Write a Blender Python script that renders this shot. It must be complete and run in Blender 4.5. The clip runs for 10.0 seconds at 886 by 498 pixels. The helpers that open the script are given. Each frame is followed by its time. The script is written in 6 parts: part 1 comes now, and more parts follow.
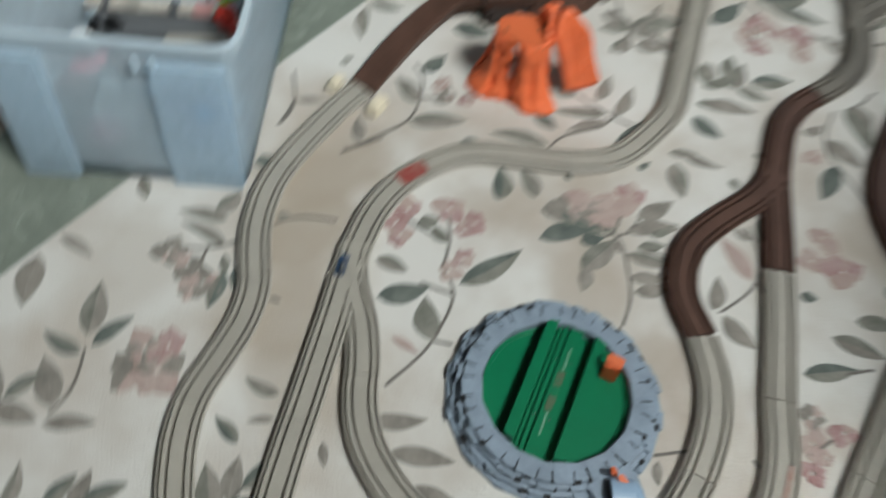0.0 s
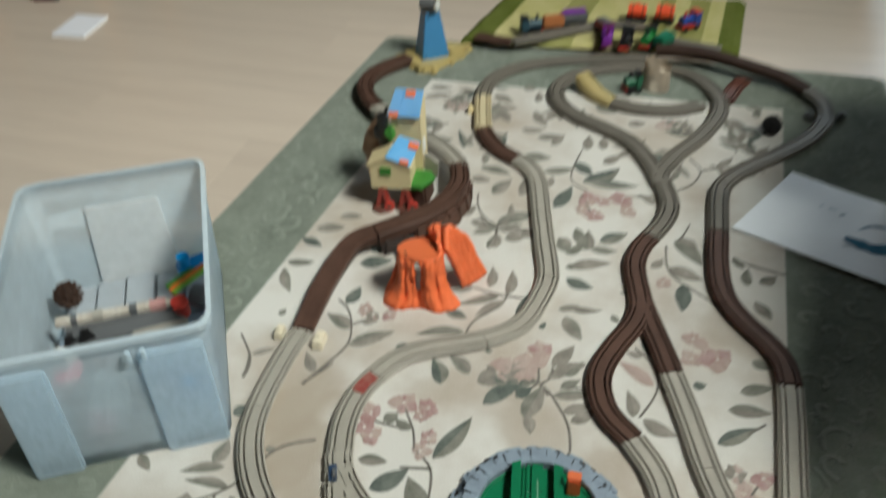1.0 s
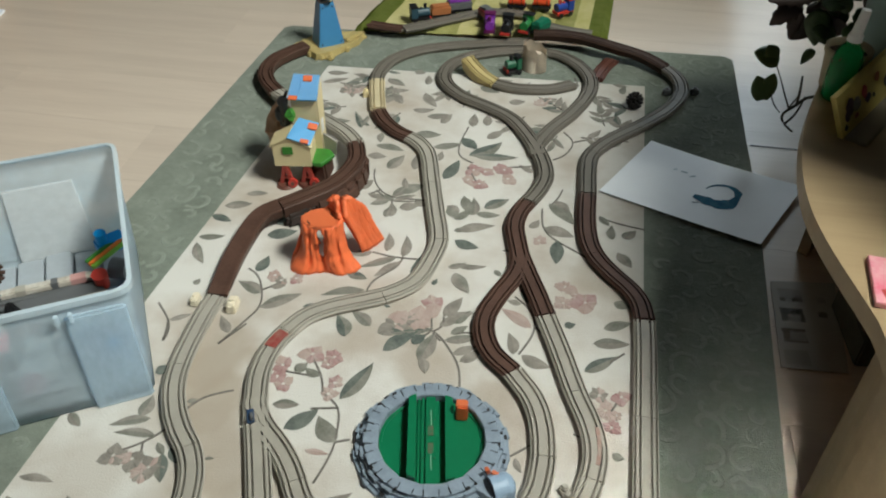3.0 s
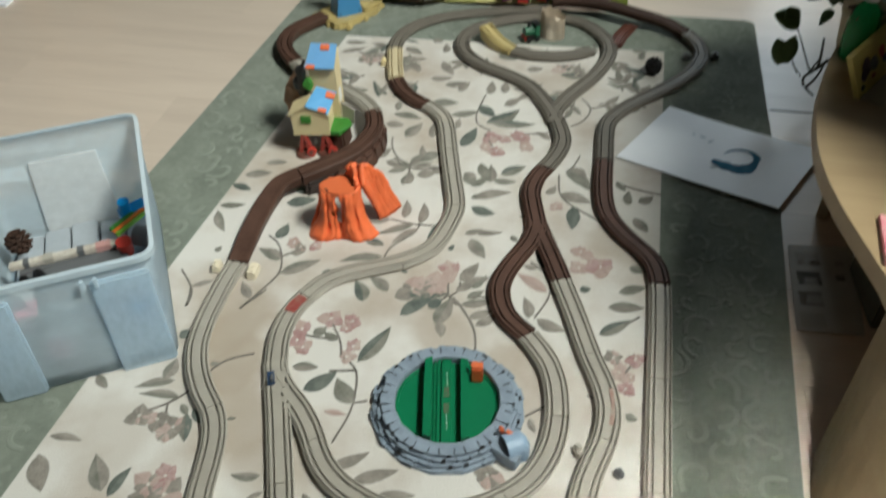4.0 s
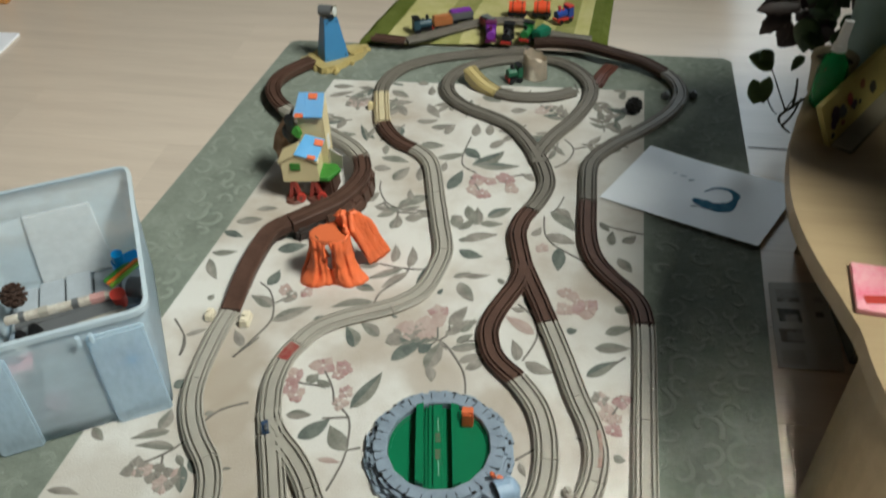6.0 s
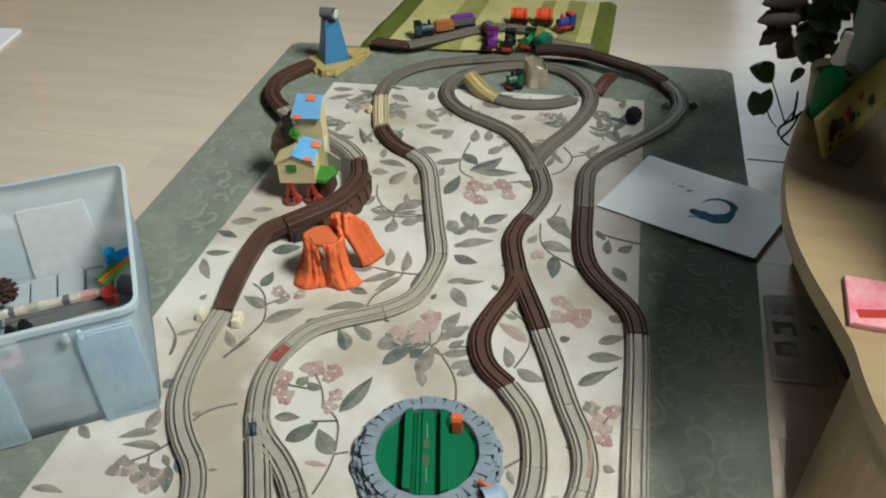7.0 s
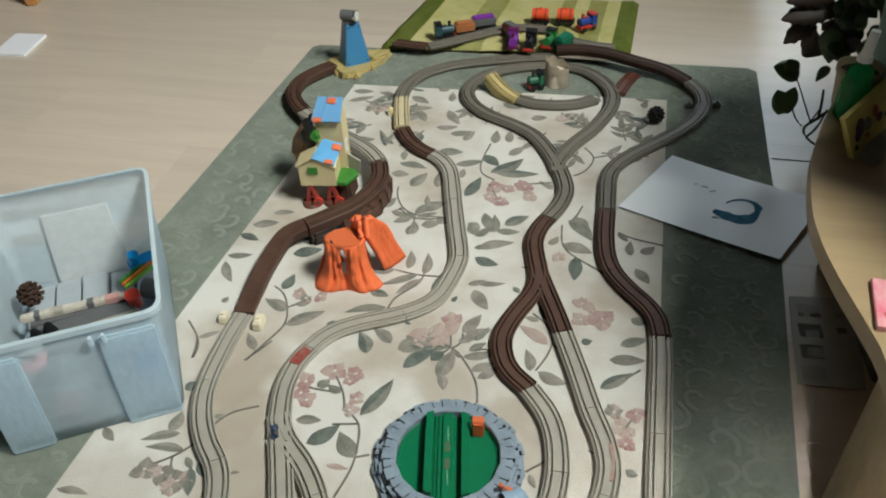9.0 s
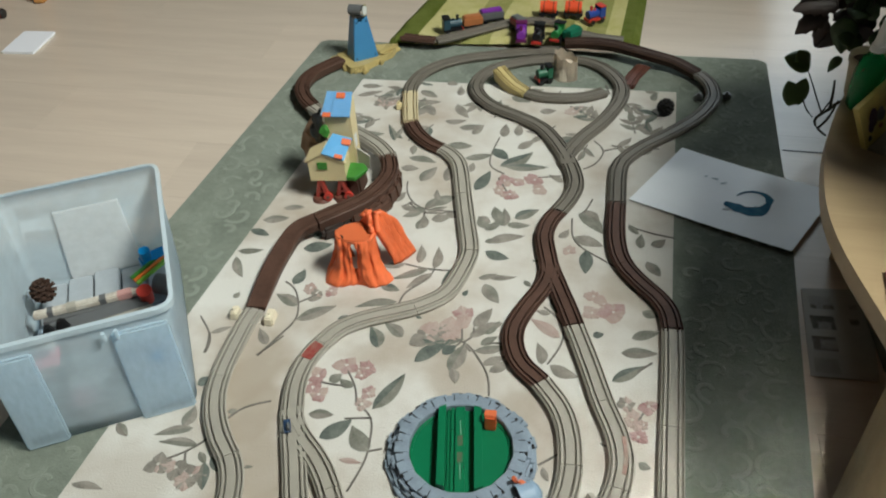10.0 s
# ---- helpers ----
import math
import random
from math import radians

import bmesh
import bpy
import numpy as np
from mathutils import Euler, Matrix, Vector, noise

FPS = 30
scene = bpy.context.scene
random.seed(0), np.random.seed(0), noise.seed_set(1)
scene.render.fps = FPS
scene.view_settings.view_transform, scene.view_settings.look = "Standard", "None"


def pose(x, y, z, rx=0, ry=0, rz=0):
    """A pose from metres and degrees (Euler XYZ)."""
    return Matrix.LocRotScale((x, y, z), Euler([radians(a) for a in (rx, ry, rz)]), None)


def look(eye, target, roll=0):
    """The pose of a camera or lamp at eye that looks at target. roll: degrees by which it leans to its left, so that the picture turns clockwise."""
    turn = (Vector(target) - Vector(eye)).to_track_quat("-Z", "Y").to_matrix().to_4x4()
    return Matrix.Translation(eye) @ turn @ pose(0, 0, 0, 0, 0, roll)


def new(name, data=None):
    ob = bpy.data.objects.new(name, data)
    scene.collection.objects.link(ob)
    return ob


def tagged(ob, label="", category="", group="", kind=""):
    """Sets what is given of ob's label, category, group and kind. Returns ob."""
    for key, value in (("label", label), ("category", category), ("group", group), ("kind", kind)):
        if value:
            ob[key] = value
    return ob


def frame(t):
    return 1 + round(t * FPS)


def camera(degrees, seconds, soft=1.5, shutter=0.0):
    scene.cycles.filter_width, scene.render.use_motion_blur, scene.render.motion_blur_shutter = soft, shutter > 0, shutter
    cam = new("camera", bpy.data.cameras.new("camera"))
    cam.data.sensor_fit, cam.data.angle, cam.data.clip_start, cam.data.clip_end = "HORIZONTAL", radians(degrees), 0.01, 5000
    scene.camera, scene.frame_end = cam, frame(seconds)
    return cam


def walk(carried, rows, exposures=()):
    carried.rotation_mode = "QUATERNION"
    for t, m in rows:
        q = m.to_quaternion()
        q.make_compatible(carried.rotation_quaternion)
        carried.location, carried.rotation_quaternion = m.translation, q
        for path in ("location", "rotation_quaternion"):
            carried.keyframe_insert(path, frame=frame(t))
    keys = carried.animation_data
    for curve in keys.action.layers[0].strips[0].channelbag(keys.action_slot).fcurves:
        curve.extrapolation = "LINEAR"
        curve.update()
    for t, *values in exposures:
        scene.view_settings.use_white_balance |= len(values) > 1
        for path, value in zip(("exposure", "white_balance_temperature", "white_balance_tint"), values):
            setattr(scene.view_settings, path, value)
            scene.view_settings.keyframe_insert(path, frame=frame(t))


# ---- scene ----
cam = camera(57.0, 10.0, soft=2.0, shutter=0.9)
PATH = [
    (0, (-0.0352, -0.4811, 0.7281), (-0.3752, 0.1619, -0.3494), 6.31),
    (0.2, (-0.0363, -0.5171, 0.7548), (-0.3461, 0.2195, -0.2706), 5.72),
    (0.5, (-0.0257, -0.5642, 0.7930), (-0.3244, 0.2605, -0.1665), 1.81),
    (0.7, (-0.0207, -0.5981, 0.8187), (-0.3271, 0.2895, -0.0803), -1.65),
    (1, (-0.0173, -0.6533, 0.8548), (-0.3178, 0.2984, 0.0218), -2.51),
    (1.2, (-0.0048, -0.6920, 0.8747), (-0.2894, 0.3021, 0.0868), -2.19),
    (1.5, (0.0084, -0.7224, 0.8932), (-0.1777, 0.3001, 0.1123), 2.13),
    (1.7, (0.0146, -0.7250, 0.8957), (-0.1471, 0.2907, 0.1005), 1.37),
    (2, (0.0227, -0.7362, 0.8963), (-0.1019, 0.2792, 0.0942), 1.28),
    (2.2, (0.0291, -0.7448, 0.8981), (-0.1008, 0.2693, 0.0952), 0.69),
    (2.5, (0.0334, -0.7597, 0.9065), (-0.0955, 0.2414, 0.0872), 0.32),
    (2.7, (0.0364, -0.7652, 0.9118), (-0.1189, 0.2134, 0.0703), -0.15),
    (3.8, (0.0514, -0.7981, 0.9249), (-0.1140, 0.1640, 0.0664), 0.52),
    (4, (0.0572, -0.7913, 0.9178), (-0.1408, 0.1446, 0.0375), -1.76),
    (4.5, (0.0548, -0.7781, 0.9198), (-0.1435, 0.1299, 0.0109), -2.46),
    (5, (0.0522, -0.7854, 0.9259), (-0.1337, 0.1524, 0.0449), -1.90),
    (5.3, (0.0528, -0.7864, 0.9260), (-0.1224, 0.1552, 0.0470), -1.00),
    (5.5, (0.0573, -0.7915, 0.9252), (-0.1050, 0.1240, 0.0166), 0.14),
    (5.7, (0.0619, -0.7934, 0.9362), (-0.1125, 0.1566, 0.0661), -1.75),
    (6, (0.0604, -0.7885, 0.9625), (-0.1253, 0.1750, 0.1097), -2.19),
    (6.2, (0.0620, -0.7924, 0.9691), (-0.1271, 0.1801, 0.1274), -1.62),
    (7.3, (0.0741, -0.7745, 0.9492), (-0.1119, 0.1931, 0.1011), -0.83),
    (7.5, (0.0761, -0.7694, 0.9472), (-0.1034, 0.1862, 0.0843), -1.07),
    (8, (0.0765, -0.7776, 0.9501), (-0.1254, 0.1919, 0.1080), -0.19),
    (8.5, (0.0734, -0.7773, 0.9541), (-0.1391, 0.1968, 0.1198), -1.27),
    (9, (0.0722, -0.7781, 0.9561), (-0.1510, 0.1853, 0.1123), -2.48),
    (9.5, (0.0680, -0.7819, 0.9559), (-0.1632, 0.1838, 0.1169), -2.92),
    (10, (0.0665, -0.7796, 0.9551), (-0.1668, 0.1762, 0.1054), -3.29),
]
walk(cam, [(t, look(eye, target, roll)) for t, eye, target, roll in PATH], [(0.0, -0.22, 6150, 13), (0.5, -0.14, 6450, 10), (1.0, -0.08, 6500, 10), (2.0, 0.0, 6500, 10), (10.0, 0.0, 6500, 10)])

# ---------------------------------------------------------------- light
world = bpy.data.worlds.new("world")
scene.world = world
world.use_nodes = True
wn = world.node_tree.nodes
sky = wn.new("ShaderNodeTexSky")
sky.sky_type, sky.sun_disc = "NISHITA", False
sky.sun_elevation, sky.sun_rotation = radians(40), radians(100)
world.node_tree.links.new(sky.outputs[0], wn["Background"].inputs[0])
wn["Background"].inputs[1].default_value = 0.05


def window_light(name, eye, target, width, height, watts, colour):
    data = bpy.data.lights.new(name, "AREA")
    data.shape, data.size, data.size_y, data.energy, data.color = "RECTANGLE", width, height, watts, colour
    ob = new(name, data)
    ob.matrix_world = look(eye, target)
    return ob


key = window_light("window_light_side", (1.25, -0.20, 2.42), (0.45, 0.13, 1.81), 0.80, 0.50, 69.5, (0.96, 1.0, 0.915))
key.data.spread = radians(125)
far = window_light("window_light_far", (0.85, 3.36, 1.50), (0.46, 1.30, 0.0), 0.85, 1.45, 2.3, (0.80, 0.94, 1.0))
far.data.spread = radians(62)
# added fill without a known source, lifts the floor and rug south-west of the table
rear = window_light("added_fill_rear", (0.16, -2.42, 2.50), (0.43, -0.52, 0.0), 0.36, 0.30, 2.7, (1.0, 0.97, 0.90))
rear.data.spread = radians(15)

# ---------------------------------------------------------------- materials


def material(name, colour, rough=0.6, metal=0.0, vary=0.0, scale=30.0, bump=0.0, bump_scale=200.0, spec=0.5, second=None, detail=4.0, coat=0.0, by_object=0.0, span=(0.5, 0.98), fine=0.45):
    """A painted, plastic, wooden or woven surface: two scales of colour variation and a fine relief."""
    m = bpy.data.materials.new(name)
    m.use_nodes = True
    nt = m.node_tree
    n, l = nt.nodes, nt.links
    p = n["Principled BSDF"]
    p.inputs["Roughness"].default_value, p.inputs["Metallic"].default_value = rough, metal
    p.inputs["Specular IOR Level"].default_value = spec
    p.inputs["Coat Weight"].default_value = coat
    co = n.new("ShaderNodeTexCoord")
    base = (*colour, 1)
    other = (*(second or [c * (1 - vary) for c in colour]), 1)
    a = n.new("ShaderNodeTexNoise")
    a.inputs["Scale"].default_value, a.inputs["Detail"].default_value = scale, detail
    l.new(co.outputs["Object"], a.inputs["Vector"])
    b = n.new("ShaderNodeTexNoise")
    b.inputs["Scale"].default_value, b.inputs["Detail"].default_value = scale * 7, 3
    l.new(co.outputs["Object"], b.inputs["Vector"])
    add = n.new("ShaderNodeMath")
    add.operation = "MULTIPLY_ADD"
    add.inputs[1].default_value = fine
    l.new(b.outputs["Fac"], add.inputs[0])
    l.new(a.outputs["Fac"], add.inputs[2])
    ramp = n.new("ShaderNodeMapRange")
    ramp.inputs["From Min"].default_value, ramp.inputs["From Max"].default_value = span
    l.new(add.outputs[0], ramp.inputs["Value"])
    mix = n.new("ShaderNodeMix")
    mix.data_type = "RGBA"
    mix.inputs["A"].default_value, mix.inputs["B"].default_value = base, other
    l.new(ramp.outputs[0], mix.inputs["Factor"])
    out = mix.outputs["Result"]
    if by_object:
        info = n.new("ShaderNodeObjectInfo")
        hsv = n.new("ShaderNodeHueSaturation")
        r = n.new("ShaderNodeMapRange")
        r.inputs["To Min"].default_value, r.inputs["To Max"].default_value = 1 - by_object, 1 + by_object
        l.new(info.outputs["Random"], r.inputs["Value"])
        l.new(r.outputs[0], hsv.inputs["Value"])
        l.new(out, hsv.inputs["Color"])
        out = hsv.outputs["Color"]
    l.new(out, p.inputs["Base Color"])
    if bump:
        c = n.new("ShaderNodeTexNoise")
        c.inputs["Scale"].default_value, c.inputs["Detail"].default_value = bump_scale, 4
        l.new(co.outputs["Object"], c.inputs["Vector"])
        bn = n.new("ShaderNodeBump")
        bn.inputs["Strength"].default_value, bn.inputs["Distance"].default_value = bump, 0.002
        l.new(c.outputs["Fac"], bn.inputs["Height"])
        l.new(bn.outputs["Normal"], p.inputs["Normal"])
    return m


def wood(name, light, dark, rough=0.4, stretch=(1.2, 18, 18), by_object=0.08, spec=0.5):
    m = material(name, light, rough, second=dark, scale=1.6, bump=0.04, bump_scale=60, by_object=by_object, spec=spec)
    n, l = m.node_tree.nodes, m.node_tree.links
    mp = n.new("ShaderNodeMapping")
    mp.inputs["Scale"].default_value = stretch
    co = next(k for k in n if k.type == "TEX_COORD")
    l.new(co.outputs["Object"], mp.inputs["Vector"])
    for k in [k for k in n if k.type == "TEX_NOISE"]:
        l.new(mp.outputs[0], k.inputs["Vector"])
    return m


def glassy(name, colour, clear, rough=0.3):
    """Frosted or clear thin plastic: part lets light straight through, part scatters it."""
    m = bpy.data.materials.new(name)
    m.use_nodes = True
    n, l = m.node_tree.nodes, m.node_tree.links
    p = n["Principled BSDF"]
    p.inputs["Base Color"].default_value, p.inputs["Roughness"].default_value = (*colour, 1), rough
    tr = n.new("ShaderNodeBsdfTransparent")
    tr.inputs[0].default_value = (*[0.6 + 0.4 * c for c in colour], 1)
    tl = n.new("ShaderNodeBsdfTranslucent")
    tl.inputs[0].default_value = (*colour, 1)
    m1, m2 = n.new("ShaderNodeMixShader"), n.new("ShaderNodeMixShader")
    m1.inputs[0].default_value = 0.4
    l.new(p.outputs[0], m1.inputs[1])
    l.new(tl.outputs[0], m1.inputs[2])
    no = n.new("ShaderNodeTexNoise")
    no.inputs["Scale"].default_value = 9
    r = n.new("ShaderNodeMapRange")
    r.inputs["To Min"].default_value, r.inputs["To Max"].default_value = clear - 0.08, clear + 0.08
    l.new(no.outputs["Fac"], r.inputs["Value"])
    l.new(r.outputs[0], m2.inputs[0])
    l.new(m1.outputs[0], m2.inputs[1])
    l.new(tr.outputs[0], m2.inputs[2])
    l.new(m2.outputs[0], n["Material Output"].inputs[0])
    return m


PAINT = material("wall_paint", (0.10, 0.096, 0.088), 0.85, vary=0.06, scale=3, bump=0.05, bump_scale=90)
CEIL = material("ceiling_paint", (0.17, 0.166, 0.158), 0.9, vary=0.04, scale=3)
LAMINATE = wood("laminate", (0.64, 0.545, 0.46), (0.55, 0.46, 0.385), 0.30, (1.0, 14, 14), 0.03)
BORDER = material("green_pile", (0.240, 0.270, 0.228), 0.95, second=(0.155, 0.176, 0.146), scale=14, bump=0.7, bump_scale=420, spec=0.1)
SCROLL = material("dark_sage_pile", (0.222, 0.251, 0.211), 0.95, second=(0.240, 0.270, 0.228), scale=14, bump=0.7, bump_scale=420, spec=0.1)
CREAM = material("cream_pile", (0.66, 0.64, 0.60), 0.95, second=(0.45, 0.385, 0.32), scale=5.0, bump=0.6, bump_scale=420, spec=0.1, detail=2.0, span=(0.52, 0.84), fine=0.22)


for pile in (BORDER, SCROLL):
    pile.node_tree.nodes["Principled BSDF"].inputs["Sheen Weight"].default_value = 0.35
    pile.node_tree.nodes["Principled BSDF"].inputs["Sheen Roughness"].default_value = 0.4


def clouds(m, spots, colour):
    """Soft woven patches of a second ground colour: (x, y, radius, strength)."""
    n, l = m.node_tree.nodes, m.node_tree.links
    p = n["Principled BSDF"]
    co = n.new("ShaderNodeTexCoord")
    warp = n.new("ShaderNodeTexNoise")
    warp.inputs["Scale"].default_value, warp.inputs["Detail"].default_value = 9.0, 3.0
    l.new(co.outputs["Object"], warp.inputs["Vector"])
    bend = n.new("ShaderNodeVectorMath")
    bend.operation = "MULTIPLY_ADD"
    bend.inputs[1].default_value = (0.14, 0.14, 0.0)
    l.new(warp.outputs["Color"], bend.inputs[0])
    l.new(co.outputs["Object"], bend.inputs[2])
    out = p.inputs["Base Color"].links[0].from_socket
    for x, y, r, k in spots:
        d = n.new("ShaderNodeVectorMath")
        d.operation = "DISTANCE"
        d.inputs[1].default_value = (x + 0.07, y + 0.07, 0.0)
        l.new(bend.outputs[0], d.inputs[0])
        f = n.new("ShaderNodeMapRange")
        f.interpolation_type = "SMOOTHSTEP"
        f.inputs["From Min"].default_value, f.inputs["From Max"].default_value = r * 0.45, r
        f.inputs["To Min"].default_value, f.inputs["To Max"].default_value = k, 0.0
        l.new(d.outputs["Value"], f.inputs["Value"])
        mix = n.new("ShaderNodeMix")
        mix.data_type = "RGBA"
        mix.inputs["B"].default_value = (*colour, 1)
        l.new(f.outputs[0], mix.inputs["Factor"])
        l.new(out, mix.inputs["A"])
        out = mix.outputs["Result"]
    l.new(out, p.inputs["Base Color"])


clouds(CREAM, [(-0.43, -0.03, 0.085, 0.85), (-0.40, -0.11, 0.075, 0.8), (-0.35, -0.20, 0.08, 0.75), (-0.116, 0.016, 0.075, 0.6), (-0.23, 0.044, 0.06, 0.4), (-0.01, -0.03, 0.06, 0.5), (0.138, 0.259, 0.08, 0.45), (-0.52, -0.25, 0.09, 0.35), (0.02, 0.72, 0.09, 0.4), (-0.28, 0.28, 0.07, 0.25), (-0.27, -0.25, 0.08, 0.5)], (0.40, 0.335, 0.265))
LEAF_TONES = {
    "g": material("sage_pile", (0.155, 0.158, 0.132), 0.95, second=(0.29, 0.28, 0.245), scale=40, bump=0.5, bump_scale=420, spec=0.1),
    "G": material("bottle_green_pile", (0.082, 0.100, 0.092), 0.95, second=(0.19, 0.205, 0.182), scale=40, bump=0.5, bump_scale=420, spec=0.1),
    "t": material("taupe_pile", (0.20, 0.185, 0.162), 0.95, second=(0.34, 0.31, 0.275), scale=40, bump=0.5, bump_scale=420, spec=0.1),
    "p": material("rose_pile", (0.33, 0.185, 0.18), 0.95, second=(0.46, 0.35, 0.33), scale=40, bump=0.5, bump_scale=420, spec=0.1),
    "q": material("pale_rose_pile", (0.40, 0.29, 0.26), 0.95, second=(0.48, 0.40, 0.36), scale=40, bump=0.5, bump_scale=420, spec=0.1),
    "s": material("stem_pile", (0.12, 0.112, 0.10), 0.95, second=(0.22, 0.20, 0.18), scale=40, bump=0.5, bump_scale=420, spec=0.1),
}
TAN = material("tan_plastic", (0.40, 0.372, 0.32), 0.42, vary=0.14, scale=18, bump=0.08, bump_scale=300, by_object=0.05)
GREY_TAN = material("grey_tan_plastic", (0.185, 0.165, 0.137), 0.5, spec=0.3, vary=0.14, scale=18, bump=0.08, bump_scale=300, by_object=0.05)
BROWN = material("brown_plastic", (0.105, 0.056, 0.041), 0.5, spec=0.25, vary=0.3, scale=30, bump=0.25, bump_scale=160, by_object=0.08)
DARK_BROWN = material("dark_brown_plastic", (0.060, 0.034, 0.025), 0.6, spec=0.15, vary=0.3, scale=30, bump=0.4, bump_scale=120, by_object=0.08)
YELLOW = material("sand_yellow_plastic", (0.52, 0.41, 0.17), 0.45, vary=0.15, scale=25, bump=0.1)
CREAM_PL = material("cream_plastic", (0.74, 0.62, 0.36), 0.42, vary=0.06, scale=25)
CREAM_TRACK = material("cream_track_plastic", (0.66, 0.56, 0.36), 0.45, vary=0.08, scale=25)
RED = material("red_plastic", (0.55, 0.05, 0.035), 0.4, vary=0.15, scale=40)
# darker copy of the red, with the trestles' shading put into the colour
SHADED_RED = material("shaded_red_plastic", (0.40, 0.055, 0.04), 0.5, vary=0.2, scale=40)
RED_BROWN = material("red_brown_plastic", (0.15, 0.055, 0.038), 0.5, vary=0.3, scale=60, bump=0.4, bump_scale=120)
ORANGE = material("orange_plastic", (0.93, 0.182, 0.058), 0.55, vary=0.18, scale=35, bump=0.12, bump_scale=160)
ORANGE_SM = material("orange_gloss_plastic", (0.70, 0.155, 0.055), 0.5, vary=0.05, scale=35)
SLATE = material("slate_blue_plastic", (0.27, 0.335, 0.41), 0.5, vary=0.3, scale=45, bump=0.3, bump_scale=130)
SKYBLUE = material("pale_blue_plastic", (0.30, 0.42, 0.56), 0.4, vary=0.08, scale=30)
GREEN = material("green_plastic", (0.0, 0.165, 0.068), 0.38, vary=0.14, scale=22, bump=0.05)
BUSH = material("bush_green_plastic", (0.05, 0.25, 0.035), 0.5, vary=0.3, scale=70, bump=0.4)
BLUE = material("blue_plastic", (0.05, 0.22, 0.44), 0.4, vary=0.08, scale=30)
ROOF = material("roof_blue_plastic", (0.12, 0.37, 0.68), 0.6, spec=0.2, vary=0.08, scale=40)
# paler copy of the roof blue: highlights on the ribs put into the colour
ROOF_HIGHLIGHT = material("roof_highlight_plastic", (0.20, 0.42, 0.68), 0.6, spec=0.2, vary=0.08, scale=40)
BLACK = material("black_plastic", (0.012, 0.012, 0.013), 0.4, vary=0.2, scale=50)
GREYM = material("grey_plastic", (0.13, 0.135, 0.14), 0.4, vary=0.15, scale=50)
LENS = material("pale_silver_plastic", (0.72, 0.75, 0.78), 0.2, 0.25)
STEEL = material("bright_metal", (0.75, 0.75, 0.76), 0.2, 1.0)
STONE = material("sandstone_plastic", (0.72, 0.62, 0.50), 0.6, vary=0.25, scale=60, bump=0.4, bump_scale=120)
PURPLE = material("purple_plastic", (0.22, 0.04, 0.36), 0.35, vary=0.1, scale=40)
WHITE = material("white_plastic", (0.8, 0.8, 0.79), 0.4, vary=0.04, scale=40)
PAPER = material("paper", (0.86, 0.89, 0.94), 0.42, vary=0.03, scale=20, spec=0.6)
INK = material("blue_watercolour", (0.03, 0.17, 0.33), 0.8, second=(0.10, 0.32, 0.46), scale=60, spec=0.2)
INK_PALE = material("pale_pencil", (0.40, 0.50, 0.58), 0.8, vary=0.1, scale=60, spec=0.2)
BEECH = wood("beech_veneer", (0.41, 0.30, 0.172), (0.345, 0.245, 0.138), 0.38, (1.5, 20, 20), 0.03)
LEGWOOD = wood("honey_wood", (0.55, 0.27, 0.09), (0.42, 0.19, 0.06), 0.35)
MAT_LIGHT = material("lime_chenille", (0.43, 0.40, 0.15), 0.95, second=(0.54, 0.49, 0.25), scale=30, bump=0.8, bump_scale=260, spec=0.1)
MAT_MID = material("moss_chenille", (0.23, 0.235, 0.07), 0.95, second=(0.34, 0.325, 0.13), scale=30, bump=0.8, bump_scale=260, spec=0.1)
MAT_DARK = material("olive_chenille", (0.09, 0.115, 0.02), 0.95, second=(0.14, 0.16, 0.04), scale=30, bump=0.8, bump_scale=260, spec=0.1)
FROST = glassy("frosted_plastic", (0.82, 0.93, 1.0), 0.26)
FROST_POST = glassy("bluish_frosted_plastic", (0.78, 0.91, 1.0), 0.50, 0.2)
FROST_PALE = glassy("pale_frosted_plastic", (0.90, 0.92, 0.93), 0.42)
BOTTLE = glassy("green_bottle_plastic", (0.010, 0.42, 0.13), 0.40, 0.1)
LEAFY = material("house_plant_leaf", (0.03, 0.055, 0.021), 0.45, second=(0.065, 0.11, 0.035), scale=30, bump=0.2)
LEAFY_VINE = material("vine_leaf", (0.06, 0.105, 0.025), 0.5, second=(0.09, 0.15, 0.04), scale=30, bump=0.2)
LEAFY_DARK = material("dark_plant_leaf", (0.028, 0.017, 0.016), 0.55, second=(0.045, 0.028, 0.022), scale=30, bump=0.2)
STEM = material("plant_stem", (0.05, 0.045, 0.02), 0.6, vary=0.3, scale=60)
CLAY = material("grey_pot", (0.34, 0.28, 0.18), 0.7, vary=0.1, scale=30)
POT = material("grey_teal_pot", (0.26, 0.38, 0.36), 0.45, vary=0.12, scale=20)
TEAL = material("teal_fabric", (0.04, 0.085, 0.085), 0.8, vary=0.2, scale=20)
BOXYEL = material("printed_yellow_card", (0.70, 0.57, 0.17), 0.5, vary=0.12, scale=30)
CARD = material("grey_cardboard", (0.32, 0.27, 0.19), 0.8, vary=0.1, scale=30)
PINK = material("pink_card", (0.80, 0.16, 0.24), 0.5, second=(0.85, 0.45, 0.48), scale=25)
CONE = material("pine_cone", (0.05, 0.022, 0.012), 0.8, vary=0.4, scale=80)
CHAR = material("black_cone", (0.012, 0.009, 0.008), 0.7, vary=0.3, scale=80)
THROW = material("blue_check_cloth", (0.16, 0.26, 0.33), 0.9, second=(0.34, 0.42, 0.46), scale=12)
SHEET = material("grey_print", (0.42, 0.40, 0.36), 0.7, vary=0.08, scale=30)
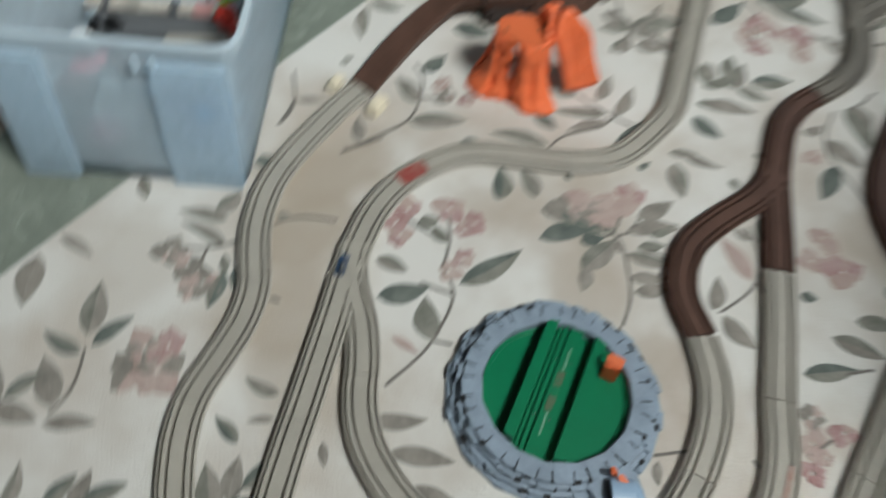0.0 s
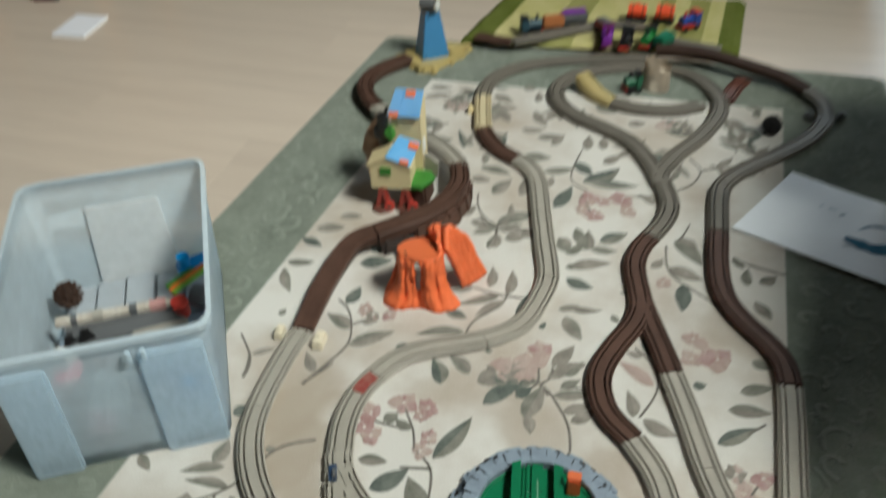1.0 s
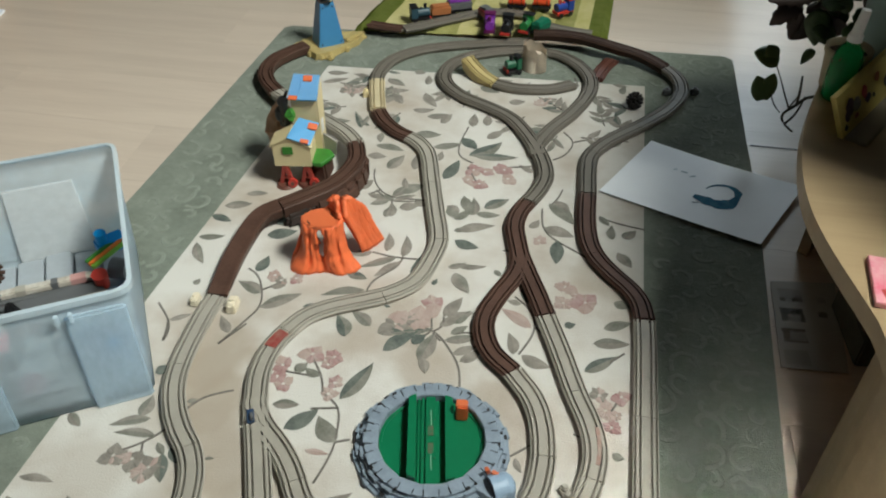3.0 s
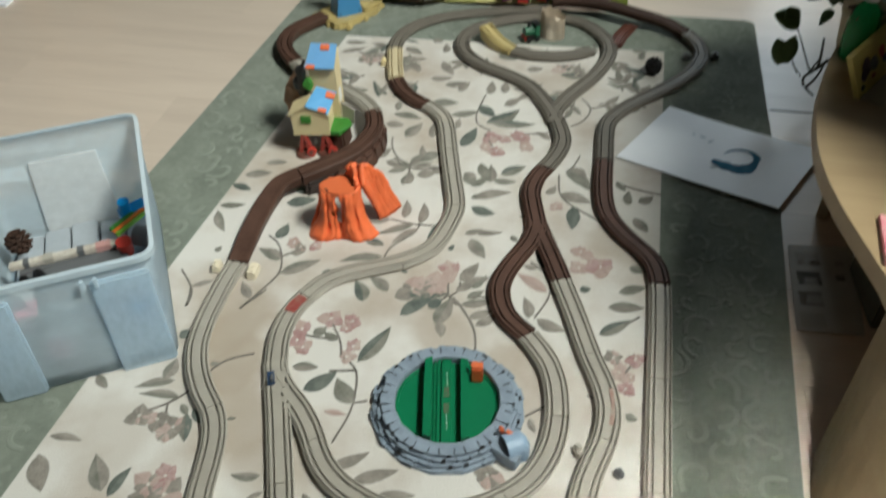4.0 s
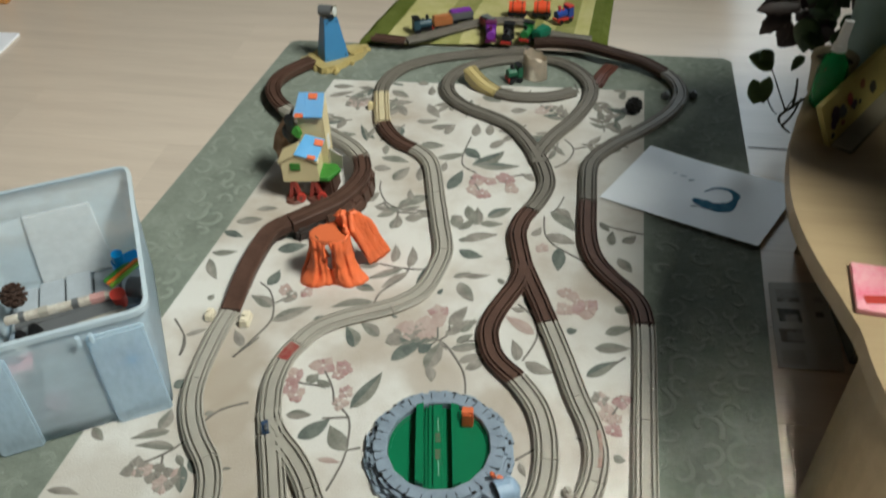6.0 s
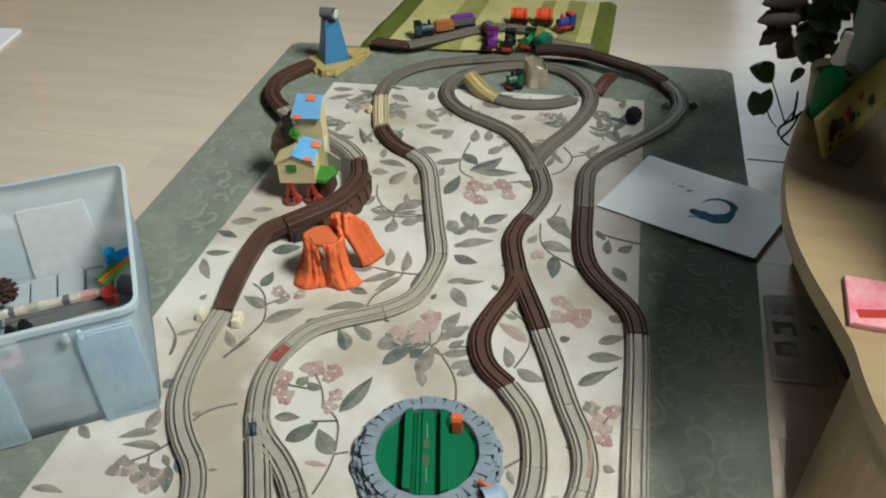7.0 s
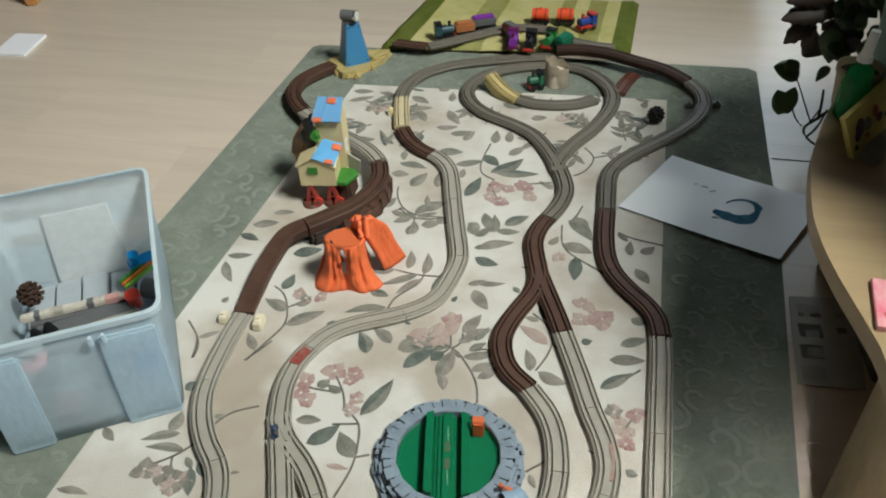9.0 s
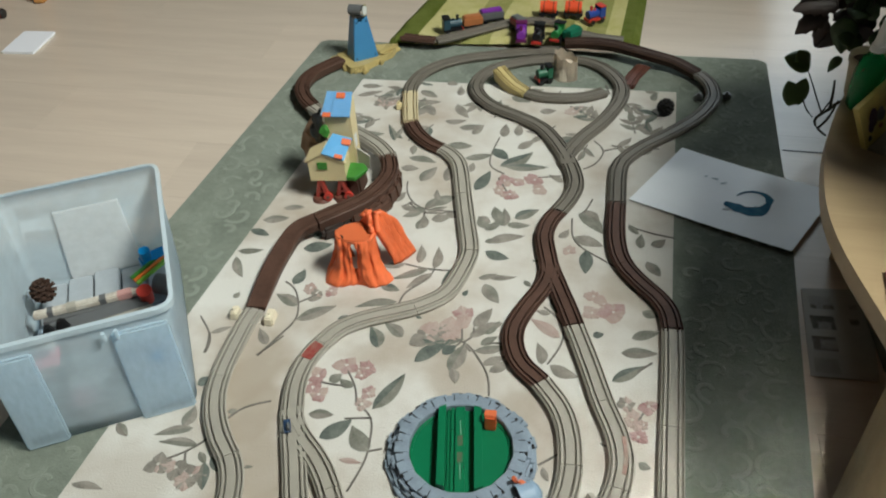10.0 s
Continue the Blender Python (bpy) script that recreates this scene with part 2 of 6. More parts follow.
DKPRINT = material("dark_print", (0.10, 0.09, 0.06), 0.7, vary=0.3, scale=60)

# ---------------------------------------------------------------- mesh helpers


def mesh_object(name, bm, mat, smooth=False):
    me = bpy.data.meshes.new(name)
    bmesh.ops.recalc_face_normals(bm, faces=bm.faces)
    bm.to_mesh(me)
    bm.free()
    me.materials.append(mat)
    if smooth:
        for f in me.polygons:
            f.use_smooth = True
    return new(name, me)


def part(name, bm, mat, parent, label="", smooth=False):
    ob = mesh_object(name, bm, mat, smooth)
    ob.parent = parent
    if label:
        ob["label"] = label
    return ob


def thing(name, m, label, category, group="", kind=""):
    ob = new(name)
    ob.empty_display_size = 0.02
    ob.matrix_world = m
    return tagged(ob, label, category, group, kind)


def at(x, y, z=0.0, turn=0.0):
    return pose(x, y, z, 0, 0, turn)


def box(bm, size, place=(0, 0, 0), bevel=0.0, turn=(0, 0, 0), top=(1, 1)):
    """A block with its base at place; top: how much its upper face is drawn in."""
    r = bmesh.ops.create_cube(bm, size=1)
    vs = r["verts"]
    for v in vs:
        v.co.z += 0.5
        if v.co.z > 0.5:
            v.co.x *= top[0]
            v.co.y *= top[1]
        v.co = Vector((v.co.x * size[0], v.co.y * size[1], v.co.z * size[2]))
    if bevel:
        es = list({e for v in vs for e in v.link_edges})
        bv = bmesh.ops.bevel(bm, geom=es, offset=bevel, segments=2, affect="EDGES")
        vs = list({v for f in bv["faces"] for v in f.verts} | {v for v in vs if v.is_valid})
    bmesh.ops.transform(bm, matrix=pose(*place, *turn), verts=vs)
    return bm


def tube(bm, r1, r2, h, place=(0, 0, 0), turn=(0, 0, 0), n=20):
    r = bmesh.ops.create_cone(bm, cap_ends=True, segments=n, radius1=r1, radius2=r2, depth=h)
    for v in r["verts"]:
        v.co.z += h / 2
    bmesh.ops.transform(bm, matrix=pose(*place, *turn), verts=r["verts"])
    return bm


def ball(bm, r, place=(0, 0, 0), squash=(1, 1, 1), n=12):
    q = bmesh.ops.create_uvsphere(bm, u_segments=n, v_segments=max(6, n // 2), radius=r)
    for v in q["verts"]:
        v.co = Vector((v.co.x * squash[0], v.co.y * squash[1], v.co.z * squash[2])) + Vector(place)
    return bm


def slab(bm, corners, z0, z1):
    """A prism over a flat outline."""
    lo = [bm.verts.new((x, y, z0)) for x, y in corners]
    hi = [bm.verts.new((x, y, z1)) for x, y in corners]
    bm.faces.new(hi)
    bm.faces.new(lo[::-1])
    k = len(lo)
    for i in range(k):
        bm.faces.new((lo[i], lo[(i + 1) % k], hi[(i + 1) % k], hi[i]))
    return bm


def rough_up(bm, amount, scale, keep_floor=True):
    for v in bm.verts:
        d = noise.noise_vector(v.co * scale) * amount
        if keep_floor and v.co.z < 1e-4:
            d.z = 0
        v.co += d
    return bm


def spline(pts, step=0.008):
    """Evenly spaced points on a smooth curve through pts (2D or 3D)."""
    p = [Vector((*q, 0.0)) if len(q) == 2 else Vector(q) for q in pts]
    p = [2 * p[0] - p[1]] + p + [2 * p[-1] - p[-2]]
    fine = []
    for i in range(1, len(p) - 2):
        a, b, c, d = p[i - 1 : i + 3]
        for k in range(16):
            t = k / 16
            fine.append(0.5 * (2 * b + (c - a) * t + (2 * a - 5 * b + 4 * c - d) * t * t + (3 * b - a - 3 * c + d) * t**3))
    fine.append(p[-2])
    out, left = [fine[0]], step
    for a, b in zip(fine, fine[1:]):
        run = (b - a).length
        while run >= left > 0:
            a = a + (b - a) * (left / run)
            out.append(a.copy())
            run = (b - a).length
            left = step
        left -= run
    if (out[-1] - fine[-1]).length > step * 0.3:
        out.append(fine[-1])
    for _ in range(3):
        out = [out[0]] + [(a + 2 * b + c) / 4 for a, b, c in zip(out, out[1:], out[2:])] + [out[-1]]
    return out


def ribbon(bm, path, profile):
    """Sweeps a closed profile (across, up) along a path, level across."""
    rings = []
    for i, q in enumerate(path):
        d = path[min(i + 1, len(path) - 1)] - path[max(i - 1, 0)]
        side = Vector((d.y, -d.x, 0)).normalized()
        rings.append([bm.verts.new(q + side * a + Vector((0, 0, max(b, 0.0005 - q.z) if b < 0 < q.z else b))) for a, b in profile])
    k = len(profile)
    for r, s in zip(rings, rings[1:]):
        for j in range(k):
            bm.faces.new((r[j], r[(j + 1) % k], s[(j + 1) % k], s[j]))
    bm.faces.new(rings[0][::-1])
    bm.faces.new(rings[-1])
    return bm


# ---------------------------------------------------------------- room
FLOOR_Z = -0.008
X0, X1, Y0, Y1, TOP = -3.2, 1.32, -2.5, 3.4, 2.9


def wall(name, a, b, openings, label):
    """A wall between two floor corners, with (start, end, sill, head) openings through it."""
    run = (Vector(b) - Vector(a)).length
    turn = math.degrees(math.atan2(b[1] - a[1], b[0] - a[0]))
    bm = bmesh.new()
    cuts = sorted({0.0, run, *[v for o in openings for v in o[:2]]})
    for s, e in zip(cuts, cuts[1:]):
        o = next((o for o in openings if o[0] <= s and e <= o[1]), None)
        for lo, hi in ([(FLOOR_Z, o[2]), (o[3], TOP)] if o else [(FLOOR_Z, TOP)]):
            box(bm, (e - s, 0.12, hi - lo), ((s + e) / 2, -0.06, lo))
    ob = mesh_object(name, bm, PAINT)
    ob.matrix_world = at(a[0], a[1], 0, turn)
    tagged(ob, label, "wall", kind="structure")
    for i, o in enumerate(openings):
        w = thing("window_1", at(a[0], a[1], 0, turn), "white framed window in the painted wall", "window", kind="structure")
        for z in (o[2], o[3] - 0.05):
            part("window_frame", box(bmesh.new(), (o[1] - o[0], 0.06, 0.05), ((o[0] + o[1]) / 2, -0.06, z), 0.004), WHITE, w)
        for x in (o[0] + 0.025, (o[0] + o[1]) / 2, o[1] - 0.025):
            part("window_frame", box(bmesh.new(), (0.05, 0.058, o[3] - o[2] - 0.1), (x, -0.06, o[2] + 0.05), 0.004), WHITE, w)
    return ob


wall("wall_east", (X1, Y1), (X1, Y0), [(2.95, 4.25, 2.04, 2.80)], "plain taupe painted wall with a window")
wall("wall_north", (X0, Y1), (X1, Y1), [(3.52, 4.50, 0.70, 2.30)], "plain taupe painted wall with a window")
wall("wall_west", (X0, Y0), (X0, Y1), [], "plain taupe painted wall")
# the south window is unseen, put in only for the added rear fill
wall("wall_south", (X1, Y0), (X0, Y0), [(0.76, 1.56, 2.22, 2.80)], "plain taupe painted wall with a window")
tagged(mesh_object("ceiling", box(bmesh.new(), (X1 - X0, Y1 - Y0, 0.1), ((X0 + X1) / 2, (Y0 + Y1) / 2, TOP)), CEIL), "plain pale grey painted ceiling", "ceiling", kind="structure")
floor = tagged(mesh_object("floor", box(bmesh.new(), (X1 - X0, Y1 - Y0, 0.05), ((X0 + X1) / 2, (Y0 + Y1) / 2, FLOOR_Z - 0.0605)), LAMINATE), "pale wood laminate floor with a soft sheen", "floor", kind="structure")

# ---------------------------------------------------------------- rug
RUG = [(-0.675, 1.05), (-0.655, 1.065), (0.405, 1.085), (0.425, 1.07), (0.415, 0.5), (0.372, -0.25), (0.31, -1.15), (-0.80, -1.15), (-0.752, 0.1), (-0.728, 0.36)]
FIELD = [(-0.508, 0.872), (0.216, 0.902), (0.206, 0.4), (0.203, 0.23), (0.19, -0.25), (0.15, -0.95), (-0.655, -0.95), (-0.612, -0.32), (-0.583, 0.08), (-0.553, 0.39)]
rug = thing("rug", at(0, 0), "cream floral wool rug with a sage green border", "rug")
bm = slab(bmesh.new(), RUG, FLOOR_Z + 0.0005, -0.0012)
bmesh.ops.bevel(bm, geom=[e for e in bm.edges if all(v.co.z > -0.004 for v in e.verts)], offset=0.004, segments=2, affect="EDGES")
part("border", bm, BORDER, rug, "sage green carved pile border")
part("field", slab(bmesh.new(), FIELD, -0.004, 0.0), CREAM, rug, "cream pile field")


def inside(poly, x, y):
    hit = False
    for (x0, y0), (x1, y1) in zip(poly, poly[1:] + poly[:1]):
        if (y0 > y) != (y1 > y) and x < x0 + (y - y0) * (x1 - x0) / (y1 - y0):
            hit = not hit
    return hit


MOTIFS = {k: bmesh.new() for k in LEAF_TONES}


LAID = []


def leaf(x, y, length, turn, tone, wide=0.0):
    """One woven leaf, a low almond with a pointed tip, from its stalk at (x, y)."""
    bm, n = MOTIFS[tone], 8
    m = at(x, y, 0, turn)
    if not all(inside(FIELD, *(m @ Vector((length * t, 0, 0)))[:2]) for t in (0.15, 0.95)):
        return
    LAID.append(tuple(m @ Vector((length * 0.5, 0, 0)))[:2])
    wide, bend = length * (wide or random.uniform(0.18, 0.26)), random.uniform(-0.08, 0.08) * length
    mid, up, down = [], [], []
    for i in range(n + 1):
        t = i / n
        w = wide * math.sin(math.pi * min(1, t**0.85)) ** 0.9 * (1.0 - 0.2 * t) if 0 < t < 1 else 0
        c = bend * math.sin(math.pi * t)
        mid.append(bm.verts.new(m @ Vector((length * t, c, 0.0016))))
        if 0 < i < n:
            up.append(bm.verts.new(m @ Vector((length * t, c + w, 0.0004))))
            down.append(bm.verts.new(m @ Vector((length * t, c - w, 0.0004))))
    up, down = [mid[0]] + up + [mid[-1]], [mid[0]] + down + [mid[-1]]
    halves = [(bm, mid, up), (bm, mid, down)]
    if tone in "Gg" and length > 0.03 and random.random() < 0.6:
        pale = MOTIFS["g" if tone == "G" else "t"]
        spine = [pale.verts.new(v.co) for v in mid]
        halves[1] = (pale, spine, [spine[0]] + [pale.verts.new(v.co) for v in down[1:-1]] + [spine[-1]])
        for v in down[1:-1]:
            bm.verts.remove(v)
    for mesh, ridge, edge in halves:
        for i in range(n):
            f = [ridge[i], ridge[i + 1], edge[i + 1], edge[i]]
            f = [v for k, v in enumerate(f) if v not in f[:k]]
            if len(f) > 2:
                mesh.faces.new(f)


def blossom(x, y, r=0.015, tone="p"):
    """A woven blossom of rounded petals, some of them faded."""
    for k in range(7):
        a = 51 * k + random.uniform(-25, 25)
        leaf(x + 0.002 * math.cos(radians(a)), y + 0.002 * math.sin(radians(a)), r * random.uniform(0.8, 1.6), a, tone if random.random() < 0.62 else "q", 0.55)


def sprig(x, y, turn, n, size):
    """A woven sprig: a stem with leaves in pairs and one at its tip."""
    d = Vector((math.cos(radians(turn)), math.sin(radians(turn)), 0))
    p = Vector((x, y, 0))
    twig(tuple(p)[:2], tuple(p + d * size * 0.55 * n + d.orthogonal() * 0.0)[:2])
    for k in range(n):
        q = p + d * size * (0.3 + 0.5 * k)
        for s in (-1, 1):
            leaf(q.x, q.y, size * random.uniform(0.8, 1.1), turn + s * random.uniform(35, 60), random.choice("gttGt"))
    q = p + d * size * 0.55 * n
    leaf(q.x, q.y, size, turn, random.choice("gtG"))


def twig(*pts):
    ribbon(MOTIFS["s"], spline(pts, 0.01), [(-0.0021, -0.002), (0.0021, -0.002), (0.0013, 0.0011), (-0.0013, 0.0011)])


leaf(-0.186, 0.026, 0.068, 48, "G", 0.20)
leaf(-0.182, 0.065, 0.067, 17, "G", 0.15)
leaf(-0.129, 0.016, 0.064, 76, "g", 0.23)
leaf(-0.105, 0.100, 0.052, 35, "t", 0.24)
leaf(-0.099, 0.063, 0.058, 20, "g", 0.17)
leaf(-0.082, 0.037, 0.043, 34, "t", 0.21)
leaf(-0.127, 0.107, 0.048, 81, "q", 0.28)
leaf(-0.108, 0.113, 0.053, 64, "t", 0.23)
blossom(-0.179, 0.084, 0.020, "t")
blossom(-0.148, 0.098, 0.020, "q")
blossom(-0.128, 0.139, 0.013, "p")
twig((-0.154, 0.085), (-0.117, 0.081), (-0.085, 0.043), (-0.068, 0.014), (-0.062, -0.021))
twig((-0.117, 0.081), (-0.102, 0.093), (-0.108, 0.113))
leaf(-0.523, 0.365, 0.041, 13, "g", 0.22)
leaf(-0.550, 0.324, 0.051, 17, "g", 0.25)
leaf(-0.563, 0.295, 0.044, -17, "G", 0.23)
leaf(-0.563, 0.233, 0.047, 12, "g", 0.19)
leaf(-0.560, 0.217, 0.061, -57, "g", 0.16)
leaf(-0.522, 0.115, 0.016, 74, "g", 0.42)
leaf(-0.432, 0.163, 0.042, 80, "G", 0.28)
leaf(-0.408, 0.114, 0.051, 154, "g", 0.25)
leaf(-0.399, 0.082, 0.072, 37, "g", 0.19)
leaf(-0.427, 0.022, 0.042, 127, "t", 0.22)
leaf(-0.395, 0.130, 0.024, 26, "t", 0.32)
leaf(-0.446, 0.256, 0.054, 23, "G", 0.29)
leaf(-0.440, 0.290, 0.040, 46, "G", 0.35)
leaf(-0.253, 0.245, 0.042, -162, "t", 0.22)
leaf(-0.209, 0.240, 0.070, -148, "g", 0.14)
leaf(-0.200, 0.229, 0.059, -130, "t", 0.17)
leaf(-0.281, 0.182, 0.035, -9, "G", 0.29)
leaf(-0.243, 0.150, 0.073, -161, "g", 0.14)
leaf(-0.230, 0.250, 0.050, 97, "t", 0.19)
leaf(-0.200, 0.240, 0.058, 94, "t", 0.17)
leaf(-0.178, 0.196, 0.083, 75, "G", 0.16)
leaf(-0.332, 0.095, 0.024, 28, "G", 0.20)
leaf(-0.249, 0.045, 0.051, 119, "G", 0.26)
leaf(-0.216, 0.073, 0.047, 143, "g", 0.25)
leaf(-0.206, 0.123, 0.012, -16, "G", 0.29)
leaf(-0.138, 0.181, 0.017, 72, "G", 0.30)
leaf(-0.120, 0.227, 0.034, 30, "g", 0.22)
leaf(-0.108, 0.214, 0.046, -60, "g", 0.25)
leaf(-0.145, 0.394, 0.042, -56, "g", 0.30)
leaf(-0.125, 0.324, 0.023, 35, "g", 0.32)
leaf(-0.118, 0.299, 0.020, -19, "G", 0.33)
leaf(-0.183, 0.074, 0.043, -18, "G", 0.19)
leaf(-0.146, 0.048, 0.029, 51, "G", 0.36)
leaf(-0.111, 0.091, 0.045, 53, "t", 0.22)
leaf(-0.091, 0.077, 0.033, 43, "g", 0.25)
leaf(-0.129, 0.104, 0.030, 75, "q", 0.26)
leaf(-0.234, 0.372, 0.039, 25, "t", 0.35)
leaf(-0.253, 0.341, 0.037, 82, "g", 0.23)
leaf(-0.257, 0.393, 0.038, -149, "g", 0.28)
leaf(-0.248, 0.396, 0.042, 29, "g", 0.19)
leaf(-0.501, 0.840, 0.050, 5, "g", 0.23)
leaf(-0.500, 0.793, 0.063, 28, "t", 0.17)
leaf(-0.358, 0.835, 0.052, -29, "g", 0.26)
leaf(-0.264, 0.823, 0.044, 97, "t", 0.22)
leaf(-0.305, 0.878, 0.028, -11, "t", 0.42)
leaf(-0.347, 0.786, 0.048, 8, "t", 0.22)
leaf(-0.334, 0.776, 0.054, -55, "t", 0.25)
leaf(-0.444, 0.645, 0.049, 2, "g", 0.25)
leaf(-0.367, 0.622, 0.069, 115, "G", 0.12)
leaf(-0.368, 0.638, 0.036, 85, "g", 0.19)
leaf(-0.382, 0.647, 0.033, -25, "G", 0.23)
leaf(-0.322, 0.613, 0.037, -81, "g", 0.23)
leaf(-0.323, 0.566, 0.062, -10, "g", 0.20)
leaf(-0.331, 0.529, 0.038, 1, "t", 0.33)
leaf(-0.281, 0.489, 0.057, 66, "g", 0.26)
leaf(-0.252, 0.623, 0.053, 3, "g", 0.29)
leaf(-0.277, 0.713, 0.049, 12, "t", 0.23)
leaf(-0.241, 0.690, 0.049, 22, "g", 0.26)
leaf(-0.263, 0.786, 0.065, -57, "t", 0.20)
leaf(-0.207, 0.668, 0.045, 68, "t", 0.23)
leaf(-0.208, 0.578, 0.062, 23, "g", 0.20)
leaf(-0.190, 0.532, 0.035, 86, "t", 0.25)
leaf(-0.230, 0.495, 0.060, 92, "t", 0.20)
leaf(-0.169, 0.474, 0.072, 74, "G", 0.20)
leaf(-0.154, 0.622, 0.050, -46, "G", 0.30)
leaf(-0.133, 0.560, 0.085, 45, "G", 0.22)
leaf(-0.128, 0.566, 0.093, 3, "G", 0.16)
leaf(-0.105, 0.627, 0.049, 53, "t", 0.25)
leaf(-0.141, 0.667, 0.052, 92, "t", 0.22)
leaf(-0.111, 0.675, 0.048, 94, "t", 0.22)
leaf(-0.147, 0.834, 0.050, -21, "g", 0.32)
leaf(-0.077, 0.778, 0.037, 17, "t", 0.36)
leaf(-0.253, 0.405, 0.047, 62, "g", 0.25)
leaf(-0.242, 0.418, 0.054, 38, "g", 0.29)
leaf(-0.299, 0.404, 0.037, -18, "t", 0.23)
leaf(-0.244, 0.344, 0.043, 100, "t", 0.22)
leaf(-0.230, 0.431, 0.038, 109, "t", 0.19)
leaf(-0.325, 0.416, 0.041, 53, "t", 0.36)
leaf(-0.248, 0.395, 0.039, 176, "g", 0.25)
leaf(-0.210, 0.393, 0.026, -14, "t", 0.39)
leaf(-0.123, 0.428, 0.060, -68, "g", 0.20)
leaf(-0.097, 0.373, 0.054, 97, "g", 0.20)
leaf(-0.081, 0.398, 0.055, 39, "G", 0.26)
leaf(-0.149, 0.394, 0.030, -29, "t", 0.35)
leaf(0.046, 0.442, 0.041, -48, "t", 0.33)
leaf(-0.003, 0.523, 0.038, 142, "t", 0.23)
leaf(-0.120, 0.299, 0.047, -16, "G", 0.28)
leaf(-0.120, 0.325, 0.070, 22, "t", 0.19)
leaf(-0.094, 0.380, 0.045, 4, "g", 0.23)
leaf(-0.130, 0.356, 0.044, 57, "g", 0.22)
leaf(-0.081, 0.398, 0.030, 41, "g", 0.28)
leaf(-0.110, 0.236, 0.055, 6, "t", 0.14)
leaf(-0.106, 0.216, 0.053, -56, "g", 0.25)
leaf(-0.086, 0.100, 0.038, 61, "g", 0.23)
leaf(-0.069, 0.024, 0.043, 49, "t", 0.23)
leaf(-0.042, 0.234, 0.018, -46, "g", 0.36)
leaf(0.010, 0.162, 0.025, 168, "t", 0.28)
leaf(0.010, 0.203, 0.041, -75, "G", 0.20)
leaf(0.030, 0.111, 0.063, 145, "q", 0.20)
leaf(0.008, 0.052, 0.046, 105, "t", 0.22)
leaf(0.020, 0.053, 0.049, -20, "t", 0.26)
leaf(0.031, 0.361, 0.057, -18, "t", 0.28)
leaf(0.056, 0.328, 0.062, -88, "G", 0.22)
leaf(0.035, 0.432, 0.073, -49, "g", 0.22)
leaf(0.005, 0.355, 0.031, 60, "t", 0.28)
leaf(-0.035, 0.287, 0.017, 2, "g", 0.23)
leaf(0.080, 0.124, 0.019, 24, "G", 0.42)
leaf(0.155, 0.190, 0.027, -17, "g", 0.42)
leaf(0.140, 0.128, 0.050, 26, "g", 0.22)
leaf(0.125, 0.095, 0.057, 8, "g", 0.22)
leaf(0.114, 0.036, 0.061, 39, "G", 0.19)
leaf(0.160, 0.314, 0.043, -56, "g", 0.28)
leaf(0.167, 0.357, 0.034, 42, "g", 0.32)
leaf(0.150, 0.347, 0.041, 90, "g", 0.22)
leaf(0.127, 0.411, 0.032, -54, "g", 0.25)
leaf(0.156, -0.101, 0.018, -19, "g", 0.42)
leaf(0.029, -0.130, 0.024, -63, "t", 0.23)
leaf(-0.502, -0.074, 0.024, 54, "G", 0.42)
leaf(-0.437, -0.114, 0.014, 29, "g", 0.38)
leaf(-0.584, -0.135, 0.043, 1, "g", 0.16)
leaf(-0.590, -0.160, 0.033, -37, "g", 0.25)
leaf(-0.491, -0.150, 0.039, 87, "g", 0.30)
leaf(-0.474, -0.150, 0.057, -158, "g", 0.16)
leaf(-0.455, -0.177, 0.060, -176, "g", 0.14)
leaf(-0.434, -0.202, 0.046, -70, "G", 0.23)
leaf(-0.428, -0.192, 0.032, -44, "G", 0.20)
leaf(-0.448, -0.187, 0.024, -47, "g", 0.26)
leaf(-0.603, -0.267, 0.049, 0, "t", 0.14)
leaf(-0.377, -0.201, 0.014, 16, "g", 0.23)
leaf(-0.226, -0.074, 0.082, 67, "G", 0.17)
leaf(-0.317, -0.098, 0.039, 8, "g", 0.25)
leaf(-0.288, -0.136, 0.056, 47, "G", 0.25)
leaf(-0.212, -0.146, 0.053, 132, "g", 0.29)
leaf(-0.250, -0.165, 0.034, -1, "q", 0.16)
leaf(-0.305, -0.034, 0.024, 51, "g", 0.42)
leaf(-0.266, -0.037, 0.027, 155, "g", 0.32)
blossom(-0.399, 0.159, 0.011, "q")
blossom(-0.385, 0.149, 0.007, "t")
blossom(-0.362, 0.158, 0.009, "p")
blossom(-0.164, 0.094, 0.013, "t")
blossom(-0.144, 0.090, 0.011, "q")
blossom(-0.434, 0.768, 0.013, "t")
blossom(-0.409, 0.774, 0.011, "q")
blossom(-0.117, 0.514, 0.013, "p")
blossom(-0.094, 0.512, 0.011, "p")
blossom(-0.058, 0.524, 0.016, "p")
blossom(-0.123, 0.481, 0.011, "q")
blossom(-0.100, 0.471, 0.013, "p")
blossom(-0.048, 0.496, 0.013, "q")
blossom(-0.005, 0.788, 0.014, "q")
blossom(0.012, 0.803, 0.011, "t")
blossom(0.025, 0.323, 0.009, "q")
blossom(0.076, 0.214, 0.014, "q")
blossom(0.076, 0.175, 0.013, "q")
blossom(0.110, 0.182, 0.018, "p")
blossom(0.094, 0.198, 0.007, "q")
blossom(0.137, -0.004, 0.011, "t")
blossom(0.168, -0.002, 0.011, "p")
blossom(0.146, -0.030, 0.013, "q")
blossom(0.155, -0.058, 0.009, "p")
blossom(0.161, -0.036, 0.005, "q")
blossom(-0.497, -0.216, 0.013, "t")
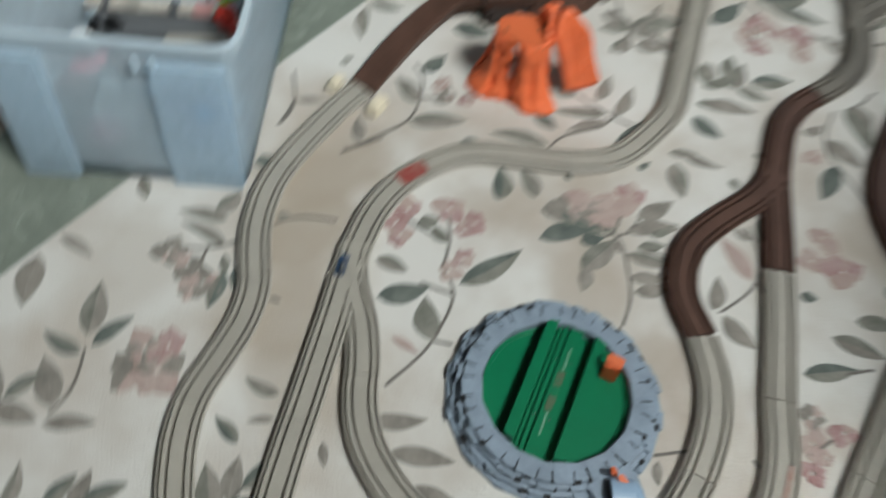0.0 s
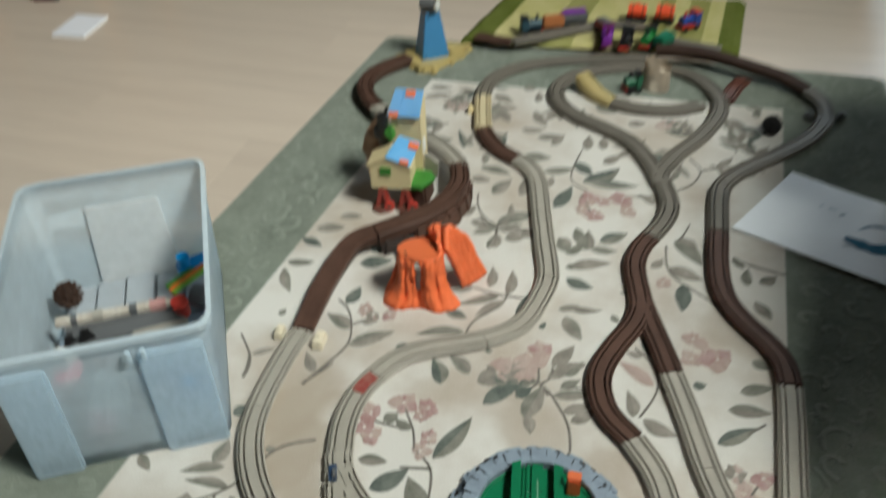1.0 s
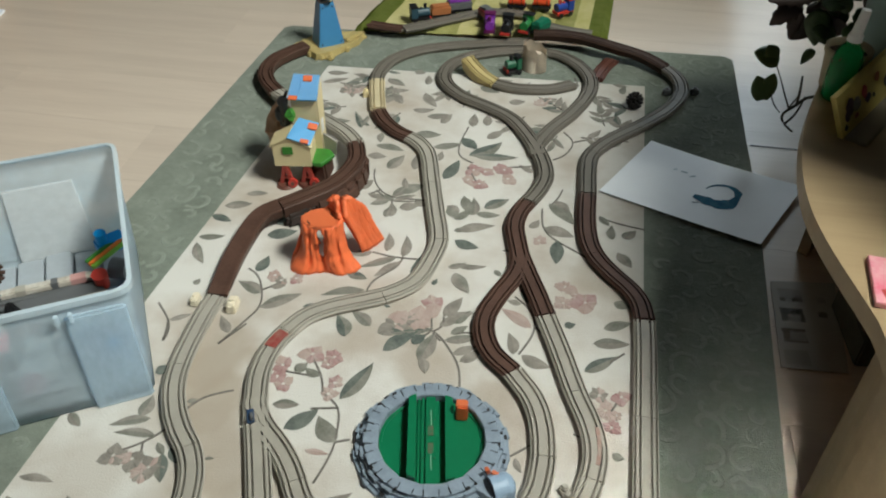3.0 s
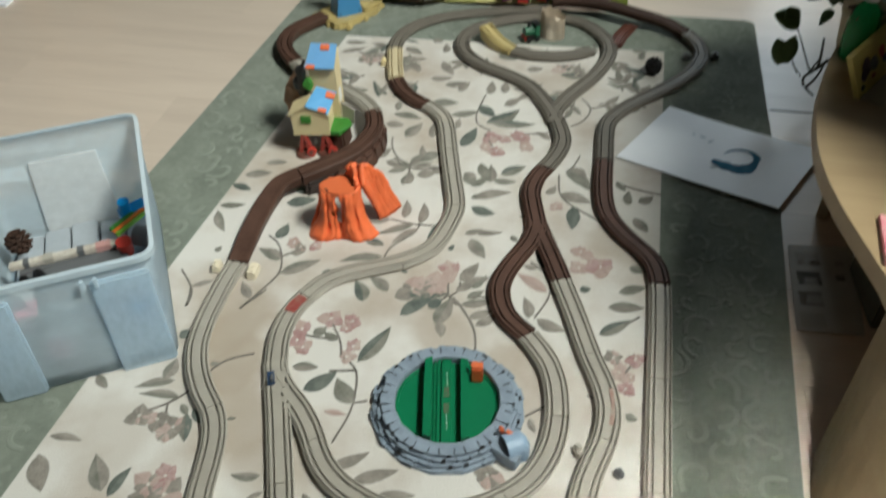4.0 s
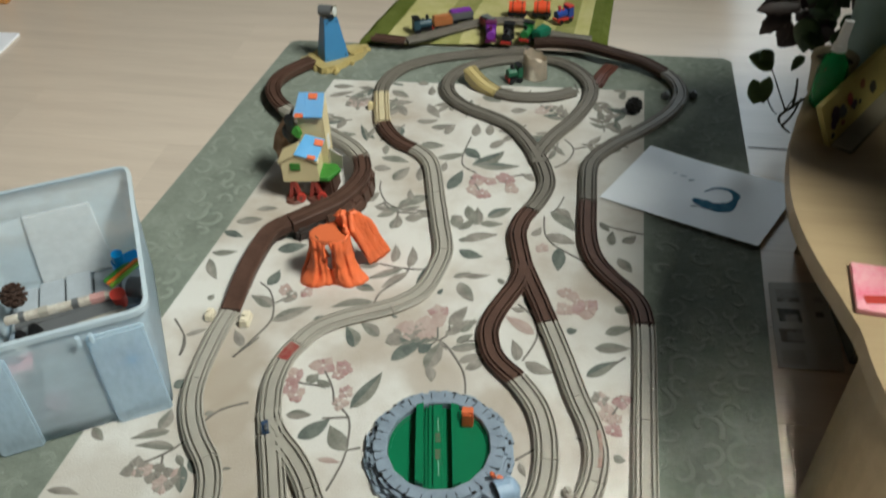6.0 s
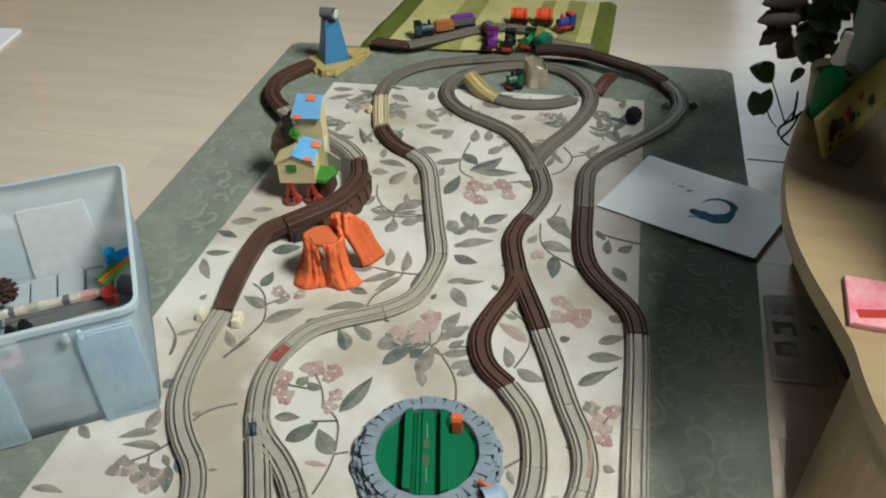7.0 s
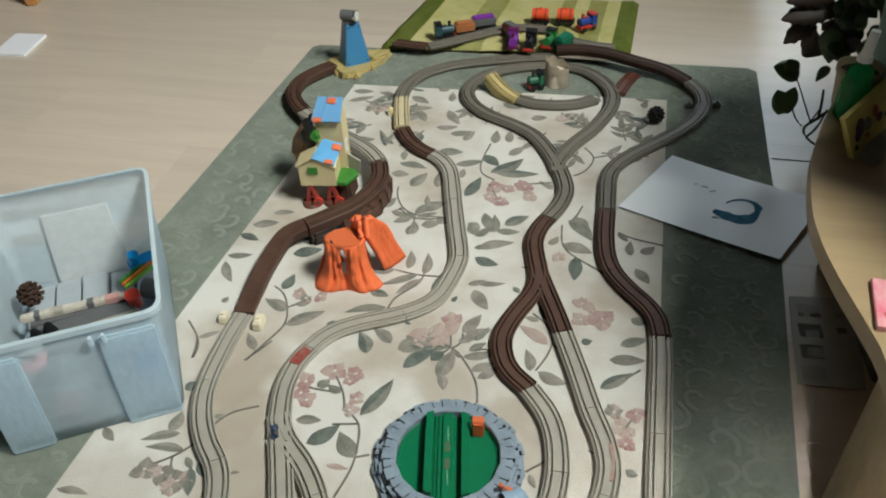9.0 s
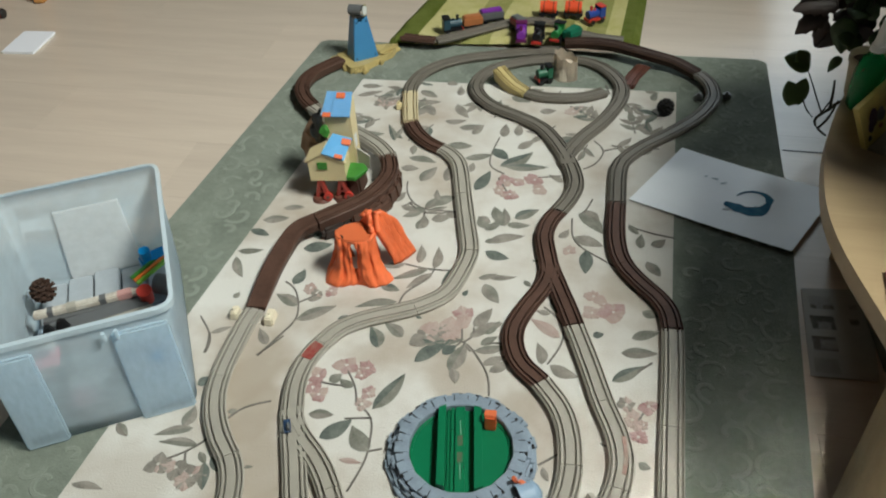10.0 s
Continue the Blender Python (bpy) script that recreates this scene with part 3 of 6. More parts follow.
blossom(-0.470, -0.217, 0.013, "t")
blossom(-0.443, -0.226, 0.013, "t")
blossom(-0.449, -0.235, 0.013, "t")
blossom(-0.288, 0.002, 0.014, "p")
blossom(-0.254, 0.002, 0.011, "p")
blossom(-0.259, -0.014, 0.007, "p")
blossom(-0.325, -0.026, 0.013, "p")
blossom(-0.326, -0.048, 0.009, "p")
blossom(-0.313, -0.060, 0.011, "p")
blossom(-0.244, -0.067, 0.009, "q")
blossom(-0.240, -0.046, 0.009, "p")
twig((-0.448, 0.169), (-0.428, 0.158), (-0.409, 0.123), (-0.399, 0.085), (-0.409, 0.059), (-0.434, -0.001))
twig((-0.409, 0.123), (-0.393, 0.137), (-0.379, 0.151))
twig((-0.241, 0.148), (-0.239, 0.174), (-0.226, 0.188), (-0.201, 0.223), (-0.200, 0.241))
twig((-0.253, 0.245), (-0.213, 0.238), (-0.171, 0.240))
twig((-0.287, 0.419), (-0.252, 0.391), (-0.190, 0.403))
twig((-0.252, 0.391), (-0.243, 0.360))
twig((-0.142, 0.061), (-0.118, 0.077), (-0.125, 0.094), (-0.127, 0.115))
twig((-0.118, 0.075), (-0.104, 0.062))
twig((-0.399, 0.085), (-0.388, 0.092))
twig((-0.149, 0.666), (-0.157, 0.601), (-0.152, 0.557), (-0.121, 0.538))
twig((-0.054, 0.534), (-0.008, 0.546))
twig((0.033, 0.576), (0.054, 0.594), (0.070, 0.646), (0.048, 0.679))
twig((0.070, 0.646), (0.103, 0.662))
twig((-0.306, 0.485), (-0.302, 0.458), (-0.281, 0.420), (-0.253, 0.403), (-0.193, 0.404))
twig((-0.253, 0.403), (-0.247, 0.361))
twig((-0.281, 0.420), (-0.299, 0.404))
twig((0.057, 0.480), (0.049, 0.447), (0.035, 0.423))
twig((-0.358, 0.791), (-0.326, 0.795))
twig((-0.130, 0.522), (-0.107, 0.479))
twig((-0.083, 0.080), (-0.067, 0.089), (-0.051, 0.083))
twig((0.016, 0.055), (0.029, 0.085), (0.036, 0.115), (0.026, 0.152), (-0.003, 0.178))
twig((0.036, 0.115), (0.047, 0.104))
twig((0.024, 0.415), (0.029, 0.361), (0.048, 0.334), (0.088, 0.307), (0.112, 0.290))
twig((0.151, 0.062), (0.174, 0.085))
twig((0.140, 0.402), (0.173, 0.392), (0.207, 0.386))
twig((0.023, -0.127), (0.049, -0.104))
twig((0.104, -0.077), (0.112, -0.081))
twig((0.161, -0.015), (0.147, -0.044))
twig((-0.521, -0.010), (-0.522, 0.007), (-0.530, 0.030))
twig((-0.436, -0.001), (-0.422, 0.021), (-0.408, 0.046))
twig((-0.432, -0.125), (-0.418, -0.102), (-0.379, -0.083))
twig((-0.490, -0.205), (-0.468, -0.190), (-0.450, -0.169), (-0.444, -0.158))
twig((-0.262, -0.096), (-0.222, -0.088))
twig((-0.253, -0.066), (-0.228, -0.081), (-0.220, -0.095), (-0.214, -0.136), (-0.213, -0.163), (-0.224, -0.212))
twig((-0.213, -0.145), (-0.193, -0.137))
twig((-0.468, -0.190), (-0.460, -0.216))
twig((-0.283, -0.008), (-0.262, -0.037), (-0.253, -0.066))
twig((-0.317, -0.036), (-0.299, -0.038), (-0.266, -0.037))
leaf(-0.126, 0.023, 0.032, -70, "t", 0.28)
leaf(-0.529, 0.032, 0.037, 33, "t", 0.17)
twig((-0.561, 0.066), (-0.529, 0.032), (-0.519, 0.009), (-0.520, -0.010))
leaf(-0.492, -0.333, 0.061, 124, "g", 0.24)
leaf(-0.601, -0.296, 0.061, -57, "t", 0.26)
leaf(-0.217, -0.249, 0.057, 34, "t", 0.17)
leaf(-0.183, -0.264, 0.063, 25, "t", 0.17)
leaf(-0.152, -0.285, 0.057, 16, "t", 0.16)
leaf(-0.238, -0.291, 0.024, -47, "t", 0.22)
leaf(-0.481, -0.339, 0.048, 77, "G", 0.19)
leaf(-0.483, -0.350, 0.048, -175, "G", 0.19)
blossom(-0.411, -0.323, 0.018, "t")
blossom(-0.431, -0.336, 0.016, "t")
blossom(-0.437, -0.313, 0.016, "t")
blossom(-0.013, -0.225, 0.016, "t")
blossom(-0.421, -0.298, 0.016, "p")
twig((-0.484, -0.345), (-0.468, -0.369), (-0.459, -0.391), (-0.462, -0.411))
leaf(-0.464, -0.405, 0.056, 144, "t", 0.26)
leaf(-0.459, -0.421, 0.050, 36, "t", 0.17)
leaf(-0.289, -0.298, 0.026, -141, "t", 0.17)
leaf(-0.300, -0.276, 0.040, -173, "g", 0.19)
leaf(-0.301, -0.335, 0.036, 167, "G", 0.22)
leaf(0.167, 0.855, 0.038, 81, "g")
leaf(0.204, 0.874, 0.034, 52, "g")
leaf(0.146, 0.896, 0.035, -7, "t")

for x, y, turn, n, size in ((-0.46, 0.80, 340, 2, 0.045), (-0.16, 0.86, 10, 2, 0.04), (0.13, 0.72, 100, 2, 0.04), (0.02, -0.35, 330, 3, 0.05), (-0.28, -0.42, 80, 2, 0.05)):
    sprig(x, y, turn, n, size)
for k in range(2600):
    x, y = random.uniform(-0.62, 0.2), random.uniform(-0.62, 0.88)
    if (y > 0.66 or y < -0.40) and inside(FIELD, x, y) and all((x - u) ** 2 + (y - v) ** 2 > 0.05 ** 2 for u, v in LAID):
        sprig(x, y, random.uniform(0, 360), random.choice((1, 1, 2)), random.uniform(0.034, 0.046))
for k, bm in MOTIFS.items():
    tagged(part("motif", bm, LEAF_TONES[k], rug, {"g": "sage woven leaves", "G": "dark green woven leaves", "t": "taupe woven leaves", "p": "rose woven blossoms", "q": "pale rose woven petals", "s": "dark woven stems"}[k]), kind="stuff")
scrolls, count = bmesh.new(), 0
spots = []
while count < 330:
    x, y = random.uniform(-0.75, 0.42), random.uniform(-0.6, 1.06)
    a0, r, turn = random.uniform(0, 6.3), random.uniform(0.016, 0.036), random.choice((-1, 1))
    pts = [(x + r * (1 - 0.14 * i) * math.cos(a0 + turn * 0.75 * i), y + r * (1 - 0.14 * i) * math.sin(a0 + turn * 0.75 * i)) for i in range(7)]
    if any(inside(FIELD, px + dx, py + dx) or not inside(RUG, px + 1.5 * dx, py + dx) for px, py in pts for dx in (-0.008, 0.008)) or any((x - u) ** 2 + (y - v) ** 2 < (r + s) ** 2 * 0.42 for u, v, s in spots):
        continue
    spots.append((x, y, r))
    count += 1
    RISE = 0.0009 if x > 0.1 else 0.0012
    lift = -0.0012 - 0.00003 * (count % 17)
    ribbon(scrolls, [q + Vector((0, 0, lift)) for q in spline(pts, 0.006)], [(-0.0062, -0.001), (0.0062, -0.001), (0.0028, RISE), (-0.0028, RISE)])
tagged(part("carved_scroll", scrolls, SCROLL, rug, "raised scrolls in the green border"), kind="stuff")

# ---------------------------------------------------------------- toy railway
W = 0.0174
HALF = [(0.0060, 0), (0.0061, -0.0062), (0.0089, -0.0062), (0.0090, 0), (0.0127, 0), (0.0128, -0.0056), (0.0152, -0.0056), (0.0153, -0.0004), (W - 0.001, -0.0010), (W, -0.0022)]
TRACK = [(-W + 0.0042, -0.012), (W - 0.0042, -0.012)] + HALF[::-1] + [(-x, z) for x, z in HALF]
NAMES = {TAN: "tan", GREY_TAN: "greyish tan", BROWN: "dark brown", DARK_BROWN: "blackish", YELLOW: "sand yellow", CREAM_TRACK: "cream yellow", RED_BROWN: "reddish brown"}


PLAIN = [(-W + 0.0042, -0.012), (W - 0.0042, -0.012), (W, -0.003), (W - 0.0012, -0.0004), (W - 0.004, 0.0), (0.006, -0.0008), (-0.006, -0.0008), (-W + 0.004, 0.0), (-W + 0.0012, -0.0004), (-W, -0.003)]


def line(pts, mat=TAN, z=0.012, piece=0.16, deep=0.012, note="", profile=TRACK):
    """A run of grooved track through pts, cut into pieces that clip together."""
    path = spline([q if len(q) == 3 else (*q, z) for q in pts], 0.007)
    k = max(1, round(len(path) * 0.007 / piece))
    cuts = [round(i * (len(path) - 1) / k) for i in range(k + 1)]
    prof = [(a, -deep if b == -0.012 else b) for a, b in profile]
    for s, e in zip(cuts, cuts[1:]):
        run = path[s : e + 1]
        if len(run) < 3:
            continue
        o = run[0].copy()
        d = (run[1] - run[0]).normalized()
        run = [run[0] + d * 0.0005] + run[1:-1] + [run[-1] + (run[-2] - run[-1]).normalized() * 0.0005]
        base = Vector((o.x, o.y, 0))
        t = thing("track_piece", Matrix.Translation(base), f"{NAMES[mat]} plastic toy track piece {note or 'lying on the rug'}", "toy track", "toy railway track")
        part("roadbed", ribbon(bmesh.new(), [q - base for q in run], prof), mat, t)
        dirn = math.degrees(math.atan2(-d.y, -d.x))
        b = bmesh.new()
        box(b, (0.008, 0.006, 0.003), (0.0, 0, o.z - 0.0075), 0.0008, (0, 0, dirn))
        tube(b, 0.0045, 0.0045, 0.003, (math.cos(radians(dirn)) * 0.005, math.sin(radians(dirn)) * 0.005, o.z - 0.0075), n=12)
        part("connector", b, mat, t)


# western line, ramp to the house, and on to the windmill
line([(-0.25, -0.60), (-0.262, -0.48), (-0.288, -0.43), (-0.318, -0.396), (-0.345, -0.360), (-0.362, -0.323), (-0.368, -0.284), (-0.378, -0.235), (-0.396, -0.198), (-0.425, -0.165), (-0.449, -0.128), (-0.465, -0.088), (-0.472, -0.044), (-0.474, 0.003), (-0.474, 0.053), (-0.471, 0.088)])
line([(-0.471, 0.09, 0.013), (-0.474, 0.17, 0.022), (-0.468, 0.232, 0.031), (-0.458, 0.275, 0.037), (-0.43, 0.298, 0.042)], BROWN, piece=0.3, deep=0.02, note="sloping up towards the house", profile=PLAIN)
line([(-0.43, 0.298, 0.042), (-0.396, 0.327, 0.045), (-0.358, 0.367, 0.046), (-0.337, 0.415, 0.046), (-0.333, 0.461, 0.046), (-0.349, 0.508, 0.046)], BROWN, piece=0.4, deep=0.024, note="curving round the house")
line([(-0.349, 0.509, 0.046), (-0.376, 0.540, 0.046), (-0.41, 0.567, 0.045), (-0.46, 0.605, 0.04), (-0.51, 0.642, 0.035), (-0.57, 0.695, 0.03)], TAN, piece=0.15, deep=0.02, note="behind the house")
line([(-0.572, 0.697, 0.03), (-0.605, 0.735, 0.029), (-0.627, 0.785, 0.027), (-0.627, 0.840, 0.026), (-0.604, 0.887, 0.025), (-0.575, 0.925, 0.025)], BROWN, piece=0.3, deep=0.02, note="curving towards the windmill")
# middle line with the switch
line([(-0.15, -0.58), (-0.19, -0.48), (-0.222, -0.40), (-0.252, -0.328), (-0.275, -0.267), (-0.294, -0.218), (-0.307, -0.184), (-0.326, -0.138)])
line([(-0.327, -0.136), (-0.342, -0.09), (-0.351, -0.047), (-0.349, -0.001), (-0.336, 0.037), (-0.316, 0.072), (-0.282, 0.098), (-0.24, 0.119), (-0.198, 0.143), (-0.163, 0.181), (-0.147, 0.25), (-0.146, 0.292), (-0.162, 0.353), (-0.184, 0.436), (-0.207, 0.526), (-0.224, 0.564), (-0.25, 0.591), (-0.262, 0.597)])
line([(-0.263, 0.598), (-0.29, 0.613), (-0.322, 0.645), (-0.347, 0.686)], BROWN, piece=0.3)
line([(-0.347, 0.688, 0.014), (-0.362, 0.745, 0.014), (-0.377, 0.810, 0.014)], CREAM_TRACK, piece=0.3, note="with a level crossing")
line([(-0.378, 0.812), (-0.380, 0.85), (-0.370, 0.898), (-0.342, 0.943), (-0.288, 0.984), (-0.21, 1.016), (-0.131, 1.04), (-0.05, 1.06)], GREY_TAN)
# loop beside the turntable
line([(-0.342, -0.10), (-0.326, -0.128), (-0.311, -0.146), (-0.284, -0.17), (-0.262, -0.195), (-0.247, -0.217), (-0.231, -0.243), (-0.203, -0.271), (-0.165, -0.291), (-0.125, -0.302), (-0.085, -0.301), (-0.048, -0.29), (-0.016, -0.277), (0.012, -0.258), (0.041, -0.228), (0.060, -0.185), (0.066, -0.14), (0.064, -0.104), (0.057, -0.066), (0.041, -0.028), (0.011, 0.011)], z=0.0122)
line([(0.010, 0.012), (-0.026, 0.046), (-0.042, 0.089), (-0.041, 0.126), (-0.025, 0.174), (-0.008, 0.215), (-0.002, 0.258), (-0.014, 0.312), (-0.021, 0.35), (-0.015, 0.392), (-0.003, 0.421)], BROWN, piece=0.3)
line([(-0.008, 0.285), (0.002, 0.255), (0.018, 0.215), (0.036, 0.171), (0.049, 0.136)], BROWN, z=0.0117, piece=0.3)
line([(0.05, 0.134), (0.078, 0.06), (0.103, -0.012), (0.124, -0.062), (0.134, -0.108), (0.129, -0.156), (0.115, -0.201), (0.107, -0.243), (0.104, -0.30), (0.112, -0.38), (0.13, -0.48), (0.15, -0.6)])
# reversing loop
line([(-0.002, 0.423), (0.014, 0.462), (0.022, 0.508), (0.013, 0.555), (-0.002, 0.595), (-0.03, 0.653), (-0.066, 0.705), (-0.118, 0.741), (-0.179, 0.775), (-0.221, 0.822), (-0.233, 0.867), (-0.222, 0.918), (-0.182, 0.965), (-0.112, 1.0), (-0.033, 1.012), (0.022, 1.0), (0.064, 0.962), (0.093, 0.903), (0.093, 0.833), (0.063, 0.749), (0.026, 0.682), (0.006, 0.633)], GREY_TAN)
line([(0.006, 0.634), (-0.004, 0.60), (0.002, 0.575)], GREY_TAN, z=0.0116, piece=0.3)
line([(0.058, 0.868), (0.008, 0.838), (-0.066, 0.828), (-0.115, 0.842)], GREY_TAN, z=0.013, piece=0.3)
line([(-0.116, 0.843, 0.014), (-0.15, 0.862, 0.024), (-0.186, 0.894, 0.042)], YELLOW, piece=0.3, deep=0.03, note="rising as a short ramp")
line([(0.108, 0.905), (0.122, 0.955), (0.142, 1.0)], RED_BROWN, z=0.011, piece=0.3)
# eastern line, climbing to the mat
line([(0.188, -0.60), (0.193, -0.42), (0.197, -0.252), (0.199, -0.1), (0.202, 0.08), (0.2015, 0.150)], piece=0.21)
line([(0.2013, 0.152), (0.195, 0.19), (0.178, 0.22), (0.153, 0.248), (0.124, 0.288), (0.109, 0.331), (0.103, 0.393), (0.1025, 0.463)], BROWN, piece=0.2)
line([(0.1025, 0.465), (0.101, 0.56), (0.111, 0.606), (0.147, 0.66), (0.21, 0.728), (0.262, 0.795), (0.292, 0.866), (0.288, 0.925, 0.016), (0.262, 0.962, 0.022)], GREY_TAN)
line([(0.261, 0.963, 0.022), (0.21, 0.995, 0.032), (0.150, 1.008, 0.041), (0.064, 1.042, 0.043), (0.0, 1.050, 0.042), (-0.048, 1.046, 0.040)], DARK_BROWN, piece=0.4, deep=0.017, note="sloping up to the green mat")

# small marks and fittings on the railway
red_mark = tagged(mesh_object("red_marking", ribbon(bmesh.new(), [q + Vector((0, 0, 0.0125)) for q in spline([(-0.351, -0.004), (-0.347, 0.012), (-0.339, 0.029)], 0.006)], [(-0.0092, -0.0002), (0.0092, -0.0002), (0.0092, 0.0006), (-0.0092, 0.0006)]), material("faded_red", (0.28, 0.035, 0.03), 0.5, second=(0.32, 0.16, 0.13), scale=110)), "faded red marking stuck on the tan track", "sticker")
tagged(mesh_object("red_marking", ribbon(bmesh.new(), [q + Vector((0, 0, 0.0125)) for q in spline([(0.129, -0.070), (0.134, -0.10), (0.132, -0.130)], 0.006)], [(-0.002, -0.0002), (-0.0075, -0.0002), (-0.0075, 0.0006), (-0.002, 0.0006)]), material("worn_red", (0.30, 0.15, 0.125), 0.5, second=(0.36, 0.30, 0.25), scale=90)), "worn red streak on the tan track", "sticker")


def small_clip(x, y, turn, mat, label, size=(0.012, 0.02, 0.012)):
    t = thing("track_clip", at(x, y, 0, turn), label, "track clip", "track clips")
    part("block", box(bmesh.new(), size, (0, 0, 0.0), 0.002, top=(0.8, 0.85)), mat, t)
    part("knob", tube(bmesh.new(), 0.004, 0.003, 0.004, (0, 0, size[2] - 0.0005), n=10), mat, t)


PALE_CLIP = material("pale_cream_plastic", (0.78, 0.70, 0.54), 0.5, vary=0.12, scale=80)
small_clip(-0.503, 0.078, 4, PALE_CLIP, "cream plastic clip beside the foot of the ramp", (0.014, 0.024, 0.014))
small_clip(-0.440, 0.076, 4, PALE_CLIP, "cream plastic clip beside the foot of the ramp", (0.017, 0.030, 0.016))
small_clip(0.098, -0.172, 30, TAN, "tan plastic clip beside the track")
small_clip(0.150, -0.196, 60, GREYM, "grey plastic clip beside the track", (0.010, 0.014, 0.010))
small_clip(0.262, 0.875, 10, GREYM, "dark grey clip under the climbing track", (0.018, 0.014, 0.014))
small_clip(0.323, 0.888, 10, GREYM, "dark grey clip under the climbing track", (0.018, 0.014, 0.014))
small_clip(-0.389, 0.752, 10, CREAM_PL, "cream gate post of the level crossing", (0.014, 0.016, 0.016))
lever = thing("switch_lever", at(-0.335, -0.132, 0.0122, 22), "dark blue switch lever on the tan track", "lever")
part("plate", box(bmesh.new(), (0.010, 0.024, 0.002), (0, 0, 0), 0.0005), material("navy_plastic", (0.03, 0.06, 0.12), 0.4, vary=0.1), lever)
part("handle", box(bmesh.new(), (0.004, 0.012, 0.006), (0.002, -0.004, 0.002), 0.001), GREYM, lever)
part("tongue", box(bmesh.new(), (0.003, 0.03, 0.0015), (0.012, -0.006, 0.0), 0.0004, (0, 0, 18)), TAN, lever)

# ---------------------------------------------------------------- turntable
turntable = thing("turntable", at(-0.083, -0.131, 0, 10) @ Matrix.Scale(1.02, 4), "grey blue toy turntable with a green rotating bridge", "toy turntable")
N = 16
rim = random.Random(3)
bm = bmesh.new()
rings = []
for r, z in ((0.0705, 0.002), (0.0705, 0.0215), (0.0715, 0.0225), (0.0875, 0.0225), (0.0885, 0.0215), (0.0890, 0.0165), (0.0930, 0.0160), (0.0938, 0.0110), (0.0980, 0.0105), (0.0988, 0.0055), (0.1030, 0.0050), (0.1040, 0.0)):
    rings.append([bm.verts.new((r * math.cos(2 * math.pi * (i + 0.5) / N), r * math.sin(2 * math.pi * (i + 0.5) / N), z)) for i in range(N)])
for a, b in zip(rings, rings[1:]):
    for i in range(N):
        bm.faces.new((a[i], a[(i + 1) % N], b[(i + 1) % N], b[i]))
part("ring", bm, SLATE, turntable, "grey blue rim moulded as stone")
bm = bmesh.new()
tube(bm, 0.0703, 0.0703, 0.004, (0, 0, 0.001), n=48)
part("pit", bm, BLACK, turntable, "dark pit under the bridge")
for i in range(N):
    a = 2 * math.pi * i / N
    deg = math.degrees(a)
    b = box(bmesh.new(), (0.0185, 0.0180, 0.0012), (0.0795 * math.cos(a), 0.0795 * math.sin(a), 0.0222), 0.0005, (0, 0, deg + rim.uniform(-1.5, 1.5)))
    part("track_stub", b, SLATE, turntable)
    for off in (-0.0096, 0.0096):
        b = box(bmesh.new(), (rim.uniform(0.007, 0.012), 0.0013, 0.0010), (0.0825 * math.cos(a) - off * math.sin(a), 0.0825 * math.sin(a) + off * math.cos(a), 0.0221), 0, (0, 0, deg))
        part("slot", b, BLACK, turntable)
    for r, z, wide in ((0.0912, 0.0150, 0.003), (0.0960, 0.0095, 0.003), (0.1005, 0.0042, 0.003)):
        q = a + rim.uniform(0.05, 0.32)
        b = box(bmesh.new(), (wide + 0.0025, rim.uniform(0.010, 0.020), 0.003 + rim.uniform(0, 0.0022)), (r * math.cos(q), r * math.sin(q), z), 0.0007, (0, 0, math.degrees(q) + rim.uniform(-3, 3)))
        part("stone", b, SLATE, turntable)
    for r, z in ((0.0880, 0.0205), (0.0925, 0.0145), (0.0975, 0.0090)):
        q = a + rim.uniform(-0.18, 0.18)
        b = box(bmesh.new(), (0.0036, rim.uniform(0.003, 0.007), 0.0024), (r * math.cos(q), r * math.sin(q), z), 0, (0, 0, math.degrees(q)))
        part("notch", b, BLACK, turntable)


def disc_piece(x0, x1, z0, z1, r=0.0695):
    """The part of a round deck between two chords."""
    up = [(x, math.sqrt(max(r * r - x * x, 0))) for x in np.linspace(x0, x1, 14)]
    return slab(bmesh.new(), [(float(x), float(-y)) for x, y in up] + [(float(x), float(y)) for x, y in reversed(up)], z0, z1)


deck = part("deck", disc_piece(-0.0693, -0.0312, 0.004, 0.0118), GREEN, turntable, "glossy green half moon deck")
part("deck", disc_piece(0.0290, 0.0693, 0.004, 0.0118), GREEN, turntable, "glossy green half moon deck")
for x0, x1 in ((-0.0693, -0.0312), (0.0290, 0.0693)):
    lip = bmesh.new()
    for r, z in ((0.0693, 0.0138), (0.0655, 0.0138)):
        pts = [(x, math.sqrt(max(r * r - x * x, 0.0))) for x in np.linspace(x0 if x0 > 0 else -r, x1 if x1 < 0 else r, 15)]
        for s_ in (-1, 1):
            [lip.verts.new((float(x), float(s_ * y), zz)) for x, y in pts for zz in (0.0112, z)]
    lip.verts.ensure_lookup_table()
    v = lip.verts
    for side in (0, 30):
        for k in range(14):
            o, p = side + 2 * k, side + 60 + 2 * k
            lip.faces.new((v[o + 1], v[o + 3], v[p + 3], v[p + 1]))
            lip.faces.new((v[p], v[p + 1], v[p + 3], v[p + 2]))
            lip.faces.new((v[o], v[o + 2], v[o + 3], v[o + 1]))
    bmesh.ops.remove_doubles(lip, verts=lip.verts, dist=1e-6)
    part("deck_lip", lip, GREEN, turntable, "raised green rim of the deck")
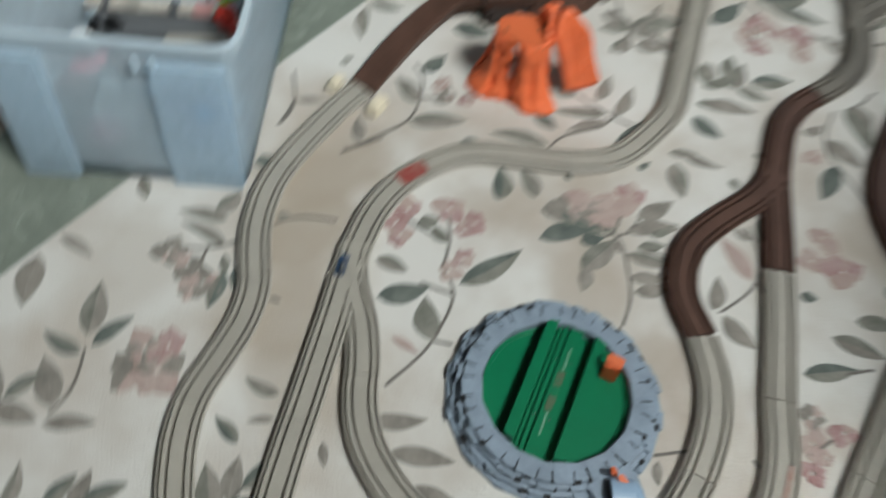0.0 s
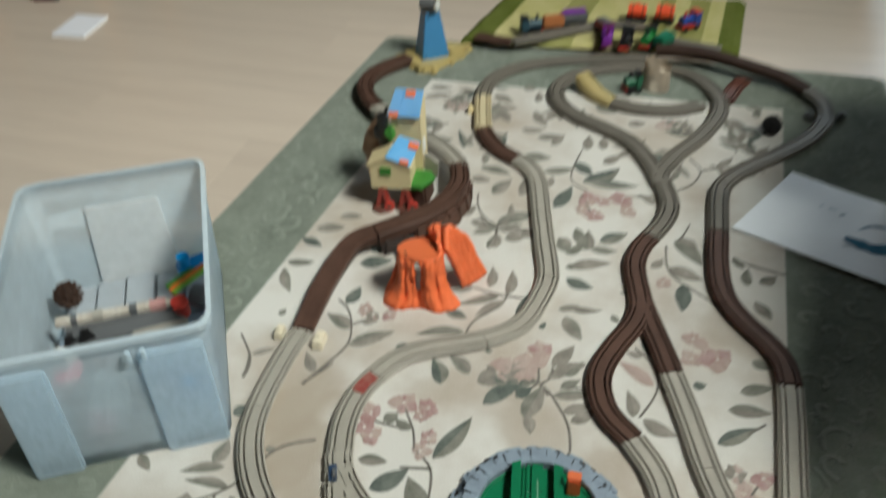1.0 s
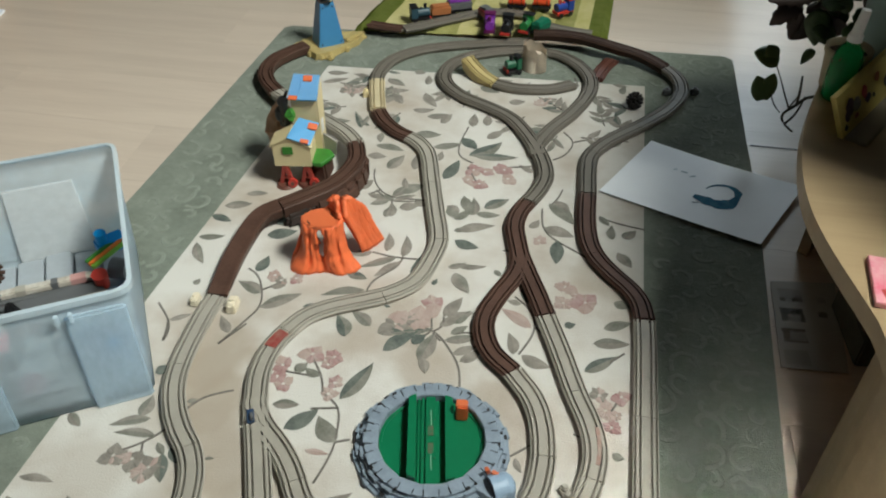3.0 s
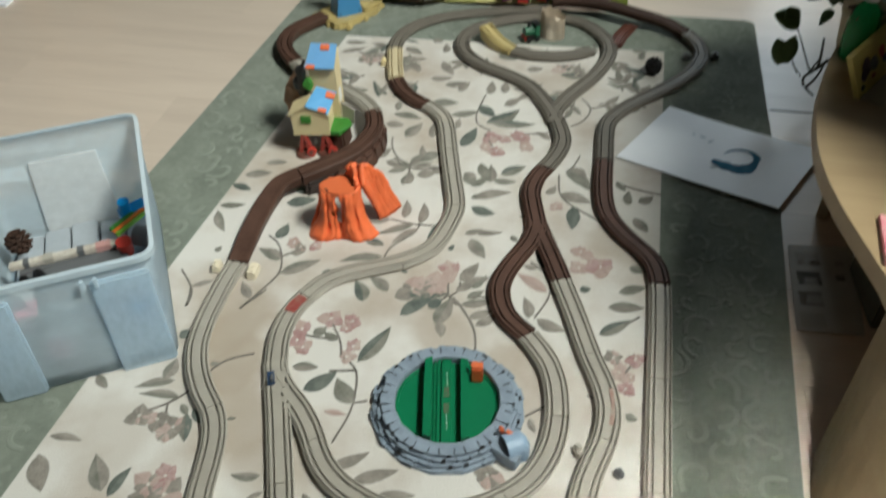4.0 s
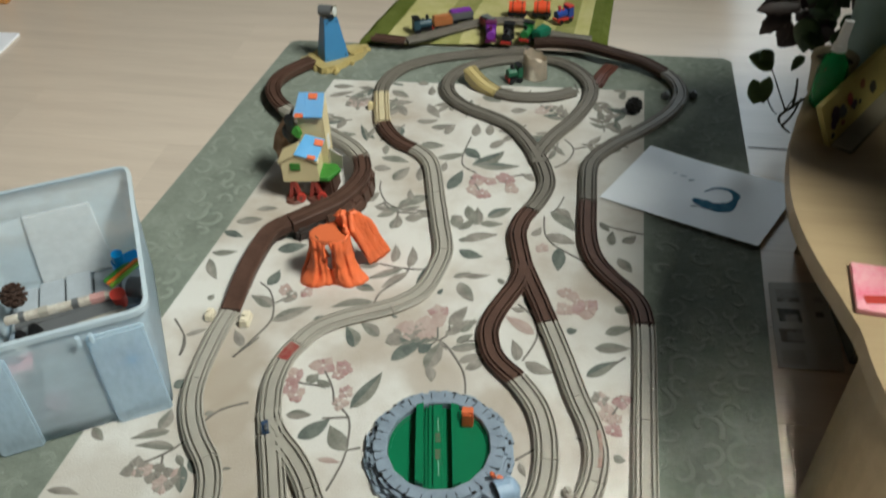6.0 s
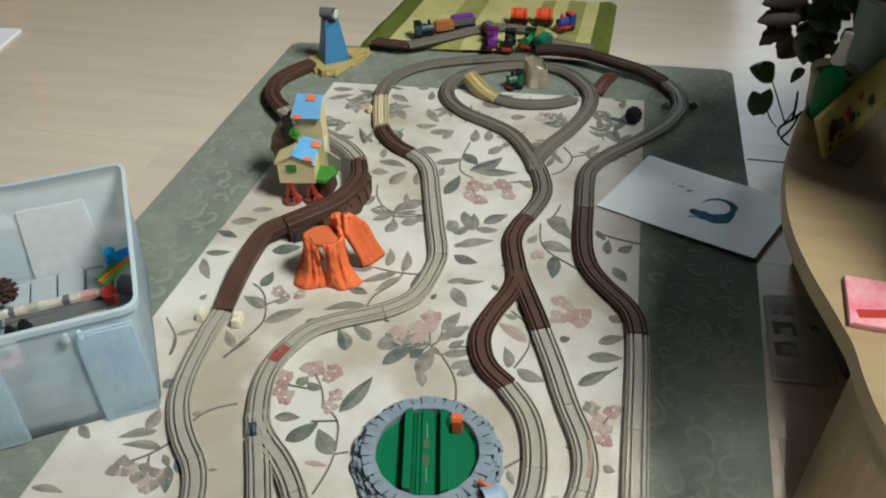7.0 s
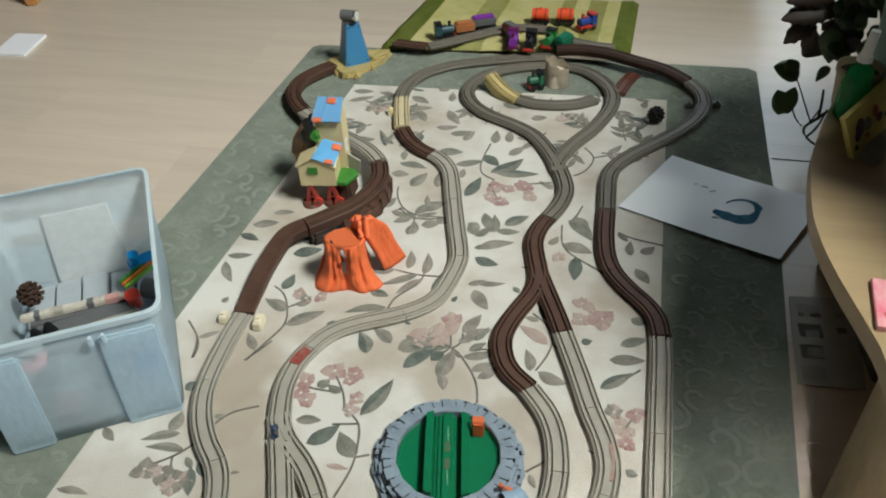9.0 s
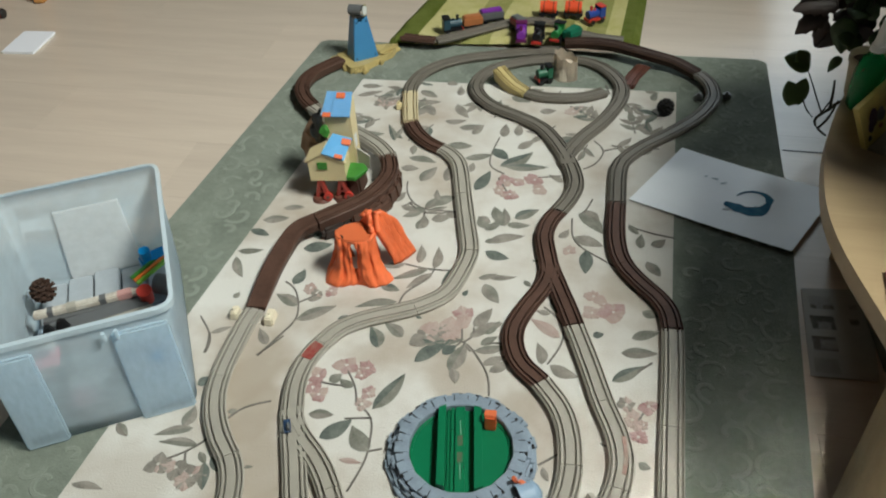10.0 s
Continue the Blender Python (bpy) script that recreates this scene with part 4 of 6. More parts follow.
for x0, x1, z in ((-0.0308, -0.0205, 0.030), (0.0180, 0.0290, 0.026)):
    part("bridge_wall", disc_piece(x0, x1, 0.004, z, 0.0685), GREEN, turntable)
for x0, x1, z in ((-0.0180, -0.0160, 0.0185), (-0.0135, -0.0095, 0.0190), (-0.0075, 0.0055, 0.0195)):
    part("bridge_rail", disc_piece(x0, x1, 0.004, z, 0.0685), GREEN, turntable)
part("bridge_bed", disc_piece(0.0055, 0.0180, 0.004, 0.0120, 0.068), GREEN, turntable)
part("bridge_bed", disc_piece(-0.0205, -0.0075, 0.004, 0.0155, 0.068), GREEN, turntable)
for y in (-0.015, 0.012):
    part("worn_patch", box(bmesh.new(), (0.007, 0.016, 0.0006), (-0.0010, y, 0.0194)), material("scuffed_orange", (0.12, 0.10, 0.06), 0.6, second=(0.01, 0.15, 0.065), scale=150), turntable, "scuffed orange wear")
for y in (-0.036, 0.034):
    part("scratch", box(bmesh.new(), (0.0008, 0.024, 0.0003), (-0.0005, y, 0.0194), 0, (0, 0, 2)), material("pale_scratch", (0.35, 0.55, 0.42), 0.6), turntable, "pale scratch")
for x in (-0.0115, 0.0035):
    for y in (-0.03, 0.03):
        part("screw", ball(bmesh.new(), 0.0012, (x, y, 0.0188)), STEEL, turntable)
hut = part("hut", box(bmesh.new(), (0.016, 0.012, 0.0305), (0.0405, 0.0405, 0.0115), 0.0012, (0, 0, -6)), ORANGE_SM, turntable, "small orange cabin")
part("cabin_face", box(bmesh.new(), (0.013, 0.0015, 0.0255), (0.0398, 0.0338, 0.0135), 0.0003, (0, 0, -6)), ORANGE, hut)
C10, S10 = math.cos(radians(10)), math.sin(radians(10))


def on_table(x, y):
    """A place in the room, seen from the turntable's own axes."""
    return (((x + 0.083) * C10 + (y + 0.131) * S10) / 1.02, (-(x + 0.083) * S10 + (y + 0.131) * C10) / 1.02)


q = slab(bmesh.new(), [on_table(x, y) for x, y in ((-0.029, -0.190), (0.010, -0.2095), (0.0195, -0.2145), (0.0350, -0.179), (0.016, -0.160), (-0.018, -0.172))], 0.0, 0.0205)
bmesh.ops.bevel(q, geom=q.edges[:], offset=0.0015, segments=2, affect="EDGES")
booth = part("booth", q, SLATE, turntable, "grey blue crank housing")
bm = bmesh.new()
half = [(0.0165 * math.cos(math.pi * k / 14), 0.020 + 0.0150 * math.sin(math.pi * k / 14)) for k in range(15)] + [(-0.0165, 0.002), (0.0165, 0.002)]
ends = []
for along, shrink in ((0.0, 1.0), (0.021, 1.0), (0.026, 0.90), (0.030, 0.66)):
    ends.append([bm.verts.new((*on_table(0.004 + 0.864 * along + 0.503 * w * shrink, -0.194 + 0.503 * along - 0.864 * w * shrink), 0.002 + (z - 0.002) * (0.35 + 0.65 * shrink))) for w, z in half])
for e0, e1 in zip(ends, ends[1:]):
    for k in range(len(half)):
        bm.faces.new((e0[k], e0[(k + 1) % len(half)], e1[(k + 1) % len(half)], e1[k]))
bm.faces.new(ends[0])
bm.faces.new(ends[-1])
bmesh.ops.recalc_face_normals(bm, faces=bm.faces)
part("drum", bm, SKYBLUE, booth, "pale blue rounded housing")
bm = bmesh.new()
face = [bm.verts.new((*on_table(0.0035 + 0.503 * w * 0.86, -0.1943 - 0.864 * w * 0.86), 0.0212 + (z - 0.020) * 0.84)) for w, z in half[:15]]
bm.faces.new(face)
bmesh.ops.solidify(bm, geom=bm.faces[:], thickness=0.0006)
part("opening", bm, BLACK, booth, "dark round opening of the crank housing")
lever_x, lever_y = on_table(0.003, -0.177)
b = box(bmesh.new(), (0.005, 0.006, 0.014), (lever_x - 0.003, lever_y + 0.003, 0.026), 0.001, (10, -20, 10))
box(b, (0.011, 0.006, 0.005), (lever_x + 0.004, lever_y - 0.002, 0.028), 0.001, (0, 12, -28))
part("lever", b, ORANGE_SM, booth, "orange lever")

# ---------------------------------------------------------------- orange rock arch


def rock_loft(low, high, holes, thick, columns, depth, outward, flare=1.0, n=60, m=22):
    """A sheet of moulded rock columns between a lower and an upper edge, with holes (u, t, ru, rt) that taper downwards."""
    low, high, outward = [Vector(v) for v in low], [Vector(v) for v in high], Vector(outward)

    def along(pts, u):
        k = min(int(u * (len(pts) - 1)), len(pts) - 2)
        return pts[k].lerp(pts[k + 1], u * (len(pts) - 1) - k)

    def column(u):
        for c0, c1, h in columns:
            if c0 <= u < c1:
                return h * math.sin(math.pi * (u - c0) / (c1 - c0)) ** 0.55
        return 0.0

    def taper(t, ht, rt):
        return min(1.0, max(0.25, 0.45 + 0.5 * (t - ht + rt) / rt))

    bm, q = bmesh.new(), []
    for i in range(n + 1):
        row = []
        for j in range(m + 1):
            u, t = i / n, j / m
            for hu, ht, ru, rt in holes:
                e = math.hypot((u - hu) / (ru * taper(t, ht, rt)), (t - ht) / rt)
                if 0.70 < e < 1.0:
                    u, t = hu + (u - hu) / e, max(0.0, ht + (t - ht) / e)
            a, b = along(low, u), along(high, u)
            p = a.lerp(b, t)
            g = 1 - (1 - t) ** flare
            p.x, p.y = a.x + (b.x - a.x) * g, a.y + (b.y - a.y) * g
            sway = u + 0.016 * math.sin(7 * t + 9 * u) * (1 - t)
            bulge = depth * column(min(max(sway, 0.0), 0.999)) * (1.0 - 0.35 * t) + depth * 0.5 * noise.noise(Vector((u * 11, t * 6, 2))) + depth * 0.25 * noise.noise(Vector((u * 30, t * 14, 5)))
            p += outward * bulge * min(1.0, 6 * t + 0.5) * min(1.0, 7 * (1 - t) + 0.25)
            p.z = max(p.z, 0.0)
            row.append(bm.verts.new(p))
        q.append(row)
    faces = []
    for i in range(n):
        for j in range(m):
            u, t = (i + 0.5) / n, (j + 0.5) / m
            if not any(math.hypot((u - hu) / (ru * taper(t, ht, rt)), (t - ht) / rt) < 0.93 for hu, ht, ru, rt in holes):
                faces.append(bm.faces.new((q[i][j], q[i + 1][j], q[i + 1][j + 1], q[i][j + 1])))
    bmesh.ops.recalc_face_normals(bm, faces=faces)
    bmesh.ops.solidify(bm, geom=faces, thickness=thick)
    return bm


rock = thing("rock_arch", at(0, 0), "bright orange plastic rock arch standing on the rug", "toy rock")
front_columns = [(0.0, 0.13, 0.7), (0.13, 0.29, 1.2), (0.29, 0.40, 0.8), (0.40, 0.46, 0.6), (0.46, 0.54, 0.1), (0.54, 0.60, 0.6), (0.60, 0.79, 1.4), (0.79, 1.0, 0.7)]
part("front_wall", rock_loft(
    [(-0.385, 0.203, 0), (-0.380, 0.181, 0), (-0.355, 0.170, 0), (-0.338, 0.177, 0), (-0.321, 0.182, 0), (-0.304, 0.181, 0), (-0.288, 0.182, 0), (-0.272, 0.188, 0), (-0.262, 0.206, 0)],
    [(-0.362, 0.214, 0.087), (-0.357, 0.201, 0.087), (-0.347, 0.194, 0.087), (-0.336, 0.193, 0.087), (-0.325, 0.192, 0.087), (-0.314, 0.193, 0.087), (-0.303, 0.196, 0.088), (-0.295, 0.202, 0.089), (-0.291, 0.217, 0.092)],
    [(0.50, 0.60, 0.085, 0.33)], 0.005, front_columns, 0.0078, (0.0, -1.0, 0.1), 3.6), ORANGE, rock, "", True)
part("wing", rock_loft(
    [(-0.275, 0.246, 0.004), (-0.268, 0.254, 0.0), (-0.258, 0.268, 0.0), (-0.248, 0.282, 0.004)],
    [(-0.292, 0.216, 0.092), (-0.300, 0.236, 0.119), (-0.290, 0.247, 0.118), (-0.276, 0.259, 0.097)],
    [], 0.009, [(0.0, 0.2, 0.8), (0.2, 0.52, 1.0), (0.52, 0.82, 0.9), (0.82, 1.0, 0.6)], 0.0014, (0.78, -0.54, 0.3), 1.0, 40, 16), ORANGE, rock, "", True)
part("crest", rock_loft(
    [(-0.314, 0.248, 0.083), (-0.301, 0.244, 0.083), (-0.293, 0.232, 0.083), (-0.289, 0.219, 0.083)],
    [(-0.308, 0.250, 0.096), (-0.303, 0.246, 0.116), (-0.297, 0.238, 0.112), (-0.291, 0.222, 0.093)],
    [], 0.011, [(0.0, 0.3, 0.8), (0.3, 0.55, 1.0), (0.55, 0.8, 0.9), (0.8, 1.0, 0.6)], 0.0026, (-0.7, -0.5, 0.1), 1.0, 24, 10), ORANGE, rock, "", True)
part("side_wall", rock_loft([(-0.385, 0.204, 0), (-0.378, 0.224, 0), (-0.362, 0.246, 0)], [(-0.362, 0.214, 0.087), (-0.357, 0.224, 0.087), (-0.350, 0.233, 0.087)], [(0.55, 0.15, 0.22, 0.45)], 0.005, [(0.0, 0.3, 0.8), (0.3, 0.7, 0.8), (0.7, 1.0, 0.8)], 0.004, (-0.9, -0.1, 0), 1.8, 24, 14), ORANGE, rock, "", True)
part("back_wall", rock_loft([(-0.362, 0.247, 0), (-0.335, 0.263, 0), (-0.302, 0.262, 0)], [(-0.350, 0.233, 0.087), (-0.328, 0.245, 0.088), (-0.307, 0.246, 0.112)], [(0.42, 0.35, 0.36, 0.52)], 0.004, [(0.0, 0.25, 0.8), (0.25, 0.5, 0.8), (0.5, 0.75, 0.8), (0.75, 1.0, 0.8)], 0.004, (0.1, 1.0, 0), 1.5, 30, 14), ORANGE, rock, "", True)
q = slab(bmesh.new(), [(-0.362, 0.213), (-0.356, 0.200), (-0.347, 0.1925), (-0.325, 0.1905), (-0.303, 0.195), (-0.294, 0.201), (-0.291, 0.217), (-0.305, 0.239), (-0.327, 0.244), (-0.350, 0.233)], 0.0815, 0.0890)
bmesh.ops.bevel(q, geom=q.edges[:], offset=0.0015, segments=2, affect="EDGES")
part("deck", q, ORANGE_SM, rock, "flat orange deck on the arch")
for x, y, t in ((-0.344, 0.199, 50), (-0.3125, 0.226, 55)):
    part("notch", box(bmesh.new(), (0.010, 0.0022, 0.003), (x, y, 0.0872), 0.0004, (0, 0, -t)), BLACK, rock)

# dark riser stones under the ramp
riser = thing("ramp_support", at(-0.402, 0.304, 0, 42), "dark grey brown rocky support under the brown track", "track support")
part("rock", rough_up(box(bmesh.new(), (0.052, 0.026, 0.024), (0, 0, 0), 0.006, top=(0.8, 0.85)), 0.004, 60), material("dark_rock_plastic", (0.05, 0.036, 0.031), 0.6, vary=0.4, scale=50, bump=0.5), riser)
part("foot", rough_up(box(bmesh.new(), (0.05, 0.05, 0.010), (0.02, -0.012, 0), 0.003), 0.003, 70), material("dark_stone_plastic", (0.08, 0.085, 0.09), 0.6, vary=0.4, scale=50, bump=0.5), riser)
riser2 = thing("ramp_support", at(-0.342, 0.372, 0, 60), "brown rocky support under the curved track", "track support")
part("rock", rough_up(box(bmesh.new(), (0.075, 0.034, 0.030), (0, 0, 0), 0.006, top=(0.9, 0.85)), 0.006, 60), BROWN, riser2)

cliff = thing("ramp_support", at(-0.330, 0.420), "dark brown rocky wall under the curved track", "track support")
stones = random.Random(21)
for x, y, turn in ((-0.366, 0.342, 45), (-0.346, 0.364, 52), (-0.332, 0.388, 66), (-0.323, 0.414, 78), (-0.319, 0.440, 88), (-0.320, 0.464, 96)):
    part("rock", rough_up(box(bmesh.new(), (0.030, 0.020, stones.uniform(0.030, 0.037)), (x + 0.330, y - 0.420, 0), 0.004, (0, 0, turn), (0.85, 0.7)), 0.005, 70), BROWN, cliff)

# ---------------------------------------------------------------- toy house on red trestles
HX, HY = -0.440, 0.420
house = thing("toy_house", at(HX, HY) @ Matrix.Diagonal((0.93, 1.0, 0.98, 1.0)), "yellow and blue toy house on red trestle legs", "toy house")


def sheet_of(corners, thick, ribs=0):
    """A flat panel through four corners given in the room, thickened downwards, with ribs along it."""
    p = [Vector(q) - Vector((HX, HY, 0)) for q in corners]
    n = (p[1] - p[0]).cross(p[3] - p[0]).normalized()
    n = n if n.z > 0 else -n
    bm = bmesh.new()

    def block(c, lift, low):
        hi, lo = [bm.verts.new(v + n * lift) for v in c], [bm.verts.new(v - n * low) for v in c]
        bm.faces.new(hi)
        bm.faces.new(lo[::-1])
        for i in range(4):
            bm.faces.new((lo[i], lo[(i + 1) % 4], hi[(i + 1) % 4], hi[i]))

    if not ribs:
        block(p, 0, thick)
    for k in range(ribs):
        f, g = (k + 0.25) / ribs, (k + 0.75) / ribs
        block([p[0].lerp(p[1], f), p[0].lerp(p[1], g), p[3].lerp(p[2], g), p[3].lerp(p[2], f)], 0.0016, 0.0005)
    return bm


def prism(corners, back):
    """A wall whose outline is given in the room, thickened by the vector back."""
    p = [Vector(q) - Vector((HX, HY, 0)) for q in corners]
    bm = bmesh.new()
    f, g = [bm.verts.new(v) for v in p], [bm.verts.new(v + Vector(back)) for v in p]
    bm.faces.new(f)
    bm.faces.new(g[::-1])
    for i in range(len(p)):
        bm.faces.new((f[i], f[(i + 1) % len(p)], g[(i + 1) % len(p)], g[i]))
    return bm


for x, y in ((-0.458, 0.408), (-0.416, 0.416)):
    x, y = x - HX, y - HY
    leg = bmesh.new()
    box(leg, (0.008, 0.010, 0.049), (x - 0.012, y, 0), 0.0012, (0, 13, 0))
    box(leg, (0.008, 0.010, 0.049), (x + 0.012, y, 0), 0.0012, (0, -13, 0))
    box(leg, (0.022, 0.008, 0.005), (x, y, 0.016), 0.001)
    part("trestle", leg, SHADED_RED, house, "red trestle leg")
    w = part("wheel", tube(bmesh.new(), 0.0095, 0.0095, 0.006, (x + 0.015, y - 0.006, 0.0125), (90, 0, 8), 20), RED, house)
    part("hub", tube(bmesh.new(), 0.004, 0.0035, 0.002, (x + 0.0155, y - 0.0118, 0.0125), (90, 0, 8), 12), RED_BROWN, w)
    part("rock_base", rough_up(tube(bmesh.new(), 0.021, 0.018, 0.006, (x - 0.002, y + 0.002, 0), n=22), 0.003, 60), RED_BROWN, house, "dark brown rocky base")
part("platform", rough_up(box(bmesh.new(), (0.052, 0.050, 0.046), (0.036, 0.028, 0.0), 0.004, top=(0.9, 0.9)), 0.004, 60), BROWN, house, "dark brown rocky block")
F = [(-0.476, 0.401), (-0.403, 0.411)]
lower = part("lower_storey", prism([(*F[0], 0.046), (*F[1], 0.046), (*F[1], 0.087), (-0.446, 0.405, 0.1075), (*F[0], 0.093)], (-0.005, 0.044, 0)), CREAM_PL, house, "pale yellow lower storey with a gable")
part("window", box(bmesh.new(), (0.020, 0.002, 0.016), (-0.447 - HX, 0.4035 - HY, 0.074), 0.0005, (0, 0, 8)), BUSH, lower, "green window shutter")
part("gable_board", prism([(-0.480, 0.3985, 0.092), (-0.446, 0.4030, 0.1105), (-0.399, 0.4095, 0.0895), (-0.399, 0.4095, 0.0865), (-0.446, 0.4030, 0.1075), (-0.480, 0.3985, 0.089)], (0, 0.004, 0)), CREAM_PL, house, "pale gable edge")
part("lower_roof", sheet_of([(-0.481, 0.398, 0.0925), (-0.444, 0.402, 0.1115), (-0.449, 0.448, 0.1115), (-0.486, 0.444, 0.0925)], 0.002), CREAM_PL, house, "pale slope of the lower roof")
low = [(-0.4445, 0.401, 0.1130), (-0.401, 0.408, 0.0960), (-0.394, 0.452, 0.117), (-0.434, 0.450, 0.127)]
part("lower_roof", sheet_of(low, 0.003), ROOF, house, "sky blue corrugated roof")
part("ridge_cap", box(bmesh.new(), (0.018, 0.014, 0.0035), (-0.404 - HX, 0.440 - HY, 0.1150), 0.001, (22, 14, 8)), ORANGE_SM, house, "orange roof tile")
part("eave_cap", box(bmesh.new(), (0.017, 0.009, 0.0035), (-0.413 - HX, 0.410 - HY, 0.1010), 0.001, (22, 14, 8)), ORANGE_SM, house, "orange roof tile")
upper = part("upper_storey", prism([(-0.449, 0.455, 0.048), (-0.400, 0.460, 0.048), (-0.400, 0.460, 0.166), (-0.449, 0.455, 0.166)], (-0.002, 0.036, 0)), CREAM_PL, house, "pale yellow upper storey")
part("side_gable", prism([(-0.3995, 0.460, 0.05), (-0.4015, 0.496, 0.05), (-0.4015, 0.496, 0.186), (-0.3995, 0.460, 0.168)], (0.004, 0, 0)), CREAM_PL, house, "cream side wall")
part("door", box(bmesh.new(), (0.002, 0.014, 0.028), (-0.3960 - HX, 0.474 - HY, 0.085), 0.0005, (0, 0, 3)), WHITE, house)
part("annex", prism([(-0.392, 0.462, 0.046), (-0.366, 0.456, 0.046), (-0.364, 0.456, 0.076), (-0.392, 0.462, 0.088)], (0, 0.004, 0)), TAN, house, "low tan wall behind the lawn")
for k, up in enumerate(([(-0.453, 0.448, 0.166), (-0.434, 0.449, 0.166), (-0.432, 0.491, 0.194), (-0.450, 0.490, 0.194)], [(-0.433, 0.447, 0.166), (-0.394, 0.451, 0.166), (-0.398, 0.493, 0.194), (-0.431, 0.490, 0.194)])):
    part("upper_roof", sheet_of(up, 0.003), ROOF, house, "sky blue corrugated roof")
    part("roof_ribs", sheet_of(up, 0, (5, 9)[k]), ROOF_HIGHLIGHT, house, "roof corrugation with highlights painted in paler blue")
part("ridge_cap", box(bmesh.new(), (0.018, 0.012, 0.0035), (-0.419 - HX, 0.484 - HY, 0.1895), 0.001, (33, 0, 4)), ORANGE_SM, house, "orange roof tile")
part("eave_cap", box(bmesh.new(), (0.018, 0.009, 0.0035), (-0.441 - HX, 0.450 - HY, 0.1665), 0.001, (33, 0, 4)), ORANGE_SM, house, "orange roof tile")
crag = ball(bmesh.new(), 0.034, (0, 0, 0), (0.85, 0.8, 2.0), 26)
for v in crag.verts:
    v.co += Vector((-0.490 - HX - 0.10 * v.co.z * -1.0 * 0.6, 0.484 - HY, 0.072))
    v.co.z = max(v.co.z, 0.002)
part("crag", rough_up(crag, 0.012, 38, False), material("brown_rock_plastic", (0.40, 0.22, 0.12), 0.55, vary=0.3, scale=60, bump=0.4), house, "brown moulded rock")
winch = bmesh.new()
tube(winch, 0.010, 0.007, 0.062, (-0.466 - HX, 0.455 - HY, 0.105), (8, 6, 0), 14)
ball(winch, 0.011, (-0.463 - HX, 0.450 - HY, 0.158), (1, 1, 0.8))
ball(winch, 0.013, (-0.470 - HX, 0.452 - HY, 0.128), (1, 0.8, 1.5))
tube(winch, 0.003, 0.003, 0.018, (-0.459 - HX, 0.452 - HY, 0.162), (0, 20, 0), 10)
part("winch", rough_up(winch, 0.003, 90, False), BLACK, house, "black winch and bell")
part("bush", rough_up(ball(bmesh.new(), 0.011, (-0.449 - HX, 0.448 - HY, 0.132), (1, 0.9, 1.1), 14), 0.006, 120, False), BUSH, house, "green moulded bush")
lawn = slab(bmesh.new(), [(x - HX, y - HY) for x, y in ((-0.418, 0.462), (-0.380, 0.462), (-0.366, 0.446), (-0.384, 0.412), (-0.402, 0.412))], 0.046, 0.0545)
bmesh.ops.bevel(lawn, geom=lawn.edges[:], offset=0.0015, segments=1, affect="EDGES")
part("lawn", rough_up(lawn, 0.002, 80, False), BUSH, house, "green moulded lawn")

# ---------------------------------------------------------------- blue tower with a searchlight
tower = thing("searchlight_tower", at(-0.532, 0.960, 0, 38), "blue toy tower with a grey searchlight on a sandy base", "toy tower")
c38, s38 = math.cos(radians(38)), math.sin(radians(38))
b = slab(bmesh.new(), [((x + 0.532) * c38 + (y - 0.960) * s38, -(x + 0.532) * s38 + (y - 0.960) * c38) for x, y in ((-0.598, 0.958), (-0.572, 0.918), (-0.541, 0.890), (-0.512, 0.905), (-0.486, 0.950), (-0.462, 0.985), (-0.462, 1.030), (-0.500, 1.020), (-0.565, 1.010))], 0.0, 0.016)
part("base", rough_up(b, 0.007, 60), YELLOW, tower, "sandy yellow rocky base")
for k in range(26):
    x, y = random.choice(((-0.598, 0.958), (-0.572, 0.918), (-0.541, 0.893), (-0.512, 0.908), (-0.488, 0.950), (-0.470, 0.985), (-0.472, 1.020)))
    x, y = x + 0.532 + random.uniform(-0.010, 0.012), y - 0.960 + random.uniform(-0.008, 0.012)
    s = random.uniform(0.008, 0.017)
    part("rock", rough_up(box(bmesh.new(), (s * 1.3, s, s * random.uniform(0.5, 1.0)), (x * c38 + y * s38, -x * s38 + y * c38, 0.0), s * 0.18, (0, 0, random.uniform(0, 90)), (0.6, 0.7)), 0.003, 140), YELLOW, tower)
part("step", rough_up(box(bmesh.new(), (0.046, 0.030, 0.014), (0.055, -0.006, 0.012), 0.003, (0, 0, 20)), 0.006, 70, False), YELLOW, tower)
part("shaft", box(bmesh.new(), (0.064, 0.050, 0.104), (0, 0, 0.014), 0.0015, top=(0.52, 0.6)), BLUE, tower, "blue tapered shaft")
for x, z in ((-0.024, 0.022), (0.024, 0.022), (-0.012, 0.108), (0.012, 0.108)):
    part("bolt", ball(bmesh.new(), 0.002, (x, -0.0250 + 0.0096 * (z - 0.014) / 0.104, z)), BLACK, tower)
part("cap", box(bmesh.new(), (0.034, 0.030, 0.006), (0, 0, 0.118), 0.0015), GREYM, tower)
lamp = part("lamp", tube(bmesh.new(), 0.0125, 0.0125, 0.034, (-0.0185, 0.002, 0.1375), (0, 88, -46), 24), GREYM, tower, "grey searchlight drum")
part("lens", tube(bmesh.new(), 0.0125, 0.0138, 0.005, (0.0045, -0.0222, 0.1384), (0, 88, -46), 24), STEEL, lamp, "bright silver lens ring")
part("lens", tube(bmesh.new(), 0.0108, 0.0108, 0.0012, (0.0078, -0.0257, 0.1386), (0, 88, -46), 24), LENS, lamp, "pale lens")
